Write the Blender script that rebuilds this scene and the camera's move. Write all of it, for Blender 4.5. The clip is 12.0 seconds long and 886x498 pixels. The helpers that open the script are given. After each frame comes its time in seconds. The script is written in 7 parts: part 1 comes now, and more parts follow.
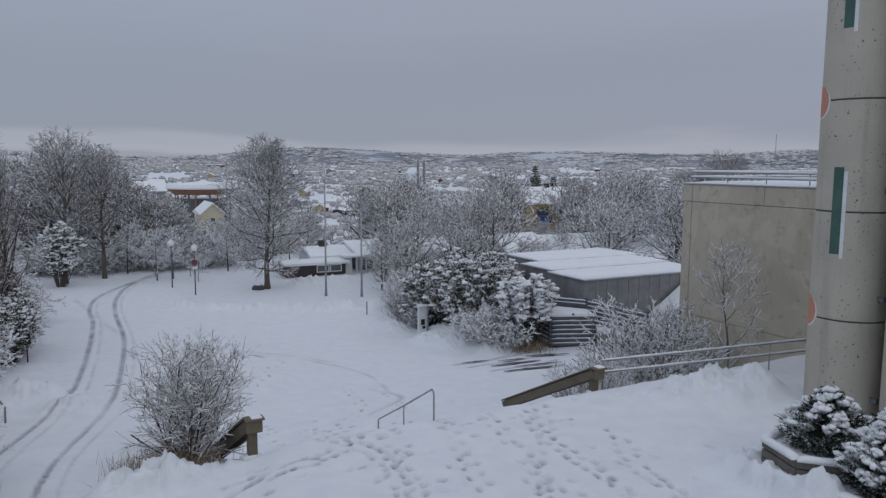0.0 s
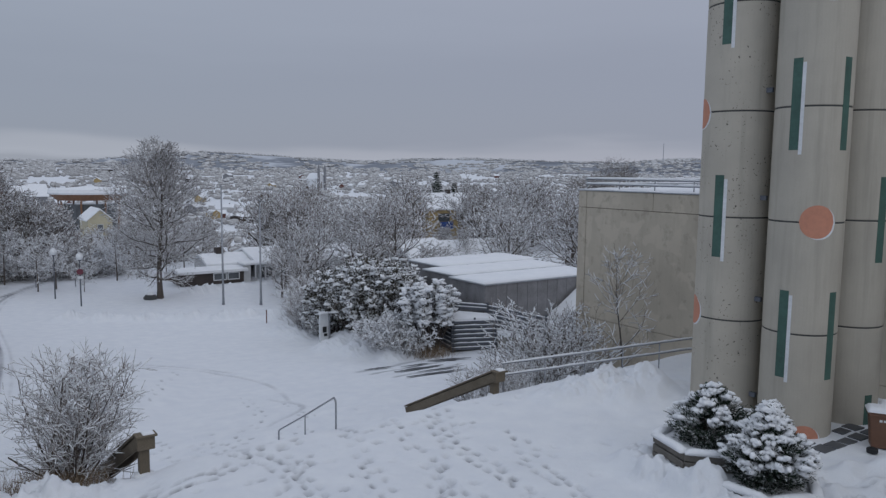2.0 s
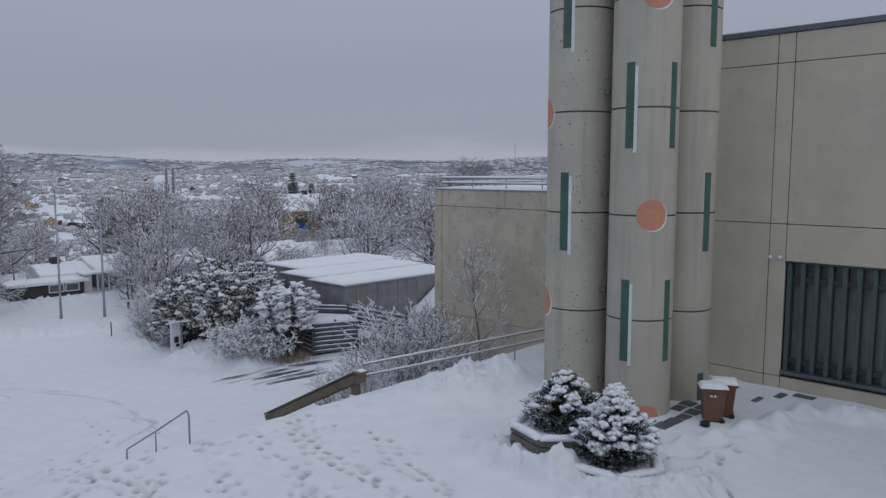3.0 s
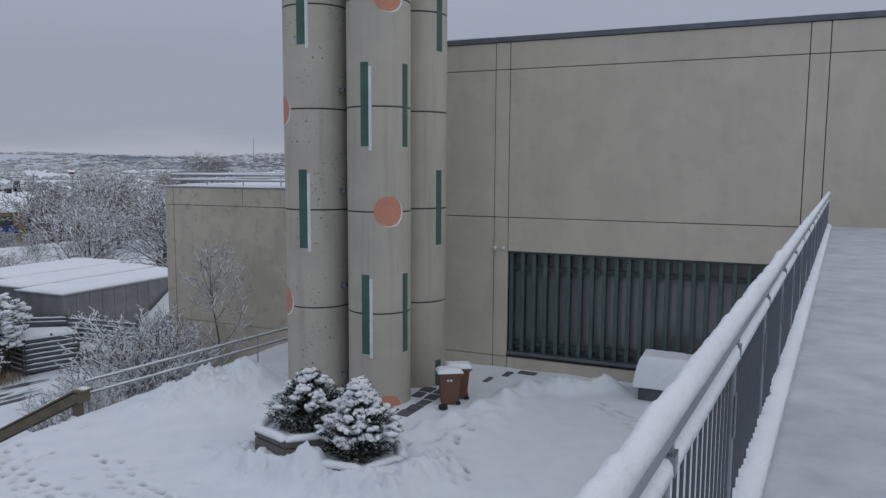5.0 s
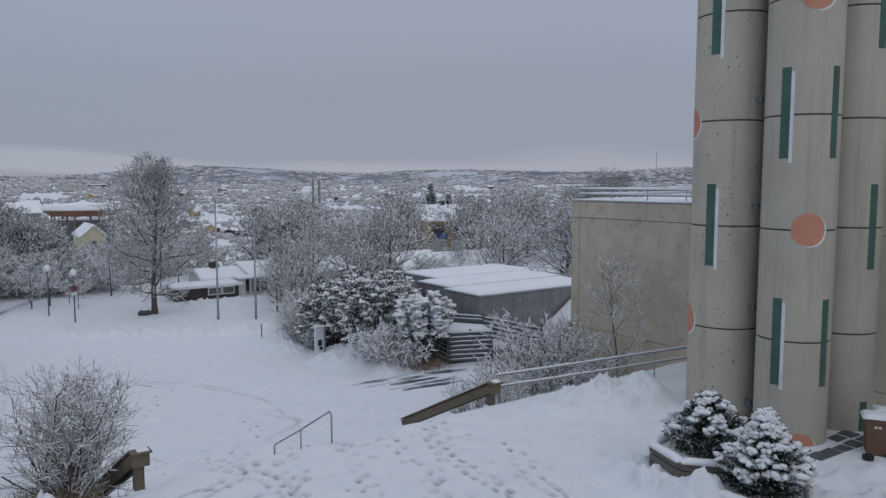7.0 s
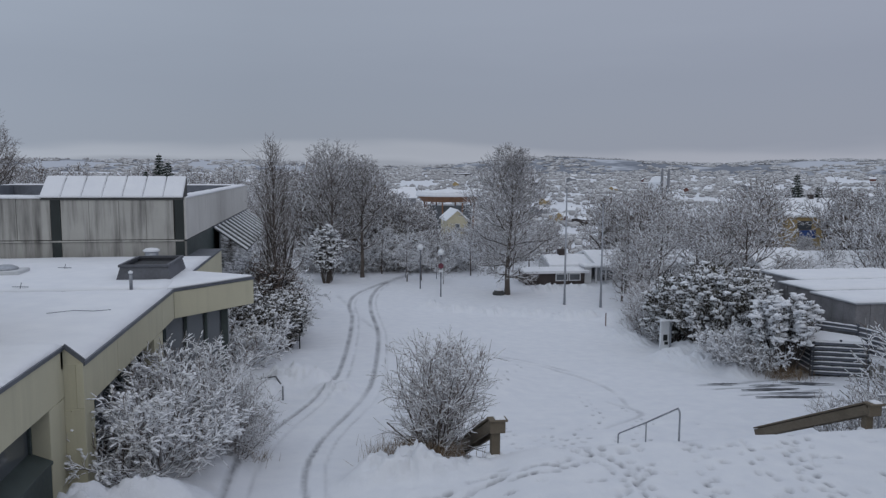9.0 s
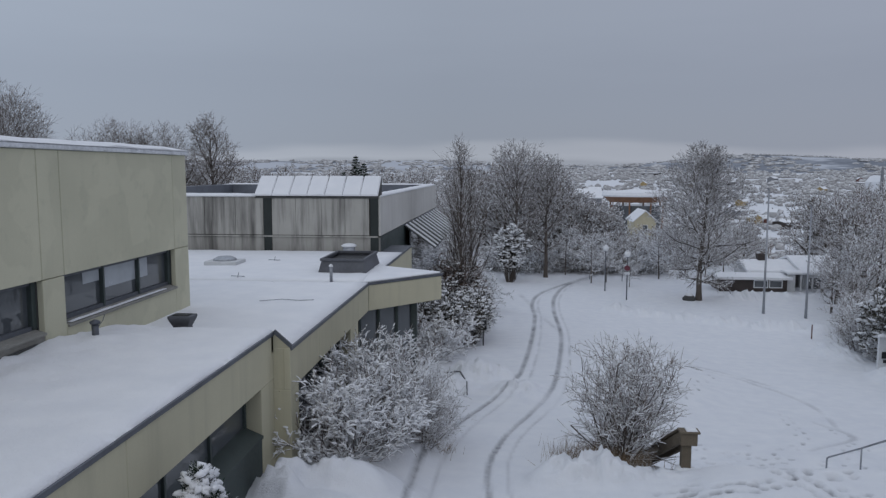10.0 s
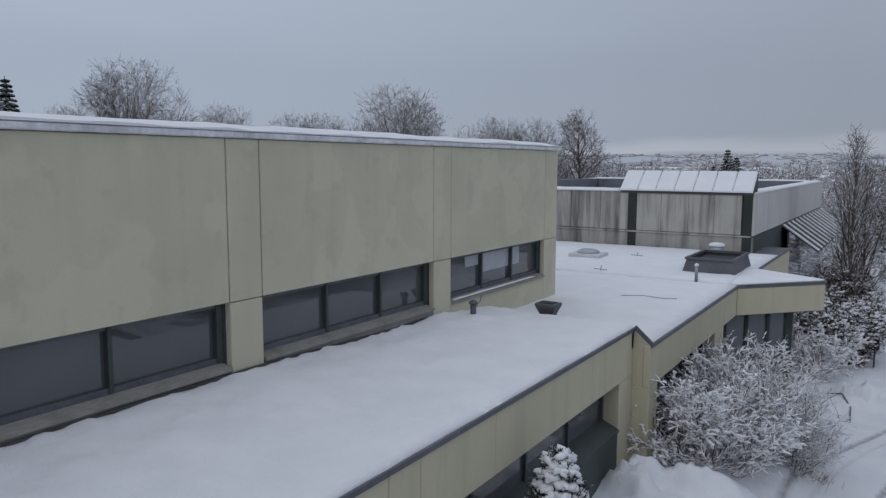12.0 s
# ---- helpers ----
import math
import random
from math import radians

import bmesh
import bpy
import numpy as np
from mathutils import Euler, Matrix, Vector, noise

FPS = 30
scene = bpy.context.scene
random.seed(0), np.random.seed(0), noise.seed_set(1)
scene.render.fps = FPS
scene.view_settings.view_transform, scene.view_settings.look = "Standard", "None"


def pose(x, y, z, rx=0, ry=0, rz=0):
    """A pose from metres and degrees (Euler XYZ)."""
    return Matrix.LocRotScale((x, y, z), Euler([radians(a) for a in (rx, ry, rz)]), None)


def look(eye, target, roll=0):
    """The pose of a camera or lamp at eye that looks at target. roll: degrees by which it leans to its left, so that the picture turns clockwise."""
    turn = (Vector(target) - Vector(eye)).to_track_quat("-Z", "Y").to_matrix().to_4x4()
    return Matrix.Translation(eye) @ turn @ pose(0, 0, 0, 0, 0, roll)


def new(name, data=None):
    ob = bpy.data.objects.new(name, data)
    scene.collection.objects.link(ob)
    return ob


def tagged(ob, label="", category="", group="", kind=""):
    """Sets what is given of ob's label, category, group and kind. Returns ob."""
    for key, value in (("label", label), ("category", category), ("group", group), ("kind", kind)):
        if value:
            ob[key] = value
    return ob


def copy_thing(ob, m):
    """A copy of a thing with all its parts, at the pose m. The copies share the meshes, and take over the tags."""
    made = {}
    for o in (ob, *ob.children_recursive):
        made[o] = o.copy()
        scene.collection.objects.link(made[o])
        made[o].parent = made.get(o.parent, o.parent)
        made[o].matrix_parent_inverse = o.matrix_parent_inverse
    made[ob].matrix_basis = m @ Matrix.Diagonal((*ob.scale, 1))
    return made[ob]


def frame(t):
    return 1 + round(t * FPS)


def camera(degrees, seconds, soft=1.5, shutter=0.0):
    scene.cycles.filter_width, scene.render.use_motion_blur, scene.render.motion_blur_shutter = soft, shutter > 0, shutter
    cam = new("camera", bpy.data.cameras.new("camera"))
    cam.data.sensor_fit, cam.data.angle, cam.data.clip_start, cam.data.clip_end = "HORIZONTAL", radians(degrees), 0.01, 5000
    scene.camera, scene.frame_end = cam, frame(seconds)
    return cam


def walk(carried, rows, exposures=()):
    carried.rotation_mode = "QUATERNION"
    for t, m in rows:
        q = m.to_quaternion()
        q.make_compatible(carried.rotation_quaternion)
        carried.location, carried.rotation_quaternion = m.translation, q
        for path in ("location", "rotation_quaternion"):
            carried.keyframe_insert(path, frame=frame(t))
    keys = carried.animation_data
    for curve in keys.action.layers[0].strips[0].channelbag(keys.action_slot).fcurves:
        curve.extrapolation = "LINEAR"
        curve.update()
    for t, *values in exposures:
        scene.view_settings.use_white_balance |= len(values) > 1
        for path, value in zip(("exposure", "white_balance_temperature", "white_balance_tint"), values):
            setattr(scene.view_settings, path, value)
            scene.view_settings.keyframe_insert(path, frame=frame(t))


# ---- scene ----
cam = camera(61.99, 12.0, 1.35)

# seconds, eye (metres), yaw, pitch and roll (degrees)
EYE_Z = 7.3
PATH = [
    (0.0, 0.0, 0.0, 0.0, -27.71, -6.64, 0.31),
    (0.5, -0.016, -0.002, 0.001, -28.06, -7.0, 0.43),
    (1.0, -0.02, 0.001, -0.007, -28.47, -6.75, 0.28),
    (1.5, -0.003, 0.003, -0.012, -30.08, -6.48, 0.45),
    (2.0, 0.027, -0.004, 0.002, -35.33, -6.12, 0.68),
    (2.5, 0.092, -0.028, -0.007, -40.49, -5.84, 0.02),
    (3.0, 0.125, -0.039, 0.0, -46.22, -6.06, 0.06),
    (3.5, 0.187, -0.031, -0.037, -51.49, -6.34, 0.13),
    (3.7, 0.195, -0.012, -0.05, -53.48, -6.35, 0.3),
    (4.1, 0.209, -0.024, -0.043, -58.64, -6.38, 0.32),
    (4.5, 0.216, -0.059, -0.014, -63.9, -6.35, 0.31),
    (4.9, 0.217, -0.096, 0.017, -66.33, -6.28, 0.28),
    (5.3, 0.209, -0.115, 0.032, -63.0, -6.21, 0.21),
    (5.5, 0.209, -0.146, 0.041, -60.25, -6.24, -0.19),
    (6.0, 0.156, -0.131, 0.028, -50.44, -5.9, -0.68),
    (6.5, 0.096, -0.057, 0.012, -42.37, -5.41, -0.09),
    (7.0, 0.035, -0.049, 0.025, -35.71, -5.23, 0.01),
    (7.2, 0.052, -0.032, 0.021, -33.21, -5.26, -0.22),
    (7.6, 0.008, -0.029, 0.026, -28.03, -5.37, -0.16),
    (8.0, -0.08, -0.029, 0.034, -22.83, -5.66, -0.01),
    (8.4, -0.174, -0.033, 0.041, -17.51, -5.96, 0.16),
    (8.8, -0.237, -0.04, 0.043, -11.92, -6.09, 0.27),
    (9.0, -0.302, -0.084, 0.03, -9.31, -6.07, 0.3),
    (9.5, -0.388, -0.073, 0.033, -1.83, -6.05, 0.63),
    (10.0, -0.428, -0.04, 0.012, 4.89, -6.13, 0.07),
    (10.5, -0.453, -0.047, -0.004, 11.98, -6.27, 0.54),
    (11.0, -0.463, -0.085, 0.036, 19.04, -6.38, 0.61),
    (11.5, -0.491, -0.112, -0.006, 26.36, -6.25, -0.11),
    (12.0, -0.543, -0.104, 0.029, 32.48, -6.63, 0.16),
]


def aim(x, y, z, yaw, pitch, roll):
    a, p = radians(yaw), radians(pitch)
    way = Vector((-math.sin(a) * math.cos(p), math.cos(a) * math.cos(p), math.sin(p)))
    eye = Vector((x, y, z + EYE_Z))
    return look(eye, eye + way, roll)


walk(cam, [(t, aim(*row)) for t, *row in PATH], [(0.0, 0.0), (2.5, 0.02), (4.9, 0.09), (5.5, 0.09), (7.0, 0.03), (9.0, -0.05), (10.5, -0.03), (12.0, 0.03)])

# ---- light ----
world = bpy.data.worlds.new("overcast_sky")
scene.world = world
world.use_nodes = True
wn, wl = world.node_tree.nodes, world.node_tree.links
wn.clear()
w_out = wn.new("ShaderNodeOutputWorld")
w_bg = wn.new("ShaderNodeBackground")
w_sky = wn.new("ShaderNodeTexSky")
w_sky.sky_type, w_sky.sun_disc = "NISHITA", False
w_sky.sun_elevation, w_sky.sun_rotation = radians(28), radians(200)
w_co = wn.new("ShaderNodeTexCoord")
w_sep = wn.new("ShaderNodeSeparateXYZ")
w_map = wn.new("ShaderNodeMapping")
w_map.inputs["Scale"].default_value = (1.0, 1.0, 7.0)
w_noise = wn.new("ShaderNodeTexNoise")
w_noise.inputs["Scale"].default_value, w_noise.inputs["Detail"].default_value, w_noise.inputs["Roughness"].default_value = 2.2, 3.0, 0.5
w_off = wn.new("ShaderNodeMath")
w_off.operation, w_off.inputs[1].default_value, w_off.inputs[2].default_value = "MULTIPLY_ADD", 0.10, -0.05
w_add = wn.new("ShaderNodeMath")
w_add.operation = "ADD"
w_ramp = wn.new("ShaderNodeValToRGB")
w_ramp.color_ramp.interpolation = "EASE"
SKY = [(0.0, 0.285, 0.315, 0.37), (0.006, 0.345, 0.379, 0.44), (0.016, 0.33, 0.363, 0.425), (0.040, 0.256, 0.291, 0.356),
       (0.10, 0.257, 0.293, 0.360), (0.22, 0.290, 0.331, 0.402), (0.42, 0.41, 0.448, 0.535), (0.65, 0.50, 0.556, 0.652), (1.0, 0.50, 0.561, 0.66)]
for k, (at, r, g, b) in enumerate(SKY):
    stop = w_ramp.color_ramp.elements[k] if k < 2 else w_ramp.color_ramp.elements.new(at)
    stop.position, stop.color = at, (r, g, b, 1)
w_mix = wn.new("ShaderNodeMixRGB")
w_mix.blend_type, w_mix.inputs[0].default_value = "ADD", 0.002
wl.new(w_co.outputs["Generated"], w_sep.inputs[0])
wl.new(w_co.outputs["Generated"], w_map.inputs[0])
wl.new(w_map.outputs[0], w_noise.inputs["Vector"])
wl.new(w_noise.outputs["Fac"], w_off.inputs[0])
wl.new(w_sep.outputs["Z"], w_add.inputs[0])
wl.new(w_off.outputs[0], w_add.inputs[1])
w_side = wn.new("ShaderNodeMapRange")
for key, v in (("From Min", 0.75), ("From Max", -0.85), ("To Min", 0.0), ("To Max", 1.0)):
    w_side.inputs[key].default_value = v
w_tint = wn.new("ShaderNodeValToRGB")
for k, (at, r, g, b) in enumerate(((0.0, 0.775, 0.743, 0.757), (0.52, 0.742, 0.737, 0.741), (1.0, 0.95, 0.964, 0.971))):
    stop = w_tint.color_ramp.elements[k] if k < 2 else w_tint.color_ramp.elements.new(at)
    stop.position, stop.color = at, (r, g, b, 1)
wl.new(w_side.outputs[0], w_tint.inputs[0])
w_bright = wn.new("ShaderNodeMixRGB")
w_bright.blend_type, w_bright.inputs[0].default_value = "MULTIPLY", 1.0
wl.new(w_sep.outputs["X"], w_side.inputs["Value"])
wl.new(w_tint.outputs[0], w_bright.inputs[2])
wl.new(w_add.outputs[0], w_ramp.inputs[0])
wl.new(w_ramp.outputs[0], w_bright.inputs[1])
wl.new(w_bright.outputs[0], w_mix.inputs[1])
wl.new(w_sky.outputs[0], w_mix.inputs[2])
wl.new(w_mix.outputs[0], w_bg.inputs["Color"])
w_bg.inputs["Strength"].default_value = 1.4
wl.new(w_bg.outputs[0], w_out.inputs["Surface"])

sun = new("sun", bpy.data.lights.new("sun", "SUN"))
sun.data.energy, sun.data.angle, sun.data.color = 0.35, radians(40), (1.0, 0.97, 0.92)
sun.matrix_world = look((0, -70, 55), (2, 10, 0))


# ---- materials ----
class Nodes:
    """A principled material and short ways to wire it."""

    def __init__(self, name):
        self.m = bpy.data.materials.new(name)
        self.m.use_nodes = True
        self.n, self.l = self.m.node_tree.nodes, self.m.node_tree.links
        self.b = self.n["Principled BSDF"]
        self.co = self.n.new("ShaderNodeTexCoord")

    def noise(self, scale, detail=4.0, rough=0.55, stretch=None):
        t = self.n.new("ShaderNodeTexNoise")
        t.inputs["Scale"].default_value, t.inputs["Detail"].default_value, t.inputs["Roughness"].default_value = scale, detail, rough
        if stretch:
            p = self.n.new("ShaderNodeMapping")
            p.inputs["Scale"].default_value = stretch
            self.l.new(self.co.outputs["Object"], p.inputs[0])
            self.l.new(p.outputs[0], t.inputs["Vector"])
        else:
            self.l.new(self.co.outputs["Object"], t.inputs["Vector"])
        return t.outputs["Fac"]

    def span(self, value, a, b, lo=0.0, hi=1.0):
        t = self.n.new("ShaderNodeMapRange")
        for key, v in zip(("From Min", "From Max", "To Min", "To Max"), (a, b, lo, hi)):
            t.inputs[key].default_value = v
        self.l.new(value, t.inputs["Value"])
        return t.outputs[0]

    def math(self, op, a, b):
        t = self.n.new("ShaderNodeMath")
        t.operation = op
        for k, v in enumerate((a, b)):
            if isinstance(v, (int, float)):
                t.inputs[k].default_value = v
            else:
                self.l.new(v, t.inputs[k])
        return t.outputs[0]

    def mix(self, fac, a, b, blend="MIX"):
        t = self.n.new("ShaderNodeMixRGB")
        t.blend_type = blend
        for k, v in enumerate((fac, a, b)):
            if isinstance(v, tuple):
                t.inputs[k].default_value = (*v, 1)
            elif isinstance(v, (int, float)):
                t.inputs[k].default_value = v
            else:
                self.l.new(v, t.inputs[k])
        return t.outputs[0]

    def random(self):
        return self.n.new("ShaderNodeObjectInfo").outputs["Random"]

    def island(self):
        return self.n.new("ShaderNodeNewGeometry").outputs["Random Per Island"]

    def up(self):
        g = self.n.new("ShaderNodeNewGeometry")
        s = self.n.new("ShaderNodeSeparateXYZ")
        self.l.new(g.outputs["Normal"], s.inputs[0])
        return s.outputs["Z"]

    def attribute(self, name):
        a = self.n.new("ShaderNodeAttribute")
        a.attribute_name = name
        return a.outputs["Fac"]

    def done(self, colour, rough=0.8, bump=None, strength=0.3, distance=0.01, metal=0.0, spec=0.3):
        for key, v in (("Base Color", colour), ("Roughness", rough), ("Metallic", metal), ("Specular IOR Level", spec)):
            if isinstance(v, tuple):
                self.b.inputs[key].default_value = (*v, 1)
            elif isinstance(v, (int, float)):
                self.b.inputs[key].default_value = v
            else:
                self.l.new(v, self.b.inputs[key])
        if bump is not None:
            t = self.n.new("ShaderNodeBump")
            t.inputs["Strength"].default_value, t.inputs["Distance"].default_value = strength, distance
            self.l.new(bump, t.inputs["Height"])
            self.l.new(t.outputs[0], self.b.inputs["Normal"])
        return self.m


WHITE = (0.80, 0.815, 0.84)


def snow_material(name, slush=False):
    k = Nodes(name)
    big, fine = k.noise(1.3, 5), k.noise(26, 6, 0.65)
    col = k.mix(k.span(big, 0.3, 0.7), (0.745, 0.76, 0.79), (0.805, 0.815, 0.835))
    if slush:
        col = k.mix(k.span(big, 0.3, 0.7), (0.68, 0.70, 0.74), (0.745, 0.76, 0.785))
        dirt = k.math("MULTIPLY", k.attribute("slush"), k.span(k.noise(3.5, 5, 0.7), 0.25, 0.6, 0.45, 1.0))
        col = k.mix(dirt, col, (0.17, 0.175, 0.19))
    mid = k.noise(6.5, 4, 0.6)
    return k.done(col, 0.75, k.math("ADD", k.math("MULTIPLY", mid, 1.6), k.math("ADD", k.math("MULTIPLY", big, 2.0), fine)), 0.42, 0.035, spec=0.2)


def trodden_snow():
    k = Nodes("trodden_snow")
    big, fine = k.noise(2.2, 5, 0.6), k.noise(22, 6, 0.65)
    col = k.mix(k.span(big, 0.3, 0.7), (0.40, 0.415, 0.44), (0.56, 0.575, 0.60))
    return k.done(col, 0.7, k.math("ADD", big, fine), 0.4, 0.03, spec=0.2)


def concrete_material(name, light, dark, stain, joint=1.0, blotch=0.0):
    k = Nodes(name)
    big, streak, fine = k.noise(0.55, 5, 0.6), k.noise(1.0, 5, 0.6, (2.6, 2.6, 0.22)), k.noise(34, 5, 0.7)
    col = k.mix(k.span(big, 0.32, 0.68), dark, light)
    col = k.mix(k.span(streak, 0.50 if joint < 1.5 else 0.43, 0.72, 0, (0.25 if blotch else 0.55) if joint < 1.5 else 0.9), col, stain)
    if blotch:
        col = k.mix(k.span(k.noise(0.75, 3, 0.45), 0.53, 0.56, 0, blotch), col, tuple(min(1, c * 1.12) for c in light))
        col = k.mix(k.span(k.noise(1.9, 4, 0.6), 0.56, 0.66, 0, blotch), col, stain)
    col = k.mix(k.span(fine, 0.2, 0.8, 0, 0.22), col, tuple(c * 0.6 for c in dark))
    col = k.mix(k.span(k.random(), 0, 1, 0.0, 0.10 * joint), col, stain)
    return k.done(col, k.span(big, 0.3, 0.7, 0.78, 0.92), fine, 0.25, 0.004)


def plain_material(name, colour, rough=0.6, metal=0.0, vary=0.25, scale=9.0, bump=0.15, spec=0.4):
    k = Nodes(name)
    a, b = k.noise(scale, 5, 0.6), k.noise(scale * 0.13, 3)
    col = k.mix(k.span(k.math("ADD", a, b), 0.7, 1.3), tuple(c * (1 - vary) for c in colour), tuple(min(1, c * (1 + vary)) for c in colour))
    return k.done(col, k.span(a, 0.3, 0.7, rough * 0.85, min(1, rough * 1.15)), a, bump, 0.003, metal, spec)


def wood_material(name, light, dark):
    k = Nodes(name)
    grain, big = k.noise(6.0, 6, 0.7, (6, 1.0, 9)), k.noise(1.6, 3)
    col = k.mix(k.span(grain, 0.3, 0.7), dark, light)
    col = k.mix(k.span(big, 0.45, 0.75, 0, 0.5), col, tuple(c * 0.55 for c in dark))
    return k.done(col, 0.85, grain, 0.4, 0.006)


def frosted_material(name, light, dark, amount=0.15, scale=7.0, width=0.45, rough=0.9):
    """Bark or leaf with snow on what faces up."""
    k = Nodes(name)
    col = k.mix(k.island(), dark, light)
    lie = k.math("ADD", k.up(), k.span(k.noise(scale, 4, 0.7), 0.25, 0.75, -0.75, 0.75))
    col = k.mix(k.span(lie, amount, amount + width), col, WHITE)
    return k.done(col, rough, spec=0.2)


def glass_material(name, tint, rough=0.03):
    k = Nodes(name)
    k.b.inputs["IOR"].default_value = 1.5
    return k.done(k.mix(k.span(k.noise(0.8, 2), 0.3, 0.7), tuple(c * 0.8 for c in tint), tint), rough, k.noise(0.7, 2), 0.02, 0.02, 0.0, 0.8)


M_SNOW = snow_material("snow")
M_TRODDEN = trodden_snow()
M_GROUND = snow_material("snow_ground", True)
M_BEIGE = concrete_material("beige_concrete", (0.55, 0.50, 0.412), (0.49, 0.445, 0.367), (0.40, 0.37, 0.305), 1.0, 0.3)
M_BLOCK = concrete_material("weathered_concrete", (0.545, 0.488, 0.40), (0.445, 0.397, 0.325), (0.30, 0.265, 0.215), 1.0, 0.5)
M_TOWER = concrete_material("tower_concrete", (0.478, 0.443, 0.378), (0.398, 0.369, 0.318), (0.29, 0.275, 0.235))
M_GREEN_CONCRETE = concrete_material("olive_concrete", (0.60, 0.582, 0.445), (0.53, 0.518, 0.392), (0.445, 0.445, 0.335), 1.0, 0.36)
M_FASCIA = concrete_material("yellow_concrete", (0.56, 0.53, 0.39), (0.50, 0.475, 0.35), (0.42, 0.40, 0.30))
M_STAINED = concrete_material("streaked_concrete", (0.50, 0.49, 0.455), (0.40, 0.39, 0.36), (0.07, 0.067, 0.064), 2.0)
M_PALE = concrete_material("pale_concrete", (0.62, 0.61, 0.58), (0.55, 0.54, 0.51), (0.45, 0.44, 0.42))
def pitted_concrete():
    k = Nodes("pitted_concrete")
    big, streak, fine, pits = k.noise(0.55, 5, 0.6), k.noise(1.0, 5, 0.6, (2.6, 2.6, 0.22)), k.noise(34, 5, 0.7), k.noise(13, 3, 0.5)
    where = k.noise(0.9, 3, 0.6)
    col = k.mix(k.span(big, 0.32, 0.68), (0.40, 0.37, 0.318), (0.48, 0.443, 0.378))
    col = k.mix(k.span(streak, 0.5, 0.72, 0, 0.5), col, (0.29, 0.275, 0.235))
    hole = k.math("MULTIPLY", k.span(pits, 0.64, 0.69), k.span(where, 0.46, 0.56))
    col = k.mix(hole, col, (0.07, 0.068, 0.06))
    return k.done(col, 0.85, k.math("SUBTRACT", fine, k.math("MULTIPLY", hole, 3.0)), 0.3, 0.006)


M_PITTED = pitted_concrete()
M_DARK = plain_material("dark_joint", (0.065, 0.067, 0.066), 0.9)
M_FLASH = plain_material("dark_flashing", (0.12, 0.13, 0.15), 0.5, 0.3)
M_RIM = plain_material("pale_roof_rim", (0.66, 0.68, 0.71), 0.5, 0.1)
M_CAP = plain_material("grey_metal_cap", (0.36, 0.38, 0.41), 0.45, 0.4)
M_STEEL = plain_material("galvanised_steel", (0.30, 0.315, 0.34), 0.45, 0.6)
M_DARKSTEEL = plain_material("dark_grey_steel", (0.115, 0.125, 0.145), 0.5, 0.4)
M_GREENWOOD = plain_material("dark_green_slat", (0.05, 0.066, 0.064), 0.5)
M_LOUVRE = plain_material("green_louvre", (0.07, 0.10, 0.095), 0.5)
M_COLUMN = plain_material("black_green_steel", (0.022, 0.028, 0.027), 0.6)
M_GREENPAINT = plain_material("green_paint", (0.052, 0.108, 0.09), 0.7)
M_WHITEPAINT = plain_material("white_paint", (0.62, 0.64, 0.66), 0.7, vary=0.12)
M_ORANGE = plain_material("orange_paint", (0.50, 0.225, 0.15), 0.75, vary=0.12)
M_WOOD = wood_material("weathered_wood", (0.185, 0.155, 0.115), (0.10, 0.082, 0.06))
M_PLANTER = wood_material("grey_wood", (0.22, 0.205, 0.185), (0.12, 0.11, 0.098))
M_SILL = wood_material("weathered_sill", (0.33, 0.325, 0.30), (0.22, 0.215, 0.195))
M_BIN = plain_material("brown_plastic", (0.15, 0.078, 0.05), 0.5, vary=0.12)
M_BLACK = plain_material("black_plastic", (0.018, 0.019, 0.021), 0.6)
M_GLASS = glass_material("dark_glass", (0.09, 0.1, 0.11))
M_GLASS_PALE = glass_material("curtained_glass", (0.32, 0.34, 0.345), 0.12)
M_PANEL = plain_material("grey_sheet_metal", (0.215, 0.212, 0.22), 0.6, 0.1)
M_ROOFGREY = plain_material("grey_hatch_metal", (0.105, 0.11, 0.125), 0.6, 0.2)
M_PAVING = plain_material("wet_paving", (0.09, 0.095, 0.105), 0.45, scale=4)
M_RED = plain_material("red_sign", (0.13, 0.035, 0.05), 0.5)
M_GLOBE = plain_material("white_globe", (0.72, 0.74, 0.76), 0.3, vary=0.05)
M_BARK = frosted_material("dark_bark", (0.115, 0.098, 0.086), (0.07, 0.06, 0.053), 0.5, 2.0)
M_TWIG = frosted_material("snowy_twigs", (0.20, 0.158, 0.128), (0.11, 0.084, 0.068), 0.3, 1.1)
M_TWIG_BARE = frosted_material("bare_twigs", (0.19, 0.165, 0.148), (0.11, 0.096, 0.086), 0.25, 1.1)
M_TWIG_WHITE = frosted_material("thickly_snowed_twigs", (0.20, 0.165, 0.138), (0.11, 0.088, 0.074), 0.15, 1.1)
M_TWIG_MID = frosted_material("well_snowed_twigs", (0.20, 0.16, 0.133), (0.105, 0.083, 0.07), 0.1, 1.1)
# twig colours lightened to put distance haze into them; snow lies on top
M_HAZED_THICKET = frosted_material("hazed_thicket", (0.40, 0.395, 0.395), (0.30, 0.295, 0.295), 0.5, 0.25, 1.2)
M_NEEDLE = frosted_material("dark_needles", (0.030, 0.050, 0.030), (0.012, 0.022, 0.016), 0.75, 9.0)
M_LEAF = frosted_material("brown_green_leaves", (0.12, 0.108, 0.08), (0.045, 0.045, 0.036), 0.3, 1.6)
M_BEECH = frosted_material("withered_leaves", (0.21, 0.145, 0.105), (0.115, 0.082, 0.064), 0.35, 1.6)
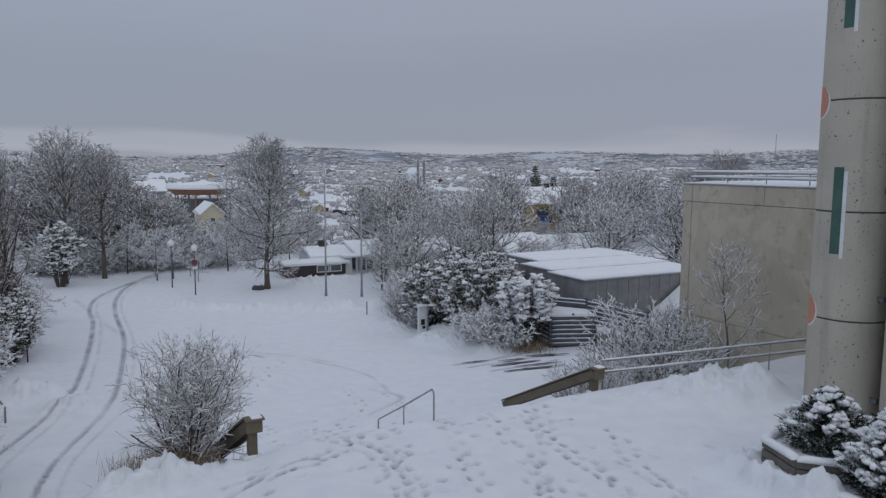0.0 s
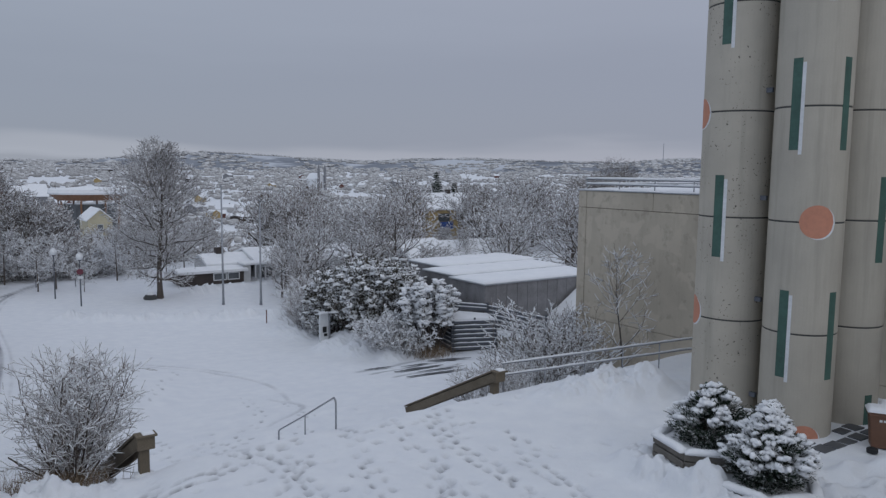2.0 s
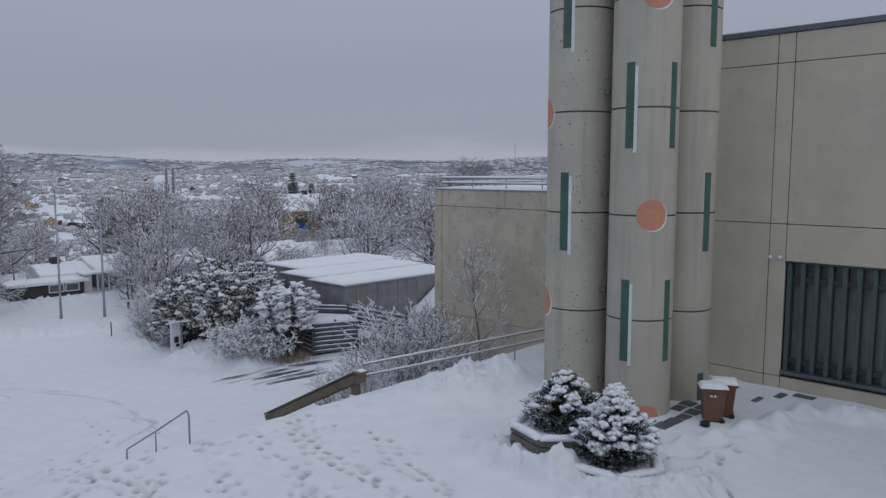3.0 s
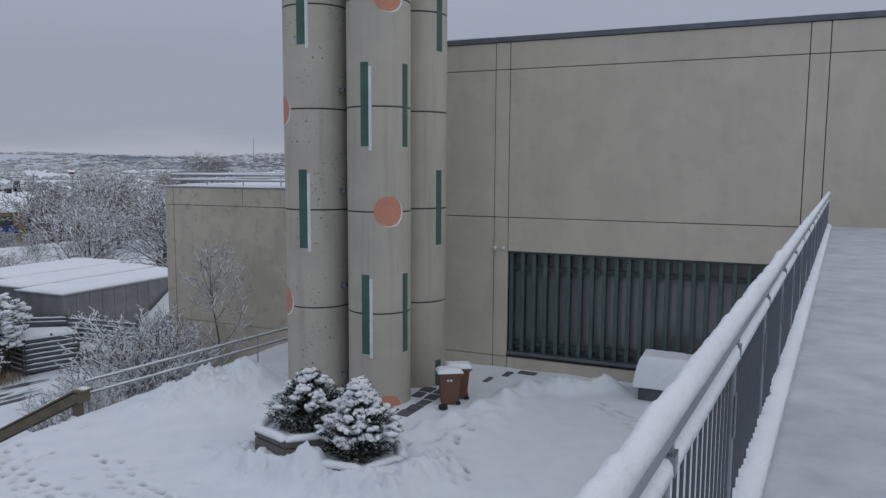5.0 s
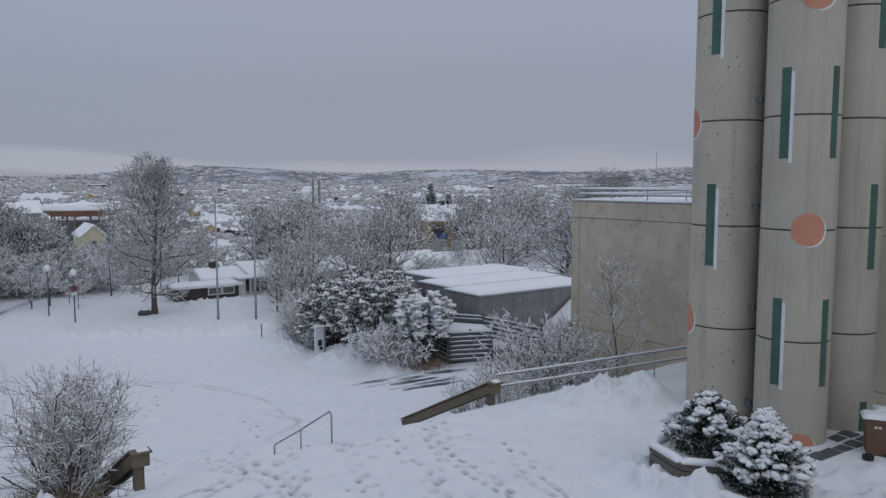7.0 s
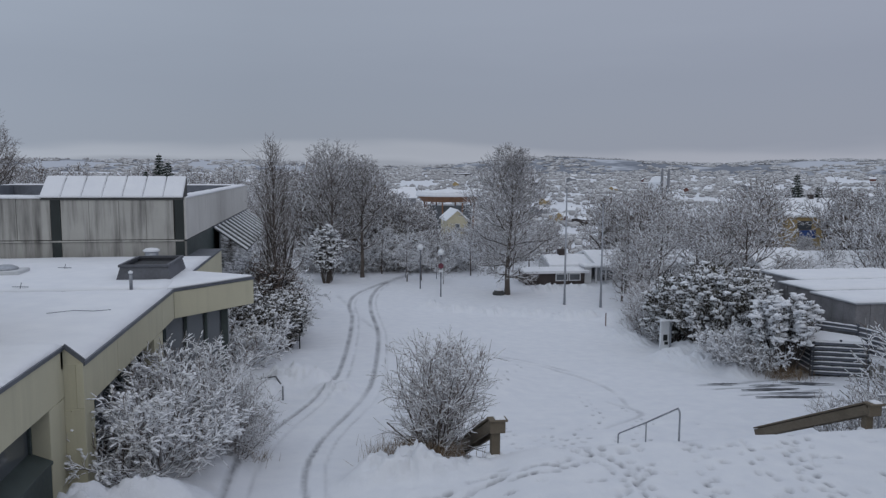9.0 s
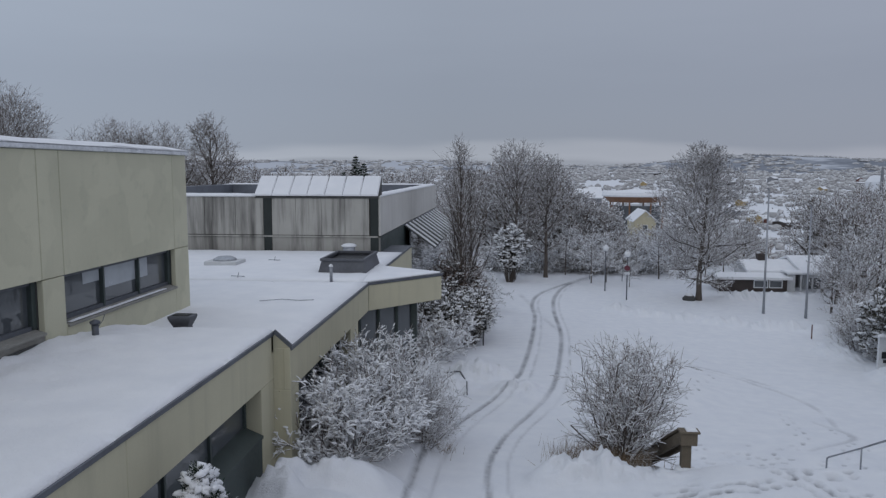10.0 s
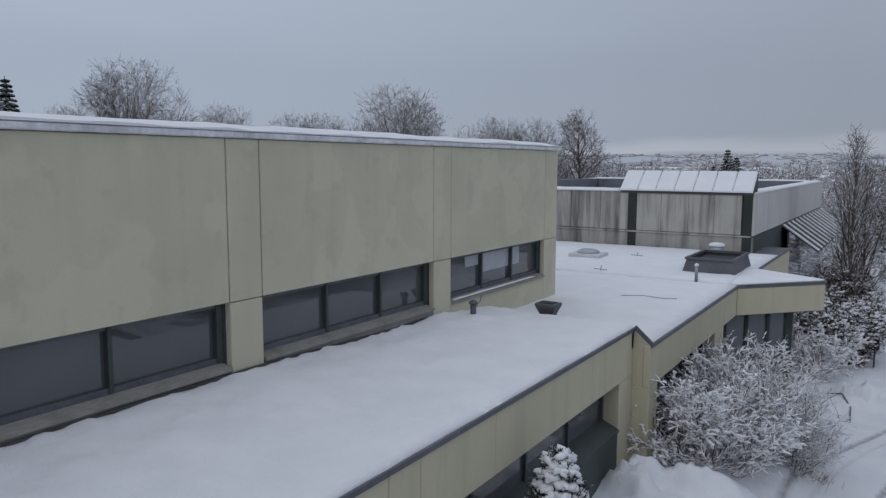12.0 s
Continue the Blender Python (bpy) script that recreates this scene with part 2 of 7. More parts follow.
M_DRY = frosted_material("dry_grass", (0.26, 0.19, 0.12), (0.15, 0.11, 0.075), 0.5, 6.0)
M_HOUSEWHITE = plain_material("white_boards", (0.55, 0.56, 0.57), 0.7, vary=0.1)
M_HOUSEBROWN = plain_material("dark_boards", (0.055, 0.045, 0.042), 0.8)
M_HOUSEYELLOW = plain_material("yellow_boards", (0.36, 0.27, 0.13), 0.7)
M_HOUSECREAM = plain_material("cream_boards", (0.46, 0.42, 0.30), 0.7, vary=0.12)
# pale colour that stands for sky light showing through a window
M_PANE_DAYLIGHT = plain_material("painted_pane_daylight", (0.42, 0.455, 0.49), 0.25, vary=0.15, scale=2.0)
M_HOUSEORANGE = plain_material("orange_brown_boards", (0.20, 0.105, 0.06), 0.7)
M_HOUSERED = plain_material("dark_red_boards", (0.13, 0.055, 0.045), 0.8)
M_HOUSEGREY = plain_material("grey_boards", (0.22, 0.225, 0.24), 0.8)
M_BLUE = plain_material("blue_panel", (0.035, 0.075, 0.24), 0.6)


# ---- builders ----
class Shape:
    """Vertices and faces of one mesh, in world metres."""

    def __init__(self):
        self.v, self.f = [], []

    def add(self, verts, faces):
        k = len(self.v)
        self.v += [tuple(p) for p in verts]
        self.f += [tuple(i + k for i in f) for f in faces]
        return self

    def box(self, x0, x1, y0, y1, z0, z1):
        v = [(x, y, z) for z in (z0, z1) for x, y in ((x0, y0), (x1, y0), (x1, y1), (x0, y1))]
        return self.add(v, [(3, 2, 1, 0), (4, 5, 6, 7), (0, 1, 5, 4), (1, 2, 6, 5), (2, 3, 7, 6), (3, 0, 4, 7)])

    def beam(self, a, b, w, h):
        """A bar of w across and h high from a to b."""
        a, b = Vector(a), Vector(b)
        d = (b - a).normalized()
        s = d.cross(Vector((0, 0, 1)))
        s = s.normalized() if s.length > 1e-4 else Vector((1, 0, 0))
        u = s.cross(d)
        v = [p + s * (i * w / 2) + u * (j * h / 2) for p in (a, b) for i, j in ((-1, -1), (1, -1), (1, 1), (-1, 1))]
        return self.add(v, [(3, 2, 1, 0), (4, 5, 6, 7), (0, 1, 5, 4), (1, 2, 6, 5), (2, 3, 7, 6), (3, 0, 4, 7)])

    def prism(self, poly, z0, z1):
        """An upright prism over a plan polygon, which runs anticlockwise. z0 and z1 may be lists."""
        n = len(poly)
        lo = z0 if isinstance(z0, (list, tuple)) else [z0] * n
        hi = z1 if isinstance(z1, (list, tuple)) else [z1] * n
        v = [(*p, z) for p, z in zip(poly, lo)] + [(*p, z) for p, z in zip(poly, hi)]
        return self.add(v, [tuple(range(n))[::-1], tuple(range(n, 2 * n))] + [(i, (i + 1) % n, n + (i + 1) % n, n + i) for i in range(n)])

    def tube(self, pts, r, n=8, r_end=None):
        pts = [Vector(p) for p in pts]
        m = len(pts)
        v = []
        side = None
        for i, p in enumerate(pts):
            d = (pts[min(i + 1, m - 1)] - pts[max(i - 1, 0)]).normalized()
            if side is None:
                side = d.cross(Vector((0.31, 0.17, 0.93)))
            side = (side - d * side.dot(d)).normalized()
            up = d.cross(side)
            q = r if r_end is None else r + (r_end - r) * i / (m - 1)
            v += [p + (side * math.cos(2 * math.pi * k / n) + up * math.sin(2 * math.pi * k / n)) * q for k in range(n)]
        f = [(i * n + k, i * n + (k + 1) % n, (i + 1) * n + (k + 1) % n, (i + 1) * n + k) for i in range(m - 1) for k in range(n)]
        return self.add(v, f + [tuple(range(n))[::-1], tuple(range((m - 1) * n, m * n))])

    def lathe(self, x, y, rings, n=16):
        """Rings of (radius, z) round an upright axis."""
        v = [(x + r * math.cos(2 * math.pi * k / n), y + r * math.sin(2 * math.pi * k / n), z) for r, z in rings for k in range(n)]
        m = len(rings)
        f = [(i * n + k, i * n + (k + 1) % n, (i + 1) * n + (k + 1) % n, (i + 1) * n + k) for i in range(m - 1) for k in range(n)]
        return self.add(v, f + [tuple(range(n))[::-1], tuple(range((m - 1) * n, m * n))])

    def quilt(self, x0, x1, y0, y1, z, thick, step=0.25, lump=0.02, seed=0, edge=0.1):
        """A lying sheet of snow with rounded rims."""
        nx, ny = max(4, round((x1 - x0) / step)), max(4, round((y1 - y0) / step))
        xs = np.linspace(x0, x1, nx + 1)
        ys = np.linspace(y0, y1, ny + 1)
        v = []
        for y in ys:
            for x in xs:
                d = min(x - x0, x1 - x, y - y0, y1 - y)
                t = thick * (1 - max(0, 1 - d / edge) ** 2 * 0.8) if edge else thick
                v.append((x, y, z + t + lump * noise.noise((x * 1.3 + seed, y * 1.3, 0.7)) + 0.4 * lump * noise.noise((x * 5, y * 5 + seed, 3))))
        w = nx + 1
        f = [(j * w + i, j * w + i + 1, (j + 1) * w + i + 1, (j + 1) * w + i) for j in range(ny) for i in range(nx)]
        rim = [i for i in range(w)] + [j * w + nx for j in range(1, ny + 1)] + [ny * w + i for i in range(nx - 1, -1, -1)] + [j * w for j in range(ny - 1, 0, -1)]
        k = len(v)
        v += [(v[i][0], v[i][1], z) for i in rim]
        m = len(rim)
        f += [(rim[i], k + i, k + (i + 1) % m, rim[(i + 1) % m])[::-1][::-1] for i in range(m)]
        return self.add(v, f)

    def ridge(self, pts, w, h, n=7, lump=0.2, seed=0, step=0.08):
        """Snow lying along a rail: a half-round ridge on a path."""
        path = []
        for a, b in zip(pts, pts[1:]):
            a, b = Vector(a), Vector(b)
            m = max(2, int((b - a).length / step))
            path += [a.lerp(b, i / m) for i in range(m)]
        path.append(Vector(pts[-1]))
        v = []
        for i, p in enumerate(path):
            d = path[min(i + 1, len(path) - 1)] - path[max(i - 1, 0)]
            s = Vector((d.y, -d.x, 0)).normalized()
            end = min(1.0, 0.35 + 0.4 * min(i, len(path) - 1 - i))
            a = 1 + lump * (noise.noise(p * 3 + Vector((seed, 0, 0))) + 0.5 * noise.noise(p * 11 + Vector((0, seed, 0))))
            for k in range(n):
                t = math.pi * k / (n - 1)
                v.append(p + s * (math.cos(t) * w / 2 * (0.9 + 0.1 * a)) + Vector((0, 0, math.sin(t) ** 0.7 * h * a * end)))
        f = [(i * n + k, (i + 1) * n + k, (i + 1) * n + k + 1, i * n + k + 1) for i in range(len(path) - 1) for k in range(n - 1)]
        f += [(i * n, i * n + n - 1, (i + 1) * n + n - 1, (i + 1) * n) for i in range(len(path) - 1)]
        return self.add(v, f + [tuple(range(n)), tuple(range((len(path) - 1) * n, len(path) * n))[::-1]])


ORIGIN = {}


def thing(name, at, label, category, group="", kind=""):
    ob = tagged(new(name), label, category, group, kind)
    ob.location = at
    ORIGIN[ob] = Vector(at)
    return ob


def mesh_of(name, shape, material, base, smooth=False, bevel=0.0):
    me = bpy.data.meshes.new(name)
    me.from_pydata([(x - base[0], y - base[1], z - base[2]) for x, y, z in shape.v], [], shape.f)
    bm = bmesh.new()
    bm.from_mesh(me)
    bmesh.ops.recalc_face_normals(bm, faces=bm.faces)
    if bevel:
        bmesh.ops.bevel(bm, geom=[e for e in bm.edges if e.is_manifold and e.calc_face_angle(0) > 0.5], offset=bevel, segments=1, affect="EDGES", clamp_overlap=True)
    for f in bm.faces:
        f.smooth = smooth
    bm.to_mesh(me)
    bm.free()
    me.materials.append(material)
    return me


def part(name, shape, material, parent, label="", smooth=False, bevel=0.0):
    base = ORIGIN[parent]
    ob = new(name, mesh_of(name, shape, material, base, smooth, bevel))
    ob.parent = parent
    ORIGIN[ob] = base
    return tagged(ob, label)


def single(name, shape, material, at, label, category, group="", kind="", smooth=False, bevel=0.0):
    """A thing of one mesh."""
    ob = new(name, mesh_of(name, shape, material, at, smooth, bevel))
    ob.location = at
    ORIGIN[ob] = Vector(at)
    return tagged(ob, label, category, group, kind)


def array_mesh(name, verts, faces, material, smooth=False):
    """A mesh from arrays of vertices and quads (or triangles)."""
    me = bpy.data.meshes.new(name)
    n = faces.shape[1]
    me.vertices.add(len(verts))
    me.vertices.foreach_set("co", verts.astype(np.float32).ravel())
    me.loops.add(faces.size)
    me.loops.foreach_set("vertex_index", faces.astype(np.int32).ravel())
    me.polygons.add(len(faces))
    me.polygons.foreach_set("loop_start", np.arange(0, faces.size, n, dtype=np.int32))
    me.polygons.foreach_set("use_smooth", np.full(len(faces), smooth))
    me.update(calc_edges=True)
    me.materials.append(material)
    return me


# ---- ground ----
def smooth(a, b, x):
    t = np.clip((np.asarray(x, float) - a) / (b - a), 0, 1)
    return t * t * (3 - 2 * t)


def land(x, y):
    """Height of the snow-covered ground, without its small relief."""
    x, y = np.asarray(x, float), np.asarray(y, float)
    plaza = np.interp(y, [-60, 18.2, 24.9, 38, 52, 104, 150, 260, 600], [0, 0, -3.25, -4.6, -5.5, -5.8, -15, -30, -48])
    road = np.interp(y, [-60, 11, 26, 50, 66, 104, 150, 280, 600], [0, 0, -1.5, -4.0, -5.3, -5.8, -15, -30, -48])
    left = np.interp(y, [-60, 20, 60, 110, 200, 400, 900], [0, -0.3, -2.5, -5.5, -12, -22, -48])
    z = road + (plaza - road) * smooth(2.2, 5.2 + 10 * smooth(25, 45, y), x)
    z = z + (left - z) * smooth(-4, -14, x)
    far = np.hypot(x, y)
    z = z + 50 * np.clip((far - 620) / 1130, 0, 1.2) * smooth(0, 300, y)
    return z + 0.8 * smooth(-1.6, -4.4, x) * smooth(10, 15, y) * smooth(33, 21, y)


# snow heaps: x, y, height, half width across x and y
HEAPS = [
    (18.8, 16.0, 0.62, 1.5, 1.1), (17.2, 16.7, 0.42, 1.3, 0.9), (20.2, 15.2, 0.3, 1.2, 0.9), (19.3, 15.3, 0.25, 0.7, 0.6),
    (1.75, 18.45, 0.66, 1.1, 0.75), (2.9, 18.05, 0.42, 0.9, 0.6), (0.8, 18.3, 0.3, 0.7, 0.8), (2.4, 17.1, 0.22, 1.4, 0.6),
    (-5.4, 14.75, 0.5, 0.42, 0.5), (-5.15, 15.25, 0.42, 0.36, 0.34), (-4.95, 14.55, 0.36, 0.3, 0.36), (-4.6, 15.35, 0.38, 0.42, 0.32), (-4.1, 15.55, 0.35, 0.36, 0.28), (-4.2, 14.2, 0.2, 0.7, 0.7), (-3.6, 15.7, 0.3, 0.7, 0.5), (-4.8, 12.9, 0.4, 0.6, 1.0),
    (-3.6, 16.3, 0.3, 1.2, 0.8), (-3.0, 20.0, 0.2, 0.6, 1.8),
    (14.4, 7.45, 0.46, 1.0, 0.6), (15.8, 7.0, 0.42, 0.9, 0.55), (13.75, 8.4, 0.44, 0.65, 0.8), (14.0, 9.5, 0.42, 0.6, 0.7), (14.05, 10.7, 0.40, 0.55, 0.9), (15.0, 11.9, 0.35, 1.2, 0.5), (16.4, 8.2, 0.35, 0.5, 0.5), (14.3, 9.5, 0.35, 0.5, 0.4),
    (23.6, 6.0, 0.4, 0.45, 0.7), (24.4, 4.6, 0.35, 0.4, 0.5), (24.0, 5.2, 0.3, 0.35, 0.5),
    (24.5, 76.5, 0.7, 3.0, 1.0), (28.5, 75.5, 0.7, 2.5, 0.9), (22.4, 44.8, 0.5, 1.0, 1.4), (23.0, 42.2, 0.55, 1.0, 1.4), (24.0, 39.4, 0.45, 0.9, 1.1),
    (24.5, 45.5, 0.8, 1.6, 3.0), (25.5, 41.5, 0.8, 1.8, 2.2), (22.8, 52.5, 0.5, 1.2, 3.0),
    (-1.6, 33.5, 0.7, 1.4, 1.2), (0.2, 30.5, 0.35, 1.0, 1.6), (-3.0, 31.0, 0.4, 1.2, 1.5),
]
for k in range(17):
    HEAPS.append((16.9 + 0.42 * k, 8.75 - 0.11 * k + 0.22 * math.sin(2.1 * k), 0.13 + 0.08 * math.sin(1.3 * k) ** 2, 0.46, 0.32))
    HEAPS.append((16.6 + 0.33 * k, 7.75 - 0.05 * k + 0.2 * math.sin(1.7 * k), 0.08 + 0.06 * math.sin(0.9 * k) ** 2, 0.4, 0.3))
for k in range(16):
    HEAPS.append((9.0 + 1.15 * k, 67.5 - 0.55 * k + 0.6 * math.sin(2.3 * k), 0.35 + 0.25 * math.sin(1.7 * k) ** 2, 1.0, 0.8))


# wheel tracks and footpaths, as lines of x, y
TRACKS = [
    [(-2.3, 9), (-2.55, 15.5), (-2.55, 19.85), (-2.07, 23.5), (-1.25, 26.9), (-0.04, 31.4), (0.6, 36.7), (1.44, 48.2), (2.17, 61.6), (2.3, 70.7), (4.0, 78.2), (9.5, 90)],
    [(-0.3, 9), (-0.5, 15), (-0.75, 19.1), (-0.39, 22.5), (0.65, 26.4), (1.65, 30.7), (2.55, 38.6), (3.6, 51.6), (4.05, 66.2), (4.7, 74.4), (6.6, 82.9), (11, 93)],
]
FAINT = [
    [(3.6, 51.6), (2.79, 59.7), (2.2, 67), (1.0, 76)], [(9.9, 45.6), (13.1, 43.6), (14.8, 39.8), (15.0, 36.4), (14.2, 32.5)],
    [(8.0, 47.5), (12.0, 45.5), (14.6, 42.5)], [(20.7, 37.2), (25.2, 37.6)], [(21.5, 34.3), (25.9, 34.6)], [(21.0, 36.0), (25.6, 36.2)],
    [(12.0, 29.5), (14.3, 31.5), (13.8, 34.0)], [(-3.0, 20.3), (-2.5, 23.5)], [(-2.06, 29.6), (-2.7, 32.4)],
]
FEET = [
    [(10.8, 17.9), (10.0, 14.4), (9.2, 10.5)], [(11.9, 17.6), (11.3, 14.9), (11.1, 12.6), (10.2, 9)], [(6.3, 13.6), (6.8, 15.3), (6.9, 16.7), (6.3, 18.2), (5.6, 20.5)],
    [(7.8, 12.5), (8.7, 15.1), (9.6, 18.2), (10.2, 21.5), (11.5, 25.5), (13.6, 30), (14.2, 33)], [(0.3, 16.6), (2.2, 16.4), (3.6, 16.9), (4.8, 16.9), (6.1, 17.3), (7.6, 19.5), (8.2, 23)],
    [(6.2, 13), (6.9, 14.6), (7.2, 17), (7.0, 20), (7.6, 24), (9.0, 29)], [(8.6, 12), (10.5, 14.3), (12.4, 17.2), (13.4, 20)], [(11.9, 11.0), (12.3, 13), (13.4, 15.4)],
    [(15.6, 6.2), (17.2, 7.4), (19.0, 7.4)], [(22.6, 4.6), (21.6, 3.4), (19.4, 2.2)],
    [(4.0, 27), (6.0, 32), (9, 38), (12, 44)], [(8.5, 22.5), (9.2, 27), (12.0, 31), (13.0, 36)],
]


def along(line, step):
    out = []
    for (ax, ay), (bx, by) in zip(line, line[1:]):
        m = max(1, int(math.hypot(bx - ax, by - ay) / step))
        out += [(ax + (bx - ax) * i / m, ay + (by - ay) * i / m, math.atan2(by - ay, bx - ax)) for i in range(m)]
    return out


def rounded(line):
    """The line with its corners rounded."""
    p = np.array(line, float)
    t = np.arange(len(p))
    u = np.linspace(0, len(p) - 1, 8 * len(p))
    i = np.clip(u.astype(int), 0, len(p) - 2)
    s = (u - i)[:, None]
    q = np.vstack([2 * p[0] - p[1], p, 2 * p[-1] - p[-2]])
    a, b, c, d = q[i], q[i + 1], q[i + 2], q[i + 3]
    return 0.5 * (2 * b + (c - a) * s + (2 * a - 5 * b + 4 * c - d) * s**2 + (3 * b - a - 3 * c + d) * s**3)


def lines_of(lo, hi, step, grow, far, mid_far=0.0):
    """Grid lines: even steps from lo to hi, widening to far on both sides; slowly as far as mid_far."""
    mid = list(np.arange(lo, hi, step))
    up, down, s = [hi], [], step
    while up[-1] < far:
        s *= 1.012 if up[-1] < mid_far else grow
        up.append(up[-1] + s)
    s = step
    down = [lo - step * grow]
    while down[-1] > -far:
        s *= grow
        down.append(down[-1] - s)
    return np.array(down[::-1] + mid + up)


GRID = {}


def snow_top(x, y):
    """Height of the finished snow sheet, lumps and dents included."""
    i, j = int(np.searchsorted(GRID["xs"], x)), int(np.searchsorted(GRID["ys"], y))
    return float(GRID["z"][j, i])


def ground_height(x, y):
    """Height of the snow with heaps and lumps, at one place."""
    z = float(land(x, y))
    for hx, hy, h, a, b in HEAPS:
        z += h * math.exp(-(((x - hx) / a) ** 2 + ((y - hy) / b) ** 2) ** 1.5)
    return z


def build_ground():
    xs = lines_of(-6.0, 25.6, 0.085, 1.06, 4000)
    ys = lines_of(5.2, 23.0, 0.085, 1.06, 4000, 95)
    gx, gy = np.meshgrid(xs, ys)
    z = land(gx, gy)
    slush = np.zeros_like(z)
    rough = np.zeros_like(z)
    for hx, hy, h, a, b in HEAPS:
        g = np.exp(-(((gx - hx) / a) ** 2 + ((gy - hy) / b) ** 2) ** 1.5)
        z += h * g
        rough = np.maximum(rough, g * min(1, h * 1.6) * (0.35 if h < 0.34 else 1.15))
    nx, ny = len(xs), len(ys)
    flat_x, flat_y = gx.ravel(), gy.ravel()
    near = (np.abs(flat_x - 8) < 60) & (flat_y > -10) & (flat_y < 110)
    lump, zf = np.zeros(nx * ny), z.ravel()
    for i in np.nonzero(near)[0]:
        x, y = flat_x[i], flat_y[i]
        r = rough.ravel()[i]
        lump[i] = 0.05 * noise.noise((x * 0.55, y * 0.55, 0)) + 0.018 * noise.noise((x * 2.3, y * 2.3, 5))
        if r > 0.04:
            lump[i] += r * (0.26 * noise.noise((x * 1.3, y * 1.3, 9)) - 0.4 * abs(noise.noise((x * 1.9, y * 1.9, 2))) - 0.42 * abs(noise.noise((x * 3.4, y * 3.4, 4))) - 0.3 * abs(noise.noise((x * 5.2, y * 5.2, 6))) + 0.22)
    zf = zf + lump
    dent, sl = np.zeros_like(zf), slush.ravel()

    def stamp(px, py, a, depth, dark, length, width):
        i0, i1 = np.searchsorted(xs, (px - 1.1, px + 1.1))
        j0, j1 = np.searchsorted(ys, (py - 1.1, py + 1.1))
        if i1 <= i0 or j1 <= j0:
            return
        ix = (np.arange(j0, j1)[:, None] * nx + np.arange(i0, i1)[None]).ravel()
        dx, dy = flat_x[ix] - px, flat_y[ix] - py
        u, v = dx * math.cos(a) + dy * math.sin(a), -dx * math.sin(a) + dy * math.cos(a)
        g = np.exp(-((u / length) ** 4) - (v / width) ** 4)
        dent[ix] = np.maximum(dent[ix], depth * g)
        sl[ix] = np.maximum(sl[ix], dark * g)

    rnd = random.Random(5)
    for line in TRACKS:
        for px, py, a in along(rounded(line), 0.3):
            wide = 0.075 + 0.0022 * max(0, py - 15)
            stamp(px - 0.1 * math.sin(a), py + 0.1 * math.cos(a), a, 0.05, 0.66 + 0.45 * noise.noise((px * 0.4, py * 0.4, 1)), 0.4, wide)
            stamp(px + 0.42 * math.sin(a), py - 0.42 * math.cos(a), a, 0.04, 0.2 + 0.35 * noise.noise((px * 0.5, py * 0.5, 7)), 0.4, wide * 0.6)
    for line in FAINT:
        for px, py, a in along(rounded(line), 0.3):
            stamp(px, py, a, 0.03, (0.8 if px > 20 else 0.16) + 0.4 * noise.noise((px * 0.6, py * 0.6, 3)), 0.5, 0.07 + 0.003 * max(0, py - 15))
    for line in FEET:
        for k, (px, py, a) in enumerate(along(rounded(line), 0.62)):
            if rnd.random() < 0.12:
                continue
            o = 0.17 * (-1) ** k + rnd.uniform(-0.09, 0.09)
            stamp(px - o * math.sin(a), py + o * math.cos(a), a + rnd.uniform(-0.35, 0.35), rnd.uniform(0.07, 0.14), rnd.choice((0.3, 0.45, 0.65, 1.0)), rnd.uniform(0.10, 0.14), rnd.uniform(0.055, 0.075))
    for k in range(240):
        px, py = rnd.gauss(8.6, 2.6), rnd.uniform(11.5, 30)
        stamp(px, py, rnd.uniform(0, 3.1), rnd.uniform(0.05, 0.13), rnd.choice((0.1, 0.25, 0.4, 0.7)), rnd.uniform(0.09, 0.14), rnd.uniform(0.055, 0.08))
    zf = zf - dent
    GRID.update(xs=xs, ys=ys, z=zf.reshape(ny, nx))
    verts = np.stack([flat_x, flat_y, zf], 1)
    q = (np.arange(ny - 1)[:, None] * nx + np.arange(nx - 1)[None]).ravel()
    me = array_mesh("ground", verts, np.stack([q, q + 1, q + nx + 1, q + nx], 1), M_GROUND, True)
    me.attributes.new("slush", "FLOAT", "POINT").data.foreach_set("value", sl.astype(np.float32))
    return tagged(new("ground", me), "trampled snow over sloping ground with wheel tracks and footprints", "snowy ground", kind="structure")


build_ground()


# ---- building with the chimneys (beyond the plaza) ----
FX = 25.5


def panel(parent, axis, at, a0, a1, z0, z1, thick, material, gap=0.012, toward=-1):
    """A wall panel in the plane axis = at, its face there, with a bevelled rim and an open joint round it."""
    s = Shape()
    lo, hi = (at, at + thick) if toward < 0 else (at - thick, at)
    if axis == "x":
        s.box(lo, hi, a0 + gap, a1 - gap, z0 + gap, z1 - gap)
    else:
        s.box(a0 + gap, a1 - gap, lo, hi, z0 + gap, z1 - gap)
    return part("wall_panel", s, material, parent, bevel=0.012)


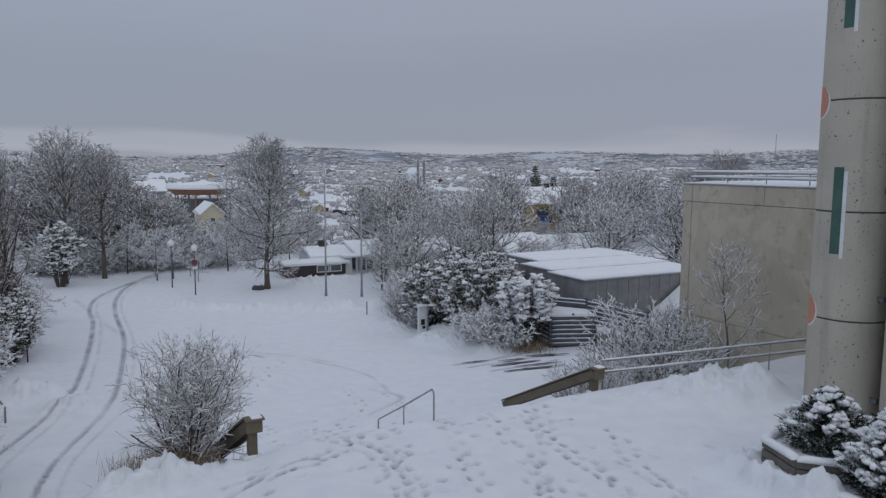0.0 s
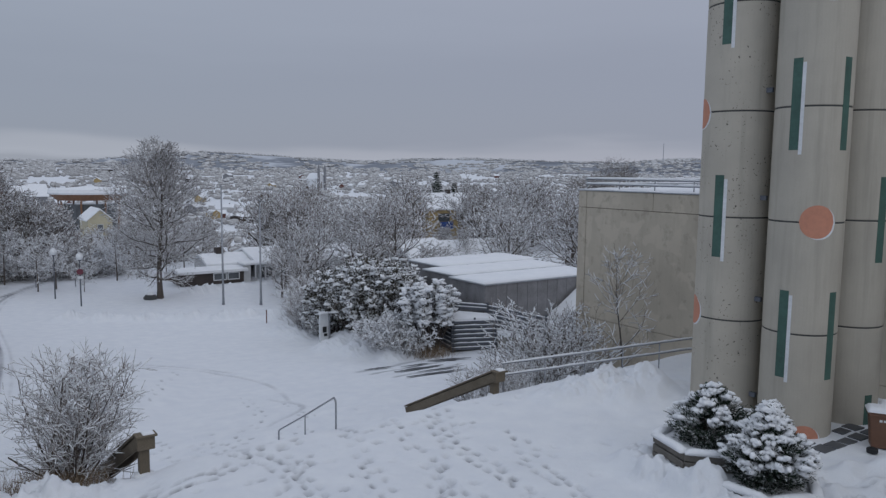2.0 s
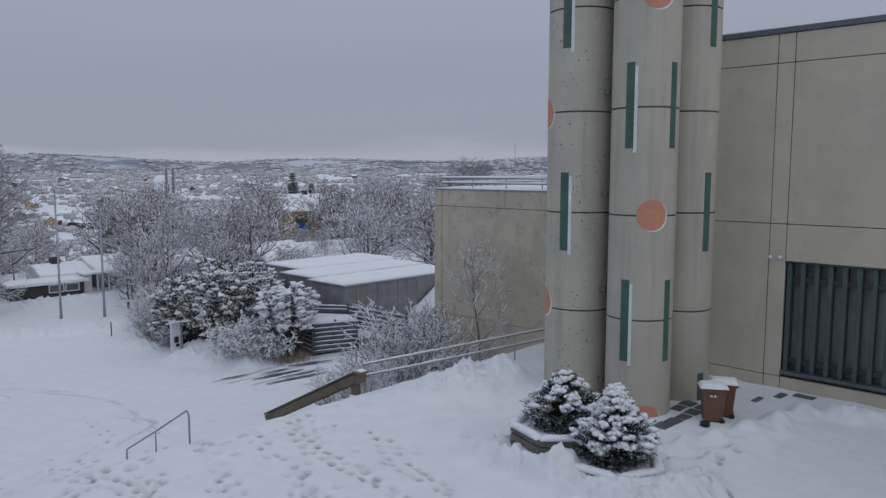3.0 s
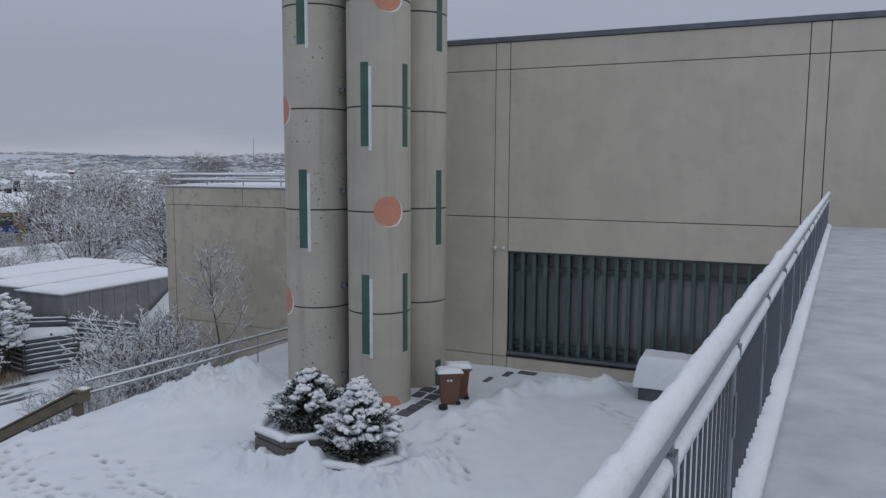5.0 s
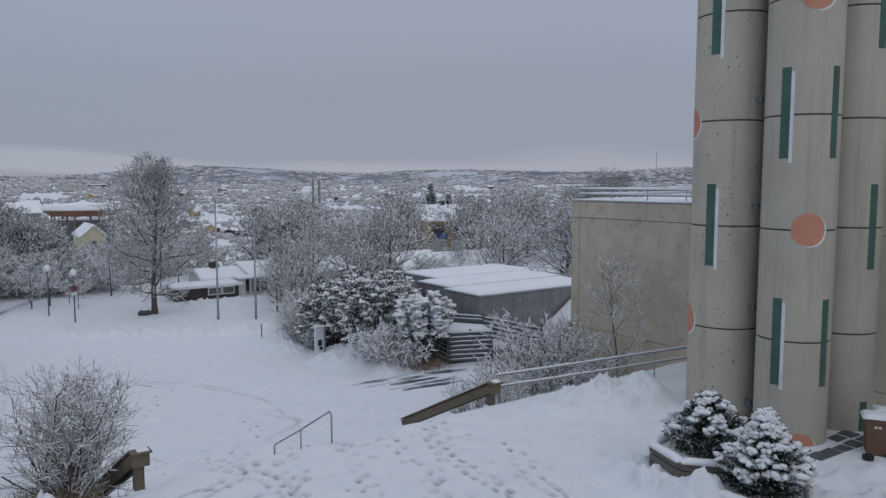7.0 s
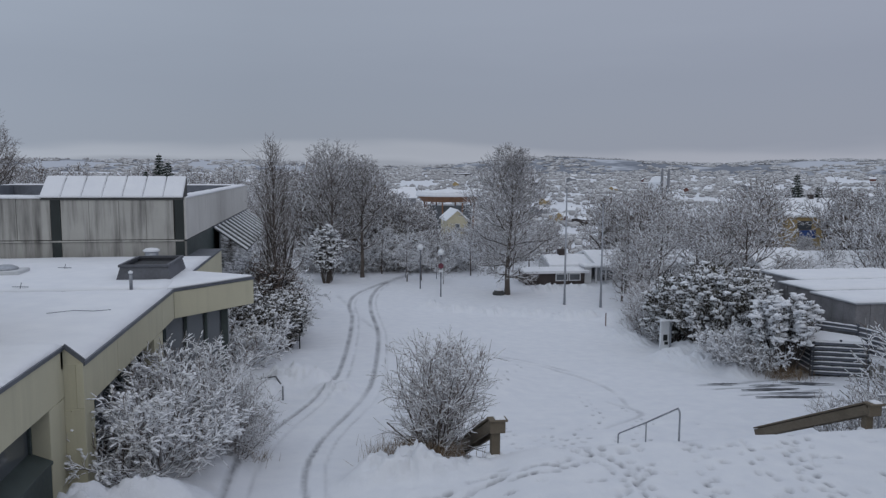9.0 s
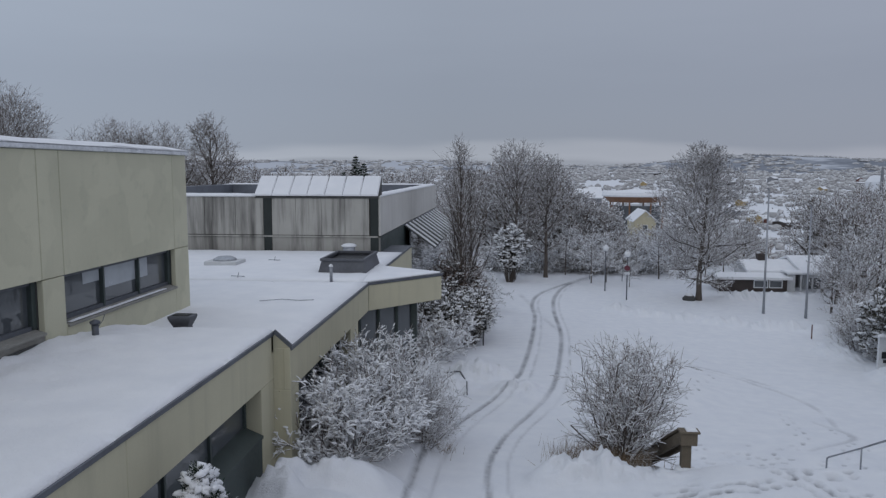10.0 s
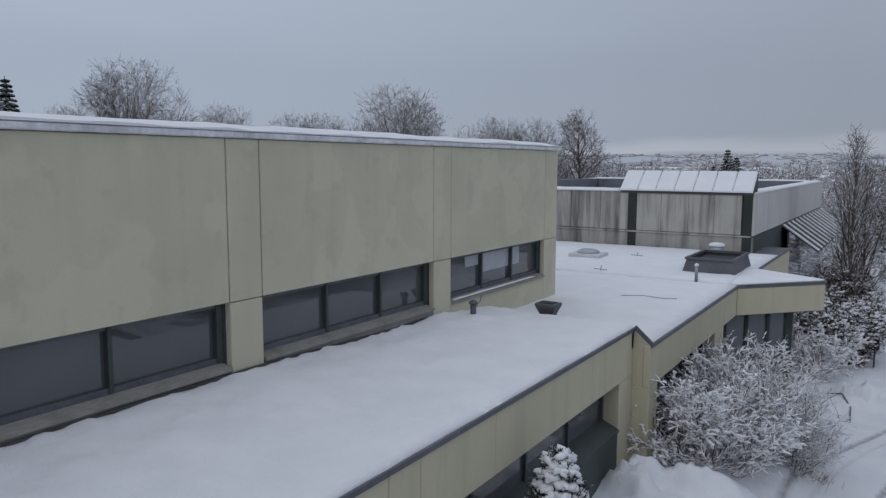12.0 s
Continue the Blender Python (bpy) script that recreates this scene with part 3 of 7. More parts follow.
def gym_building():
    b = thing("sports_hall", (FX, 0, 0), "beige concrete panel building with slatted windows and snow on its roof", "building")
    # the window openings go into the core
    core = Shape()
    core.box(FX + 0.9, 60, -22, 12.3, -1, 11.7)
    core.box(FX + 0.14, 50, 12.3, 24.75, -5, 6.25)
    for y0, y1 in ((8.56, 12.3), (-2.35, -0.95), (-22, -11.5)):
        core.box(FX + 0.14, FX + 0.9, y0, y1, -1, 11.7)
    for y0, y1 in ((-0.95, 8.56), (-11.5, -2.35)):
        core.box(FX + 0.14, FX + 0.9, y0, y1, 4.35, 11.7)
        core.box(FX + 0.14, FX + 0.9, y0, y1, -1, 0.62)
    part("wall", core, M_DARK, b, "dark joints behind the panels")
    for y0, y1 in ((9.1, 12.28), (8.56, 9.1), (-0.95, 8.56), (-1.5, -0.95), (-11.5, -1.5), (-22, -11.5)):
        wide = y1 - y0 > 5
        rows = ((-0.6, 0.42), (0.42, 5.56), (5.56, 10.8), (10.8, 11.75))
        for z0, z1 in rows:
            if wide and z0 == 0.42:
                z0 = 4.33
            panel(b, "x", FX, y0, y1, z0, z1, 0.14, M_BEIGE)
    part("roof_flashing", Shape().box(FX - 0.06, FX + 0.3, -22, 12.34, 11.75, 11.93).box(FX + 0.3, 60, 12.2, 12.4, 11.75, 11.93), M_FLASH, b, "dark metal roof edge", bevel=0.015)
    part("roof_snow", Shape().quilt(FX - 0.02, 60, -22, 12.3, 11.93, 0.10, 1.5, 0.03), M_SNOW, b, "snow on the flat roof")
    # the lower wing
    for y0, y1 in ((12.3, 16.5), (16.5, 20.5), (20.5, 24.35), (24.35, 24.86)):
        for z0, z1 in ((-4.8, 0.46), (0.46, 5.64), (5.64, 6.42)):
            if z0 == 0.46 and y0 < 24 and y0 > 12.3:
                continue
            panel(b, "x", FX, y0, y1, z0, z1, 0.14, M_BLOCK, 0.008 if y0 != 24.35 and z0 != 0.46 else 0.012)
    panel(b, "x", FX, 16.5, 24.35, 0.46, 5.64, 0.14, M_BLOCK)
    panel(b, "y", 24.86, FX + 0.15, 50, -4.8, 6.42, 0.1, M_BLOCK, toward=1)
    part("terrace_coping", Shape().box(FX - 0.05, FX + 0.35, 12.3, 24.92, 6.42, 6.47).box(FX + 0.35, 50, 24.6, 24.92, 6.42, 6.47), M_CAP, b, "snowed coping", bevel=0.01)
    part("terrace_snow", Shape().quilt(FX - 0.04, 50, 12.3, 24.9, 6.47, 0.09, 0.8, 0.03), M_SNOW, b, "snow on the terrace")
    # slatted windows
    for y0, y1 in ((-0.95, 8.56), (-11.5, -2.35)):
        w = part("window", Shape().box(FX + 0.55, FX + 0.62, y0, y1, 0.62, 4.35), M_GLASS_PALE, b, "curtained glass behind green slats")
        part("window_sill", Shape().box(FX - 0.05, FX + 0.6, y0 + 0.01, y1 - 0.01, 0.52, 0.63), M_FLASH, w, bevel=0.01)
        part("window_head", Shape().box(FX + 0.05, FX + 0.6, y0 + 0.01, y1 - 0.01, 4.27, 4.36), M_GREENWOOD, w, bevel=0.01)
        for z in (0.95, 3.72):
            part("slat_rail", Shape().box(FX + 0.24, FX + 0.34, y0 + 0.02, y1 - 0.02, z - 0.09, z + 0.09), M_GREENWOOD, w, bevel=0.01)
        n = round((y1 - y0) / 0.405)
        for k in range(n):
            y = y0 + 0.12 + (y1 - y0 - 0.24) * k / (n - 1)
            part("slat", Shape().box(FX + 0.08, FX + 0.24, y - 0.07, y + 0.07, 0.64, 4.27), M_LOUVRE, w, bevel=0.012)
            part("slat", Shape().box(FX + 0.35, FX + 0.46, y - 0.05, y + 0.05, 0.64, 4.27), M_GREENWOOD, w, bevel=0.01)
    for k, y in enumerate((9.03, 8.72)):
        part("wall_lamp", Shape().lathe(FX - 0.06, y, ((0.0, 4.36), (0.05, 4.38), (0.065, 4.44), (0.05, 4.5), (0.0, 4.52)), 10), M_WHITEPAINT, b, "small white round wall fitting", True)
    # pipe railing on the terrace
    r = thing("terrace_railing", (FX + 0.3, 18, 6.5), "galvanised pipe railing covered with snow on the terrace", "railing")
    for z, name in ((6.72, "lower_rail"), (6.95, "top_rail")):
        part(name, Shape().tube([(FX + 0.3, y, z) for y in (12.5, 18, 24.7)], 0.03), M_STEEL, r, smooth=True)
        part("rail_snow", Shape().ridge([(FX + 0.3, 12.5, z + 0.02), (FX + 0.3, 24.7, z + 0.02)], 0.08, 0.07, 5), M_SNOW, r, "snow along the rail", True)
    for k in range(7):
        y = 12.8 + 1.97 * k
        part("post", Shape().tube([(FX + 0.3, y, 6.45), (FX + 0.3, y, 6.97)], 0.025), M_STEEL, r, smooth=True)
    for x in (31, 38):
        part("post", Shape().tube([(x, 24.7, 6.45), (x, 24.7, 6.97)], 0.025), M_STEEL, r, smooth=True)
    for z in (6.72, 6.95):
        part("end_rail", Shape().tube([(FX + 0.3, 24.7, z), (31, 24.7, z), (45, 24.7, z)], 0.03), M_STEEL, r, smooth=True)
        part("rail_snow", Shape().ridge([(FX + 0.3, 24.7, z + 0.02), (45, 24.7, z + 0.02)], 0.08, 0.07, 5, step=0.4), M_SNOW, r, "snow along the rail", True)


gym_building()


# ---- chimney shafts ----
R = 0.98
RING_Z = [-0.6, 2.9, 6.0, 9.12, 12.25, 15.4]


def curved_patch(cx, cy, a0, a1, outline, radius, n=14):
    """A painted field on a round shaft, between two bearings; outline(u) gives its z range for u in 0..1."""
    s = Shape()
    v = []
    for i in range(n + 1):
        a = radians(a0 + (a1 - a0) * i / n)
        lo, hi = outline(i / n)
        for z in (lo, hi):
            for r in (radius - 0.02, radius):
                v.append((cx + r * math.sin(a), cy + r * math.cos(a), z))
    f = []
    for i in range(n):
        p, q = 4 * i, 4 * i + 4
        f += [(p + 1, q + 1, q + 3, p + 3), (p, p + 2, q + 2, q), (p, q, q + 1, p + 1), (p + 2, p + 3, q + 3, q + 2)]
    return s.add(v, f + [(0, 1, 3, 2), (4 * n, 4 * n + 2, 4 * n + 3, 4 * n + 1)])


def shaft(cx, cy, group, bars, discs, label, material=None, R=R):
    """bars: (bearing, z0, z1, lit); discs: (bearing, z). Bearings from +y, clockwise."""
    s = thing("chimney_shaft", (cx, cy, 0), label, "chimney", group)
    for z0, z1 in zip(RING_Z, RING_Z[1:]):
        rings = [(R - 0.05, z0 + 0.022), (R - 0.012, z0 + 0.024), (R, z0 + 0.04), (R, z1 - 0.04), (R - 0.012, z1 - 0.024), (R - 0.05, z1 - 0.022)]
        ring = part("concrete_ring", Shape().lathe(cx, cy, rings, 64), material or M_TOWER, s, smooth=False)
        part("joint", Shape().lathe(cx, cy, ((R - 0.02, z1 - 0.03), (R - 0.02, z1 + 0.03)), 48), M_DARK, ring, "dark open joint")
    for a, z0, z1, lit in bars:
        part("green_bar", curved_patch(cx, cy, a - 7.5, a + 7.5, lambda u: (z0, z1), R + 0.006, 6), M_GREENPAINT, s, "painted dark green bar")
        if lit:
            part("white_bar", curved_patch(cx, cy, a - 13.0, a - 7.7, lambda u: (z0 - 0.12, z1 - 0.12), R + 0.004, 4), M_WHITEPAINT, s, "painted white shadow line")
    for a, z in discs:
        h = 0.45
        w = math.degrees(h / R)
        ring = lambda u: (z - h * math.sqrt(max(0, 1 - (2 * u - 1) ** 2)), z + h * math.sqrt(max(0, 1 - (2 * u - 1) ** 2)))
        part("white_rim", curved_patch(cx, cy, a - w - 3, a + w - 3, lambda u: tuple(q - 0.03 for q in ring(u)), R + 0.004, 24), M_WHITEPAINT, s, "painted white rim")
        part("orange_disc", curved_patch(cx, cy, a - w, a + w, ring, R + 0.007, 24), M_ORANGE, s, "painted orange disc")
    return s


# filler panel added to hide the bright background between two shafts
def shaft_web(a, b, label):
    (ax, ay), (bx, by) = a, b
    single("shaft_web", Shape().beam((ax + 0.5, ay + 0.35, 7.4), (bx + 0.5, by + 0.35, 7.4), 0.2, 16.0), M_TOWER, ((ax + bx) / 2 + 0.5, (ay + by) / 2 + 0.35, 0), label, "concrete web", "shaft webs")


S1, S2, S3 = (20.52, 13.37), (20.41, 11.05), (22.66, 10.83)
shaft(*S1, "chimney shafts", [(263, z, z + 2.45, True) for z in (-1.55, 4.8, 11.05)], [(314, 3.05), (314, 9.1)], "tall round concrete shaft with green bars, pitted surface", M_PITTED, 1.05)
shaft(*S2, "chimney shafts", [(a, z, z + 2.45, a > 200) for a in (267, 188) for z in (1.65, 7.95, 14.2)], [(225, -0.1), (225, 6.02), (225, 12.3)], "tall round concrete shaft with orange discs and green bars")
shaft(*S3, "chimney shafts", [(198, z, z + 2.45, False) for z in (-1.55, 4.8, 11.05)], [], "tall round concrete shaft with green bars beside the wall")
shaft_web(S1, S2, "added grey concrete filler closing the gap between two shafts")
shaft_web(S2, S3, "added grey concrete filler closing the gap between two shafts")
for k, (x, y) in enumerate((((S1[0] + S2[0]) / 2 - 0.3, (S1[1] + S2[1]) / 2), ((S2[0] + S3[0]) / 2, (S2[1] + S3[1]) / 2 - 0.3))):
    for z in ((0.7, 3.6, 6.6, 9.7, 12.8) if k == 0 else (3.6, 9.7)):
        single("steel_tie", Shape().box(x - 0.05, x + 0.05, y - 0.1, y + 0.1, z - 0.07, z + 0.07), M_DARKSTEEL, (x, y, z), "small steel tie between two concrete shafts", "tie", "shaft ties", bevel=0.01)


# ---- school building on the other side ----
UX = -9.72
BAYS = [(-4.03, 1.94), (1.96, 7.93), (8.64, 13.92), (14.67, 19.91)]


def school_upper():
    b = thing("school_upper_floor", (UX, 8, 3.4), "olive concrete upper floor with ribbon windows and a snowed roof edge", "building")
    core = Shape().box(-26, UX - 0.95, -12, 20.75, 3.0, 7.7)
    core.box(UX - 0.95, UX - 0.14, -12, 20.75, 5.08, 7.7).box(UX - 0.95, UX - 0.14, -12, 20.75, 3.0, 4.0)
    openings = [(-10.0, -4.7), (-3.99, 1.25), (1.96, 7.9), (8.66, 13.9), (14.69, 19.9)]
    solid = [(-12, -10.0)] + [(a[1], c[0]) for a, c in zip(openings, openings[1:])] + [(19.9, 20.75)]
    for y0, y1 in solid:
        core.box(UX - 0.95, UX - 0.14, y0, y1, 4.0, 5.08)
    part("wall", core, M_DARK, b, "dark joints behind the panels")
    edges = [-12, -10.0, -4.75, -4.03, 1.25, 1.96, 7.93, 8.64, 13.92, 14.67, 19.91, 20.8]
    for y0, y1 in zip(edges, edges[1:]):
        panel(b, "x", UX, y0, y1, 5.08, 7.72, 0.14, M_GREEN_CONCRETE, 0.009, 1)
        if y1 - y0 < 1.6:
            panel(b, "x", UX, y0, y1, 3.0, 5.08, 0.14, M_GREEN_CONCRETE, 0.006, 1)
    panel(b, "x", UX, 14.67, 19.91, 3.0, 4.04, 0.14, M_GREEN_CONCRETE, 0.006, 1)
    panel(b, "y", 20.8, -26, UX - 0.15, 3.0, 7.72, 0.1, M_GREEN_CONCRETE, 0.006, 1)
    for k, (y0, y1) in enumerate(openings):
        w = part("window", Shape().box(UX - 0.3, UX - 0.26, y0, y1, 4.0, 5.1), M_GLASS, b, "dark reflecting ribbon window")
        part("window_sill", Shape().add([(UX - 0.28, y0, 4.10), (UX + 0.05, y0, 4.02), (UX + 0.05, y0, 3.97), (UX - 0.28, y0, 3.97), (UX - 0.28, y1, 4.10), (UX + 0.05, y1, 4.02), (UX + 0.05, y1, 3.97), (UX - 0.28, y1, 3.97)],
             [(0, 1, 2, 3), (7, 6, 5, 4), (0, 4, 5, 1), (1, 5, 6, 2), (2, 6, 7, 3), (3, 7, 4, 0)]), M_SILL, w, "sloping weathered sill")
        part("window_head", Shape().box(UX - 0.3, UX - 0.19, y0, y1, 5.0, 5.08), M_FLASH, w)
        part("window_bottom", Shape().box(UX - 0.3, UX - 0.19, y0, y1, 4.08, 4.17), M_FLASH, w)
        for m in (0.0, 0.34, 0.665, 1.0):
            wide = 0.035 if m < 1 else 0.08
            y = y0 + wide / 2 + (y1 - y0 - wide) * m
            part("mullion", Shape().box(UX - 0.32, UX - 0.16, y - wide, y + wide, 4.1, 5.06), M_GREENWOOD, w, bevel=0.008)
        if k == len(openings) - 1:
            # daylight through the corner room, painted as pale patches on the glass
            for a, c, z in ((0.20, 0.33, 4.72), (0.36, 0.655, 4.5), (0.68, 0.78, 4.5)):
                part("blind", Shape().box(UX - 0.258, UX - 0.25, y0 + (y1 - y0) * a, y0 + (y1 - y0) * c, z, 5.0), M_PANE_DAYLIGHT, w, "pale patch painted in the pane for daylight seen through")
            part("sill_snow", Shape().ridge([(UX - 0.03, y0 + 0.1, 4.05), (UX - 0.03, y1 - 0.6, 4.05)], 0.10, 0.035, 5, 0.4, 2, 0.15), M_SNOW, w, "line of snow on the sill", True)
    for y0, y1 in openings[:-1]:
        part("roof_upstand", Shape().box(UX - 0.14, UX - 0.002, y0, y1, 3.4, 3.97), M_SILL, b, "weathered wall foot below the windows")
    part("roof_edge", Shape().box(-26, UX + 0.07, -12, 20.88, 7.72, 7.83), M_RIM, b, "pale grey metal roof edge", bevel=0.02)
    part("roof_snow", Shape().quilt(-26, UX + 0.08, -12, 20.9, 7.83, 0.13, 0.5, 0.035, 3, 0.12), M_SNOW, b, "snow on the roof")
    part("roof_box", Shape().box(-13.5, -12.0, 16.6, 18.4, 7.8, 8.07), M_CAP, b, "low snowed roof box", bevel=0.05)


school_upper()

LX, KX = -5.78, -5.38


def school_lower():
    b = thing("school_lower_floor", (LX, 10, 0), "single-storey school wing with yellowish concrete fascia and snowed flat roofs", "building")
    body = Shape().box(-26, LX - 0.5, -12, 16.3, -1, 3.5).box(-26, KX - 0.5, 16.3, 36, -1, 3.1)
    part("wall", body, M_DARK, b, "dark core of the wing")
    # near wing: fascia, piers, windows
    edges = [-12, -6, 0.9, 1.6, 6.9, 7.6, 9.67, 16.354]
    for y0, y1 in zip(edges, edges[1:]):
        panel(b, "x", LX, y0, y1, 2.47, 3.55, 0.16, M_FASCIA, 0.005, 1)
    for y0, y1 in ((0.9, 1.6), (6.9, 7.6), (15.45, 16.32)):
        panel(b, "x", LX - 0.003, y0, y1, -0.8, 2.47, 0.45, M_FASCIA, 0.004, 1)
    for y0, y1 in ((-6, 0.9), (1.6, 6.9), (7.6, 15.45)):
        w = part("window", Shape().box(LX - 0.48, LX - 0.42, y0, y1, 1.45, 2.5), M_GLASS, b, "dark window band under the fascia")
        n = max(2, round((y1 - y0) / 2.0))
        for k in range(n + 1):
            y = y0 + 0.04 + (y1 - y0 - 0.08) * k / n
            part("mullion", Shape().box(LX - 0.46, LX - 0.36, y - 0.04, y + 0.04, 1.45, 2.47), M_GREENWOOD, w, bevel=0.008)
        part("window_sill", Shape().add([(LX - 0.45, y0, 1.62), (LX + 0.02, y0, 1.42), (LX + 0.02, y0, 1.36), (LX - 0.45, y0, 1.36), (LX - 0.45, y1, 1.62), (LX + 0.02, y1, 1.42), (LX + 0.02, y1, 1.36), (LX - 0.45, y1, 1.36)],
             [(0, 1, 2, 3), (7, 6, 5, 4), (0, 4, 5, 1), (1, 5, 6, 2), (2, 6, 7, 3), (3, 7, 4, 0)]), M_GREENWOOD, w, "sloping dark green sill")
        part("spandrel", Shape().box(LX - 0.45, LX - 0.02, y0, y1, -0.8, 1.36), M_GREENWOOD, w, "dark green panel below the window")
    # far wing
    for y0, y1 in ((16.32, 19.0), (19.0, 24.2), (24.2, 26.1)):
        panel(b, "x", KX, y0, y1, 2.2, 3.2, 0.16, M_FASCIA, 0.005, 1)
    panel(b, "x", KX - 0.003, 16.32, 17.0, -0.8, 2.2, 0.45, M_FASCIA, 0.004, 1)
    panel(b, "x", KX - 0.003, 23.0, 24.2, -0.8, 2.2, 0.45, M_FASCIA, 0.004, 1)
    for y0, y1 in ((17.0, 23.0), (24.2, 26.1)):
        w = part("window", Shape().box(KX - 0.48, KX - 0.42, y0, y1, -0.6, 2.22), M_GLASS, b, "dark window under the fascia")
        n = max(2, round((y1 - y0) / 1.2))
        for k in range(n + 1):
            y = y0 + 0.04 + (y1 - y0 - 0.08) * k / n
            part("mullion", Shape().box(KX - 0.46, KX - 0.34, y - 0.05, y + 0.05, -0.6, 2.2), M_GREENWOOD, w, bevel=0.008)
    panel(b, "x", KX - 0.14, 30.4, 39.5, -0.8, 3.2, 0.16, M_FASCIA, 0.005, 1)
    # roofs with dark rims and snow
    near = [(-9.6, -12), (LX + 0.03, -12), (LX + 0.03, 16.35), (-9.6, 16.35)]
    part("roof", Shape().prism(near, 3.5, 3.58), M_FLASH, b, "dark roof edge")
    far = [(-26, 16.35), (KX + 0.03, 16.35), (KX + 0.03, 26.1), (-2.9, 28.8), (-5.5, 30.4), (-5.5, 39.5), (-26, 39.5)]
    part("roof", Shape().prism(far, 3.14, 3.23), M_FLASH, b, "dark roof edge")
    s = Shape().quilt(-9.80, LX - 0.01, -12, 16.33, 3.58, 0.09, 0.12, 0.035, 1, 0.10)
    for i, (x, y, z) in enumerate(s.v):
        if z > 3.585:
            wall = np.interp(y, [-12, 4.27, 6.67, 8.35, 10.51, 12.35, 14.13, 14.6, 15.3, 16.3], [0.2, 0.2, 0.22, 0.22, 0.17, 0.12, 0.16, 0.18, 0.06, 0.0])
            t = max(0.0, min(1.0, (-6.6 - x) / 3.0))
            s.v[i] = (x, y, z + wall * t * t * (3 - 2 * t) + 0.06 * t * noise.noise((x * 2.1, y * 2.1, 4)) + 0.075 * (0.35 + 0.65 * t) * abs(noise.noise((x * 3.6, y * 2.9, 8))))
    foot = [(UX + 0.03, y, 3.70 + float(np.interp(y, [-12, 4.27, 6.67, 8.35, 10.51, 12.35, 14.13, 14.6, 15.3, 16.3], [0.2, 0.2, 0.22, 0.22, 0.17, 0.12, 0.16, 0.18, 0.06, 0.0]))) for y in np.linspace(-12, 13.6, 60)]
    # thin dark strip stands for the dark gap where snow leaves the wall
    strip = Shape()
    for p, q in zip(foot, foot[1:]):
        strip.beam(p, q, 0.03, 0.035)
    part("foot_strip", strip, M_DARK, b, "dark strip put in for the gap between snow and wall")
    part("roof_snow", s, M_SNOW, b, "wind-rippled snow drifted up to the wall", True)
    s = Shape().quilt(-26, KX - 0.02, 16.4, 26.1, 3.23, 0.08, 0.5, 0.03, 5, 0.15).quilt(-26, -5.55, 26.1, 36, 3.23, 0.08, 0.5, 0.03, 5, 0.15)
    part("roof_snow", s, M_SNOW, b, "snow on the far roof", True)
    tip = [(KX - 0.2, 26.05), (KX, 26.12), (-2.98, 28.8), (-5.5, 30.36), (-5.9, 30.3)]
    part("canopy_snow", Shape().prism(tip, 3.23, 3.31), M_SNOW, b, "snow on the canopy", bevel=0.03)
    # canopy over the entrance, its fascia and glass front
    c = part("canopy", Shape().prism([(KX, 26.1), (-2.94, 28.78), (-5.4, 30.3), (-5.6, 29.5)], 2.2, 3.14), M_FASCIA, b, "pointed canopy over the entrance", bevel=0.02)
    for k in range(4):
        t = k / 3
        x, y = KX - 0.35 + 1.75 * t, 26.15 + 2.1 * t
        part("post", Shape().box(x - 0.05, x + 0.05, y - 0.05, y + 0.05, -0.9, 2.22) if k < 3 else Shape().box(x - 0.12, x + 0.12, y - 0.12, y + 0.12, -0.9, 2.22), M_GREENWOOD, c, "dark green post", bevel=0.01)
    part("glass_front", Shape().add([(KX - 0.33, 26.25, -0.8), (KX + 1.4, 28.33, -0.8), (KX + 1.4, 28.33, 2.2), (KX - 0.33, 26.25, 2.2), (KX - 0.38, 26.29, -0.8), (KX + 1.35, 28.37, -0.8), (KX + 1.35, 28.37, 2.2), (KX - 0.38, 26.29, 2.2)],
         [(0, 1, 2, 3), (7, 6, 5, 4), (0, 4, 5, 1), (1, 5, 6, 2), (2, 6, 7, 3), (3, 7, 4, 0)]), M_GLASS, c, "glazed entrance front")
    panel(b, "y", 16.34, LX - 0.2, KX, -0.8, 3.2, 0.16, M_FASCIA, 0.004)
    tri = [(LX - 0.2, 3.19), (KX - 0.01, 3.19), (KX - 0.01, 3.2), (LX + 0.02, 3.56), (LX - 0.2, 3.56)]
    part("step_panel", Shape().add([(x, y, z) for y in (16.345, 16.49) for x, z in tri], [(0, 1, 2, 3, 4), (9, 8, 7, 6, 5)] + [(i, 5 + i, 5 + (i + 1) % 5, (i + 1) % 5) for i in range(5)]), M_FASCIA, b, "sloping end of the fascia")
    part("upper_step", Shape().box(-9.6, LX, 16.2, 16.33, 3.1, 3.5), M_FASCIA, b, "face of the roof step")
    part("step_flashing", Shape().beam((LX + 0.02, 16.34, 3.6), (KX + 0.03, 16.34, 3.24), 0.05, 0.09), M_FLASH, b, "dark flashing at the step of the roof")


school_lower()


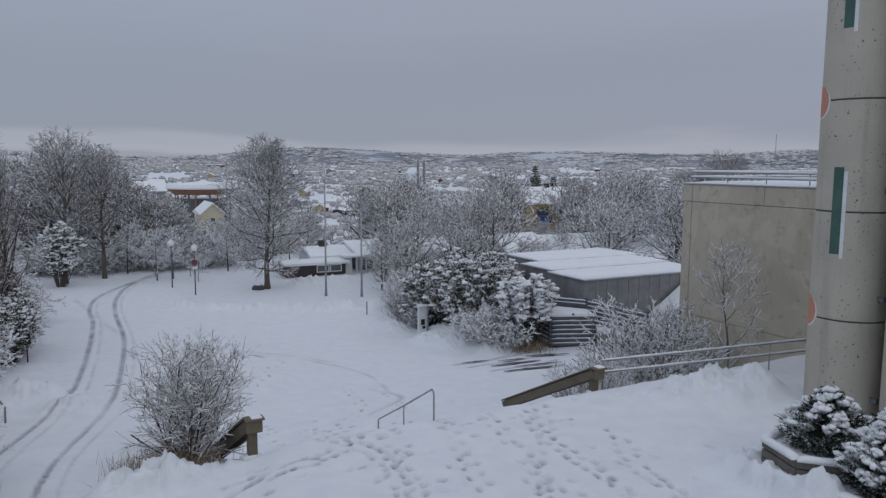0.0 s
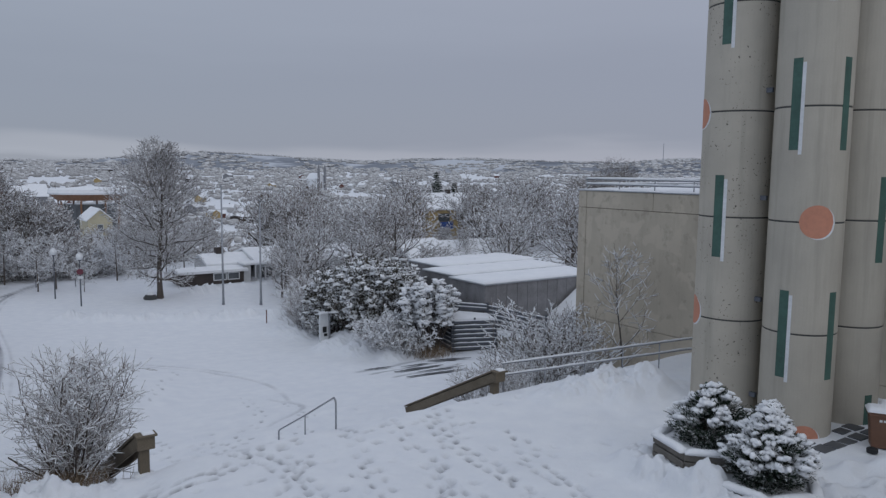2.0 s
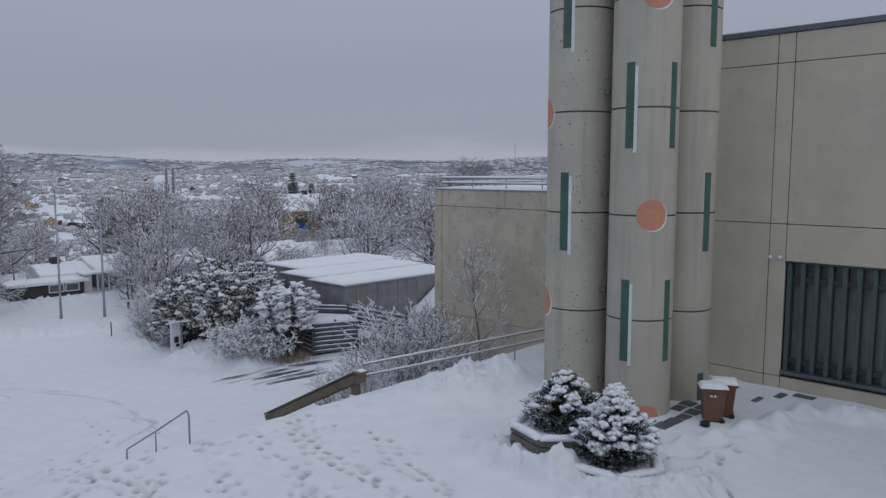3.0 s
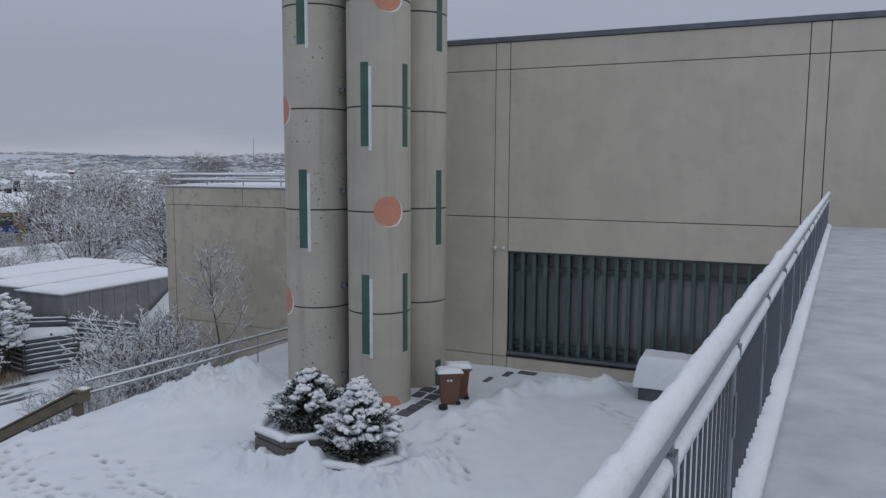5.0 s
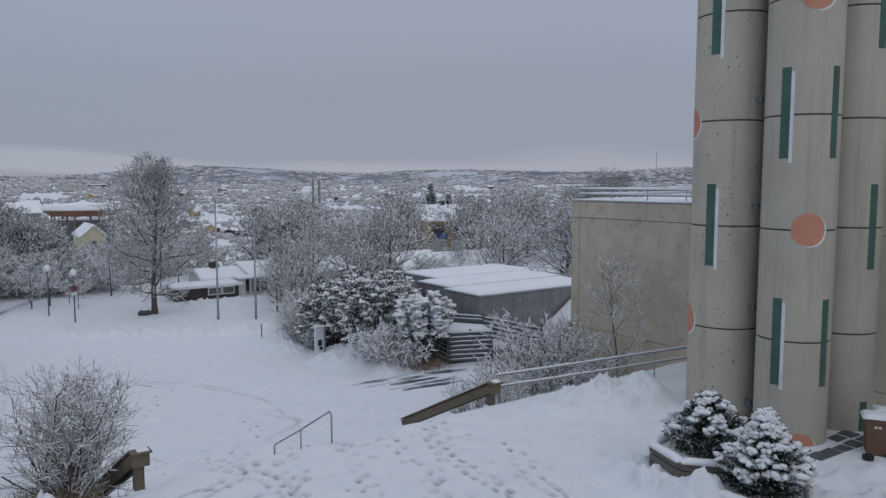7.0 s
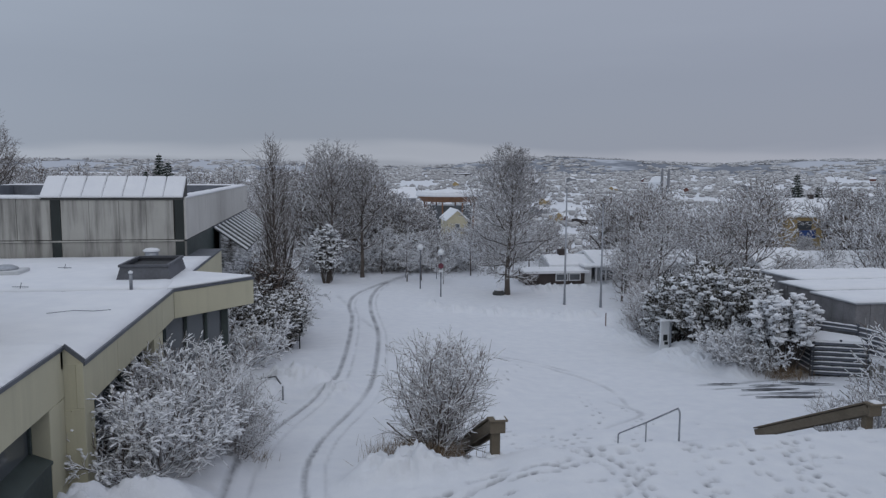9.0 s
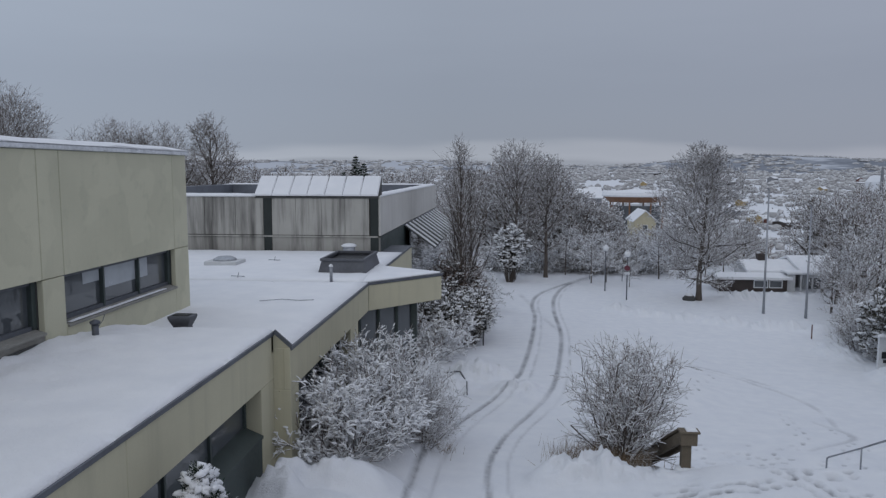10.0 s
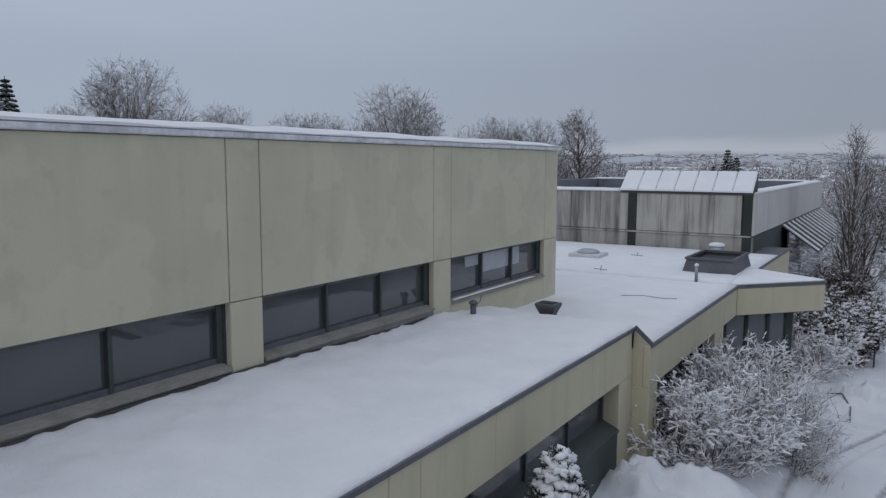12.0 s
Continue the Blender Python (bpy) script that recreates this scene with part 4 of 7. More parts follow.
def roof_fittings():
    h = thing("roof_hatch", (-7.2, 29.6, 3.3), "large dark metal smoke hatch on the snowed roof", "roof hatch")
    s = Shape()
    x0, x1, y0, y1 = -7.75, -5.85, 28.1, 31.2
    s.add([(x0, y0, 3.3), (x1, y0, 3.3), (x1, y1, 3.3), (x0, y1, 3.3), (x0 + 0.12, y0 + 0.12, 3.78), (x1 - 0.12, y0 + 0.12, 3.78), (x1 - 0.12, y1 - 0.12, 3.78), (x0 + 0.12, y1 - 0.12, 3.78)],
          [(0, 1, 5, 4), (1, 2, 6, 5), (2, 3, 7, 6), (3, 0, 4, 7), (3, 2, 1, 0)])
    s.box(x0 + 0.06, x1 - 0.06, y0 + 0.06, y0 + 0.16, 3.75, 3.84).box(x0 + 0.06, x1 - 0.06, y1 - 0.16, y1 - 0.06, 3.75, 3.84)
    s.box(x0 + 0.06, x0 + 0.16, y0 + 0.16, y1 - 0.16, 3.75, 3.84).box(x1 - 0.16, x1 - 0.06, y0 + 0.16, y1 - 0.16, 3.75, 3.84)
    part("upstand", s, M_ROOFGREY, h)
    part("cover", Shape().box(x0 + 0.16, x1 - 0.16, y0 + 0.16, y1 - 0.16, 3.6, 3.66), M_BLACK, h, "dark sunk cover")
    v = thing("roof_ventilator", (-8.0, 35.0, 3.3), "mushroom roof ventilator with snow cap", "ventilator")
    part("neck", Shape().lathe(-8.0, 35.0, ((0.3, 3.28), (0.3, 3.6)), 16), M_STEEL, v, smooth=True)
    part("hood", Shape().lathe(-8.0, 35.0, ((0.34, 3.6), (0.38, 3.66), (0.25, 3.74), (0.02, 3.77)), 16), M_SNOW, v, "snowed round hood", True)
    d = thing("roof_dome", (-12.4, 30.4, 3.3), "pale plastic roof dome under snow", "skylight")
    part("kerb", Shape().box(-13.1, -11.7, 29.8, 31.0, 3.28, 3.46), M_HOUSEWHITE, d, bevel=0.03)
    part("dome", Shape().lathe(-12.4, 30.4, ((0.5, 3.46), (0.46, 3.54), (0.3, 3.62), (0.02, 3.65)), 18), M_CAP, d, smooth=True)
    p = thing("vent_pipe", (-6.75, 26.1, 3.3), "thin grey vent pipe standing on the roof", "vent pipe")
    part("pipe", Shape().tube([(-6.75, 26.1, 3.25), (-6.75, 26.1, 3.82)], 0.055, 10), M_STEEL, p, smooth=True)
    part("cap", Shape().lathe(-6.75, 26.1, ((0.075, 3.8), (0.075, 3.86), (0.02, 3.9)), 10), M_SNOW, p, smooth=True)
    q = thing("vent_stack", (-9.0, 14.5, 3.75), "short dark vent stack with a hood near the wall", "vent pipe")
    part("pipe", Shape().tube([(-9.0, 14.5, 3.6), (-9.0, 14.5, 4.12)], 0.07, 12), M_DARKSTEEL, q, smooth=True)
    part("hood", Shape().lathe(-9.0, 14.5, ((0.10, 4.09), (0.11, 4.14), (0.03, 4.18)), 12), M_DARKSTEEL, q, smooth=True)
    part("bracket", Shape().tube([(-8.94, 14.5, 4.02), (-8.85, 14.55, 4.16), (-8.82, 14.57, 4.28)], 0.008, 5), M_DARKSTEEL, q)
    e = thing("roof_extractor", (-8.1, 16.7, 3.4), "waisted grey roof extractor on the snow", "ventilator")
    x, y = -8.1, 16.7
    rings = ((0.17, 3.4), (0.15, 3.5), (0.13, 3.58), (0.18, 3.72), (0.205, 3.8), (0.205, 3.86))
    v4 = [(x + r * 1.35 * a, y + r * 1.1 * c, z) for r, z in rings for a, c in ((-1, -1), (1, -1), (1, 1), (-1, 1))]
    f4 = [(4 * i + k, 4 * i + (k + 1) % 4, 4 * i + 4 + (k + 1) % 4, 4 * i + 4 + k) for i in range(len(rings) - 1) for k in range(4)]
    part("housing", Shape().add(v4, f4 + [(3, 2, 1, 0), (20, 21, 22, 23)]), M_ROOFGREY, e, bevel=0.015)
    part("grille", Shape().box(x - 0.19, x + 0.19, y - 0.15, y + 0.15, 3.84, 3.875), M_BLACK, e)
    part("base", Shape().box(x - 0.26, x + 0.34, y - 0.24, y + 0.24, 3.36, 3.42), M_ROOFGREY, e)
    for k, (x, y) in enumerate(((-10.6, 31.5), (-10.4, 26.5))):
        single("lightning_rod_foot", Shape().tube([(x, y, 3.3), (x + 0.05, y, 3.5)], 0.012, 5).tube([(x - 0.25, y, 3.36), (x + 0.25, y + 0.05, 3.34)], 0.012, 5), M_DARKSTEEL, (x, y, 3.3), "small wire holder on the snowed roof", "wire holder")
    single("roof_cable", Shape().tube([(-7.9, 21.6, 3.33), (-7.3, 21.9, 3.34), (-6.7, 21.8, 3.33), (-6.3, 21.95, 3.33)], 0.009, 5), M_DARKSTEEL, (-7.1, 21.8, 3.33), "black cable lying on the snowed roof", "cable")


roof_fittings()


def assembly_hall():
    HY, HX = 36.0, -6.62
    b = thing("assembly_hall", (-12, 45, 3), "low hall of dirt-streaked concrete panels behind the snowed roof", "building")
    part("wall", Shape().box(-25.8, HX - 0.15, HY + 0.15, HY + 0.8, 2.5, 5.95).box(HX - 0.8, HX - 0.15, HY + 0.8, 65, 2.5, 5.95).box(-25.8, HX - 0.8, 64.4, 65, 2.5, 5.95), M_DARK, b)
    part("inner_roof", Shape().box(-25.8, HX - 0.8, HY + 0.8, 64.4, 4.9, 5.2), M_SNOW, b, "snow between the parapets")
    part("plinth", Shape().box(-25.8, HX - 0.02, HY + 0.02, HY + 0.15, 3.1, 3.96), M_STAINED, b, "dark weathered plinth", bevel=0.02)
    part("plinth_cap", Shape().box(-25.8, HX - 0.1, HY - 0.04, HY + 0.15, 3.96, 4.03), M_STAINED, b)
    xs = [-25.8, -22.4, -19.0, -17.2, -15.6, -14.0, -12.55]
    for x0, x1 in zip(xs, xs[1:]):
        panel(b, "y", HY, x0, x1, 4.05, 5.98, 0.15, M_STAINED, 0.008)
    for x0, x1 in zip((-12.12, -10.9, -9.6, -8.4), (-10.9, -9.6, -8.4, -7.18)):
        panel(b, "y", HY, x0, x1, 4.05, 5.98, 0.15, M_STAINED, 0.005)
    for x in (-12.33, -6.92):
        part("column", Shape().box(x - 0.2, x + 0.2, HY - 0.03, HY + 0.14, 3.1, 6.02), M_COLUMN, b, "dark green column strip")
    ys = (HY, 42, 48, 54, 60, 65)
    for y0, y1 in zip(ys, ys[1:]):
        panel(b, "x", HX, y0 + 0.01, y1, 4.02, 6.02, 0.15, M_PALE, 0.012, 1)
    part("side_wall", Shape().box(HX - 0.14, HX - 0.02, HY + 0.2, 65, 0, 4.0), M_GREENWOOD, b, "dark glazed wall below the panels")
    part("parapet_snow", Shape().ridge([(-25.8, HY + 0.4, 5.95), (-12.9, HY + 0.4, 5.97)], 0.95, 0.16, 7, 0.15, 1, 0.5), M_SNOW, b, "snow on the parapet", True)
    part("parapet_snow", Shape().ridge([(HX - 0.4, HY + 0.1, 5.97), (HX - 0.4, 65, 5.97)], 0.85, 0.14, 7, 0.15, 1, 0.6), M_SNOW, b, "snow on the parapet", True)
    part("parapet_snow", Shape().ridge([(-25.8, 64.7, 5.97), (HX - 0.4, 64.7, 5.97)], 0.85, 0.14, 7, 0.15, 1, 0.6), M_SNOW, b, "snow on the parapet", True)
    part("inner_wall", Shape().box(-25.8, HX - 0.8, 64.2, 64.4, 5.2, 6.0).box(-25.8, -24.8, HY + 0.8, 64.2, 5.2, 6.0), M_FLASH, b)
    sky = part("skylight", Shape().add([(-12.95, HY - 0.05, 6.0), (-6.7, HY - 0.05, 6.0), (-6.7, HY + 0.95, 6.9), (-12.95, HY + 0.95, 6.9), (-12.95, HY + 1.0, 5.0), (-6.7, HY + 1.0, 5.0), (-12.95, HY - 0.05, 5.9), (-6.7, HY - 0.05, 5.9)],
               [(0, 1, 2, 3), (3, 2, 5, 4), (1, 7, 5, 2), (0, 3, 4, 6), (0, 6, 7, 1)]), M_DARK, b, "sloping roof light")
    for k in range(7):
        x0 = -12.98 + 0.895 * k
        a, c = Vector((x0, HY - 0.1, 6.02)), Vector((x0, HY + 1.0, 6.92))
        s = Shape()
        pts = []
        for p in (a, c):
            for dx, dz in ((0.0, 0), (0.05, 0.08), (0.84, 0.08), (0.885, 0)):
                pts.append((p.x + dx, p.y, p.z + dz))
        s.add(pts, [(0, 4, 5, 1), (1, 5, 6, 2), (2, 6, 7, 3), (3, 7, 4, 0), (0, 1, 2, 3), (7, 6, 5, 4)])
        part("snowed_pane", s, M_SNOW, sky, "snow on a roof light pane")
    c = part("lean_to_glazing", Shape().beam((HX, 44.5, 3.95), (HX, 64, 3.95), 0.1, 0.1), M_DARKSTEEL, b, "sloping ribbed glazing on the side wall")
    for k in range(12):
        y = 45.1 + 1.68 * k
        part("glazing_bar", Shape().beam((HX, y, 3.98), (HX + 1.9, y, 2.62), 0.42, 0.06), M_SNOW, c, "snow between the ribs")
    part("pane", Shape().add([(HX, 44.6, 3.93), (HX + 1.9, 44.6, 2.57), (HX + 1.9, 63.9, 2.57), (HX, 63.9, 3.93), (HX, 44.6, 3.89), (HX + 1.9, 44.6, 2.53), (HX + 1.9, 63.9, 2.53), (HX, 63.9, 3.89)],
         [(0, 1, 2, 3), (7, 6, 5, 4), (0, 4, 5, 1), (1, 5, 6, 2), (2, 6, 7, 3), (3, 7, 4, 0)]), M_COLUMN, c)
    part("front_pane", Shape().box(HX + 0.3, HX + 0.38, 44.7, 63.8, -1.5, 3.6), M_GLASS, c)


assembly_hall()


# ---- footbridge with its railing ----
def bridge_y(x):
    return 0.304 - 0.0797 * (x - 0.21)


def footbridge():
    d = thing("footbridge", (8, -1.4, 5.5), "snowed footbridge deck with a steel edge", "footbridge", kind="structure")
    poly = [(-9.5, bridge_y(-9.5) - 2.6), (24.9, bridge_y(24.9) - 2.6), (24.9, bridge_y(24.9) - 0.02), (-9.5, bridge_y(-9.5) - 0.02)]
    part("deck", Shape().prism(poly, 5.3, 5.58), M_BEIGE, d, "concrete deck")
    inner = [(-9.4, bridge_y(-9.4) - 2.5), (24.8, bridge_y(24.8) - 2.5), (24.8, bridge_y(24.8) - 0.05), (-9.4, bridge_y(-9.4) - 0.05)]
    part("deck_snow", Shape().prism(inner, 5.58, 5.66), M_TRODDEN, d, "trodden snow on the deck", bevel=0.03)
    r = thing("bridge_railing", (8, bridge_y(8), 5.6), "steel railing with flat bars, posts and thick snow on its handrail", "railing")
    a, b = -3.3, 24.6
    line = lambda x, z, off=0.0: (x, bridge_y(x) + off, z)
    part("handrail", Shape().beam(line(a, 6.603), line(b, 6.603), 0.066, 0.052), M_STEEL, r, "flat steel handrail", bevel=0.008)
    part("handrail_snow", Shape().ridge([line(x, 6.628) for x in np.linspace(a, b, 12)], 0.07, 0.078, 9, 0.34, 4, 0.025), M_SNOW, r, "thick snow on the handrail", True)
    part("lower_bar", Shape().beam(line(a, 6.47), line(b, 6.47), 0.04, 0.015), M_DARKSTEEL, r)
    part("bar_snow", Shape().ridge([line(x, 6.477) for x in np.linspace(a, b, 12)], 0.06, 0.055, 7, 0.3, 8, 0.05), M_SNOW, r, "snow on the lower bar", True)
    part("bottom_bar", Shape().beam(line(a, 5.72), line(b, 5.72), 0.05, 0.02), M_DARKSTEEL, r)
    part("bottom_snow", Shape().ridge([line(x, 5.66, -0.04) for x in np.linspace(a, b, 12)], 0.16, 0.10, 7, 0.5, 6, 0.06), M_SNOW, r, "snow along the foot of the railing", True)
    n = 20
    for k in range(n):
        x = a - 0.23 + (b - a - 0.2) * k / (n - 1)
        post = part("post", Shape().box(x - 0.03, x + 0.03, bridge_y(x) - 0.012, bridge_y(x) + 0.012, 5.4, 6.47), M_STEEL, r, bevel=0.006)
        part("bracket", Shape().box(x - 0.035, x + 0.035, bridge_y(x) - 0.03, bridge_y(x) + 0.03, 6.47, 6.53).box(x - 0.02, x + 0.02, bridge_y(x) - 0.02, bridge_y(x) + 0.02, 6.53, 6.605), M_STEEL, post)
        part("bolt_plate", Shape().box(x - 0.03, x + 0.03, bridge_y(x) - 0.02, bridge_y(x) - 0.013, 6.1, 6.3), M_STEEL, post)
    m = 250
    bar = mesh_of("baluster", Shape().lathe(0, 0, ((0.007, 5.72), (0.007, 6.47)), 6), M_DARKSTEEL, (0, 0, 0))
    for k in range(m):
        x = a + (b - a) * (k + 0.5) / m
        ob = new("baluster", bar)
        ob.parent = r
        ob.location = Vector((x, bridge_y(x), 0)) - ORIGIN[r]


footbridge()


# ---- plaza ----
def waste_bin(x, y, turn):
    b = thing("wheelie_bin", (0, 0, 0), "brown plastic wheelie bin with snow on its lid", "waste bin", "wheelie bins")
    s = Shape().add([(-0.21, -0.27, 0.06), (0.21, -0.27, 0.06), (0.21, 0.25, 0.06), (-0.21, 0.25, 0.06), (-0.27, -0.35, 0.98), (0.27, -0.35, 0.98), (0.27, 0.33, 0.98), (-0.27, 0.33, 0.98)],
                    [(0, 1, 5, 4), (1, 2, 6, 5), (2, 3, 7, 6), (3, 0, 4, 7), (3, 2, 1, 0), (4, 5, 6, 7)])
    part("body", s, M_BIN, b, bevel=0.025)
    part("rim", Shape().box(-0.31, 0.31, -0.385, 0.36, 0.95, 1.0), M_BIN, b, bevel=0.012)
    part("lid", Shape().box(-0.305, 0.305, -0.40, 0.38, 1.0, 1.06), M_BIN, b, bevel=0.02)
    part("lid_snow", Shape().quilt(-0.31, 0.31, -0.41, 0.39, 1.05, 0.13, 0.07, 0.015, 2, 0.12), M_SNOW, b, "cushion of snow", True)
    for k in (-1, 1):
        part("wheel", Shape().tube([(0.16 * k, 0.24, 0.08), (0.23 * k, 0.24, 0.08)], 0.08, 14), M_BLACK, b, "black wheel")
    part("handle", Shape().tube([(-0.24, 0.40, 0.98), (0.24, 0.40, 0.98)], 0.018, 6), M_BIN, b)
    for k in range(2):
        part("label_bar", Shape().box(0.262, 0.272, -0.12 + 0.1 * k, -0.05 + 0.1 * k, 0.8, 0.86), M_WHITEPAINT, b, "small pale sticker")
    b.matrix_basis = pose(x, y, ground_height(x, y) - 0.04, 0, 0, turn)
    return b


first = waste_bin(20.85, 8.82, 212)
copy_thing(first, pose(21.5, 8.78, -0.04, 0, 0, 206))


def paving():
    rnd = random.Random(2)
    g = thing("bare_paving", (21.4, 9.7, 0), "wet grey paving slabs bare of snow beside the shafts", "paving", kind="structure")
    for i in range(5):
        for j in range(2):
            x, y = 19.35 + 0.58 * i + 0.06 * j, 9.62 + 0.5 * j - 0.03 * i
            if math.hypot(x - S2[0], y - S2[1]) < R + 0.1 or math.hypot(x - S3[0], y - S3[1]) < R + 0.2:
                continue
            z = snow_top(x, y) + 0.005
            w, h = rnd.uniform(0.20, 0.26), rnd.uniform(0.15, 0.21)
            part("slab", Shape().prism([(x - w, y - h), (x + w, y - h - 0.02), (x + w + 0.02, y + h), (x - w + 0.02, y + h)], z - 0.08, z + 0.025), M_PAVING, g)
    for x, y, w, h in ((24.6, 8.2, 0.3, 0.1), (25.05, 7.6, 0.16, 0.3), (23.7, 8.6, 0.3, 0.08)):
        z = snow_top(x, y) + 0.005
        part("slab", Shape().prism([(x - w, y - h), (x + w, y - h - 0.03), (x + w + 0.04, y + h), (x - w + 0.02, y + h + 0.02)], z - 0.08, z + 0.025), M_PAVING, g)
    single("cable_reel", Shape().lathe(20.2, 8.75, ((0.1, 0.0), (0.14, 0.02), (0.14, 0.12), (0.05, 0.16)), 12), M_BLACK, (20.2, 8.75, 0), "small black thing lying by the bins", "clutter")


paving()


def wet_streaks():
    """Bare wet asphalt where wheels have cut through the snow on the drive."""
    rnd = random.Random(8)
    g = thing("bare_asphalt", (23.5, 35.5, -4.4), "dark wet streaks of asphalt showing through the snow on the drive", "asphalt", kind="structure")
    for x0, y0, x1, y1, w in ((20.8, 37.15, 22.5, 36.95, 0.16), (21.7, 35.25, 24.9, 34.95, 0.2), (21.4, 33.45, 25.1, 32.85, 0.2), (25.0, 36.7, 27.5, 35.6, 0.2), (22.8, 36.3, 24.6, 36.1, 0.12), (22.6, 34.2, 25.6, 33.75, 0.12)):
        n = 14
        v = []
        for side in (-1, 1):
            for k in range(n + 1):
                t = k / n
                x, y = x0 + (x1 - x0) * t, y0 + (y1 - y0) * t
                v.append((x, y + side * w * (0.25 + rnd.uniform(0.3, 1.0) * math.sin(math.pi * min(1, max(0.06, t)))), ground_height(x, y) + 0.07))
        part("streak", Shape().add(v, [(k, k + 1, n + 2 + k, n + 1 + k) for k in range(n)]), M_PAVING, g)


wet_streaks()
kerb = thing("kerb", (-2.4, 31, -2.1), "dark edge of a kerb showing beside the drive", "kerb", kind="structure")
for x0, y0, x1, y1 in ((-3.1, 33.3, -2.44, 32.67), (-2.44, 32.67, -2.04, 30.9), (-2.04, 30.9, -1.94, 29.2), (-2.87, 20.4, -2.56, 22.4)):
    part("kerb_stone", Shape().beam((x0, y0, ground_height(x0, y0) + 0.0), (x1, y1, ground_height(x1, y1) + 0.0), 0.06, 0.05), M_PAVING, kerb, bevel=0.01)


def planter(cx, cy, z, rad, turn, label):
    """An octagonal planter of stacked planks with snow on it."""
    p = thing("planter", (cx, cy, 0), label, "planter", "wooden planters")
    n = 6
    pts = [(cx + rad * math.cos(radians(turn + 360 * k / n)), cy + rad * math.sin(radians(turn + 360 * k / n))) for k in range(n)]
    for row in range(3):
        for k in range(n):
            a, b = pts[k], pts[(k + 1) % n]
            h = z - 0.09 - 0.2 * row
            o = 0.02 * ((row + k) % 2)
            ax, ay = cx + (a[0] - cx) * (1 + o), cy + (a[1] - cy) * (1 + o)
            bx, by = cx + (b[0] - cx) * (1 + o), cy + (b[1] - cy) * (1 + o)
            part("plank", Shape().beam((ax, ay, h), (bx, by, h), 0.07, 0.17), M_PLANTER, p, bevel=0.01)
    for k in range(n):
        part("rim_snow", Shape().ridge([(*pts[k], z), (*pts[(k + 1) % n], z)], 0.26, 0.13, 7, 0.2, k, 0.1), M_SNOW, p, "snow on the rim", True)
    inner = [(cx + (x - cx) * 0.97, cy + (y - cy) * 0.97) for x, y in pts]
    part("soil_snow", Shape().prism(inner, z - 0.2, z - 0.02), M_SNOW, p, "snow inside the planter")


planter(15.45, 10.5, 0.80, 1.2, 12, "grey wooden planter box with snow on its rim")
planter(15.25, 8.8, 0.42, 1.15, 35, "low wooden planter box deep in snow")


def snow_box():
    b = thing("snowed_bench", (23.6, 3.3, 0), "low chest under a thick pad of snow", "chest")
    z = ground_height(23.6, 3.3)
    part("chest", Shape().box(23.75, 24.85, 1.9, 3.5, z - 0.1, z + 0.7), M_ROOFGREY, b, bevel=0.02)
    part("snow_pad", Shape().quilt(23.6, 25.0, 1.7, 3.65, z + 0.42, 0.98, 0.05, 0.04, 6, 0.24), M_SNOW, b, "thick pad of snow", True)


snow_box()

def wood_rail(x, y0, z0, y1, z1, posts, label):
    """A heavy timber guard going down beside the steps: a flat top board on two deep side boards."""
    r = thing("timber_handrail", (x, y0, z0 - 1), label, "handrail", "timber handrails")
    part("top_board", Shape().beam((x, y0 - 0.3, z0 + 0.03), (x, y0 + 0.05, z0 + 0.03), 0.5, 0.055).beam((x, y0, z0 + 0.03), (x, y1, z1 + 0.03), 0.5, 0.055), M_WOOD, r, bevel=0.01)
    for side in (-0.17, 0.17):
        part("side_board", Shape().beam((x + side, y0 - 0.12, z0 - 0.14), (x + side, y1 - 0.05, z1 - 0.16), 0.08, 0.29), M_WOOD, r, bevel=0.01)
    part("end_board", Shape().box(x - 0.21, x + 0.21, y0 - 0.2, y0 - 0.12, z0 - 0.34, z0 + 0.0), M_WOOD, r, bevel=0.012)
    for t in posts:
        y, z = y0 + (y1 - y0) * t, z0 + (z1 - z0) * t
        part("post", Shape().box(x - 0.12, x + 0.12, y - 0.11, y + 0.11, ground_height(x, y) - 0.4, z + 0.0), M_WOOD, r, bevel=0.012)
        part("plinth_snow", Shape().lathe(x, y, ((0.3, ground_height(x, y) - 0.1), (0.24, ground_height(x, y) + 0.07), (0.13, ground_height(x, y) + 0.11)), 12), M_SNOW, r, "snow round the post foot", True)
    part("rail_snow", Shape().ridge([(x + 0.06, y0 - 0.26, z0 + 0.055), (x + 0.06, y0, z0 + 0.055), (x + 0.09, y1, z1 + 0.055)], 0.3, 0.05, 7, 0.7, 3, 0.1), M_SNOW, r, "thin snow on the timber", True)


wood_rail(4.22, 18.55, 0.74, 24.4, -2.3, (0.02, 0.98), "dark weathered timber handrail beside the snowed steps")
wood_rail(15.65, 18.8, 0.55, 24.25, -2.15, (0.02, 0.95), "dark weathered timber handrail with snow beside the steps")


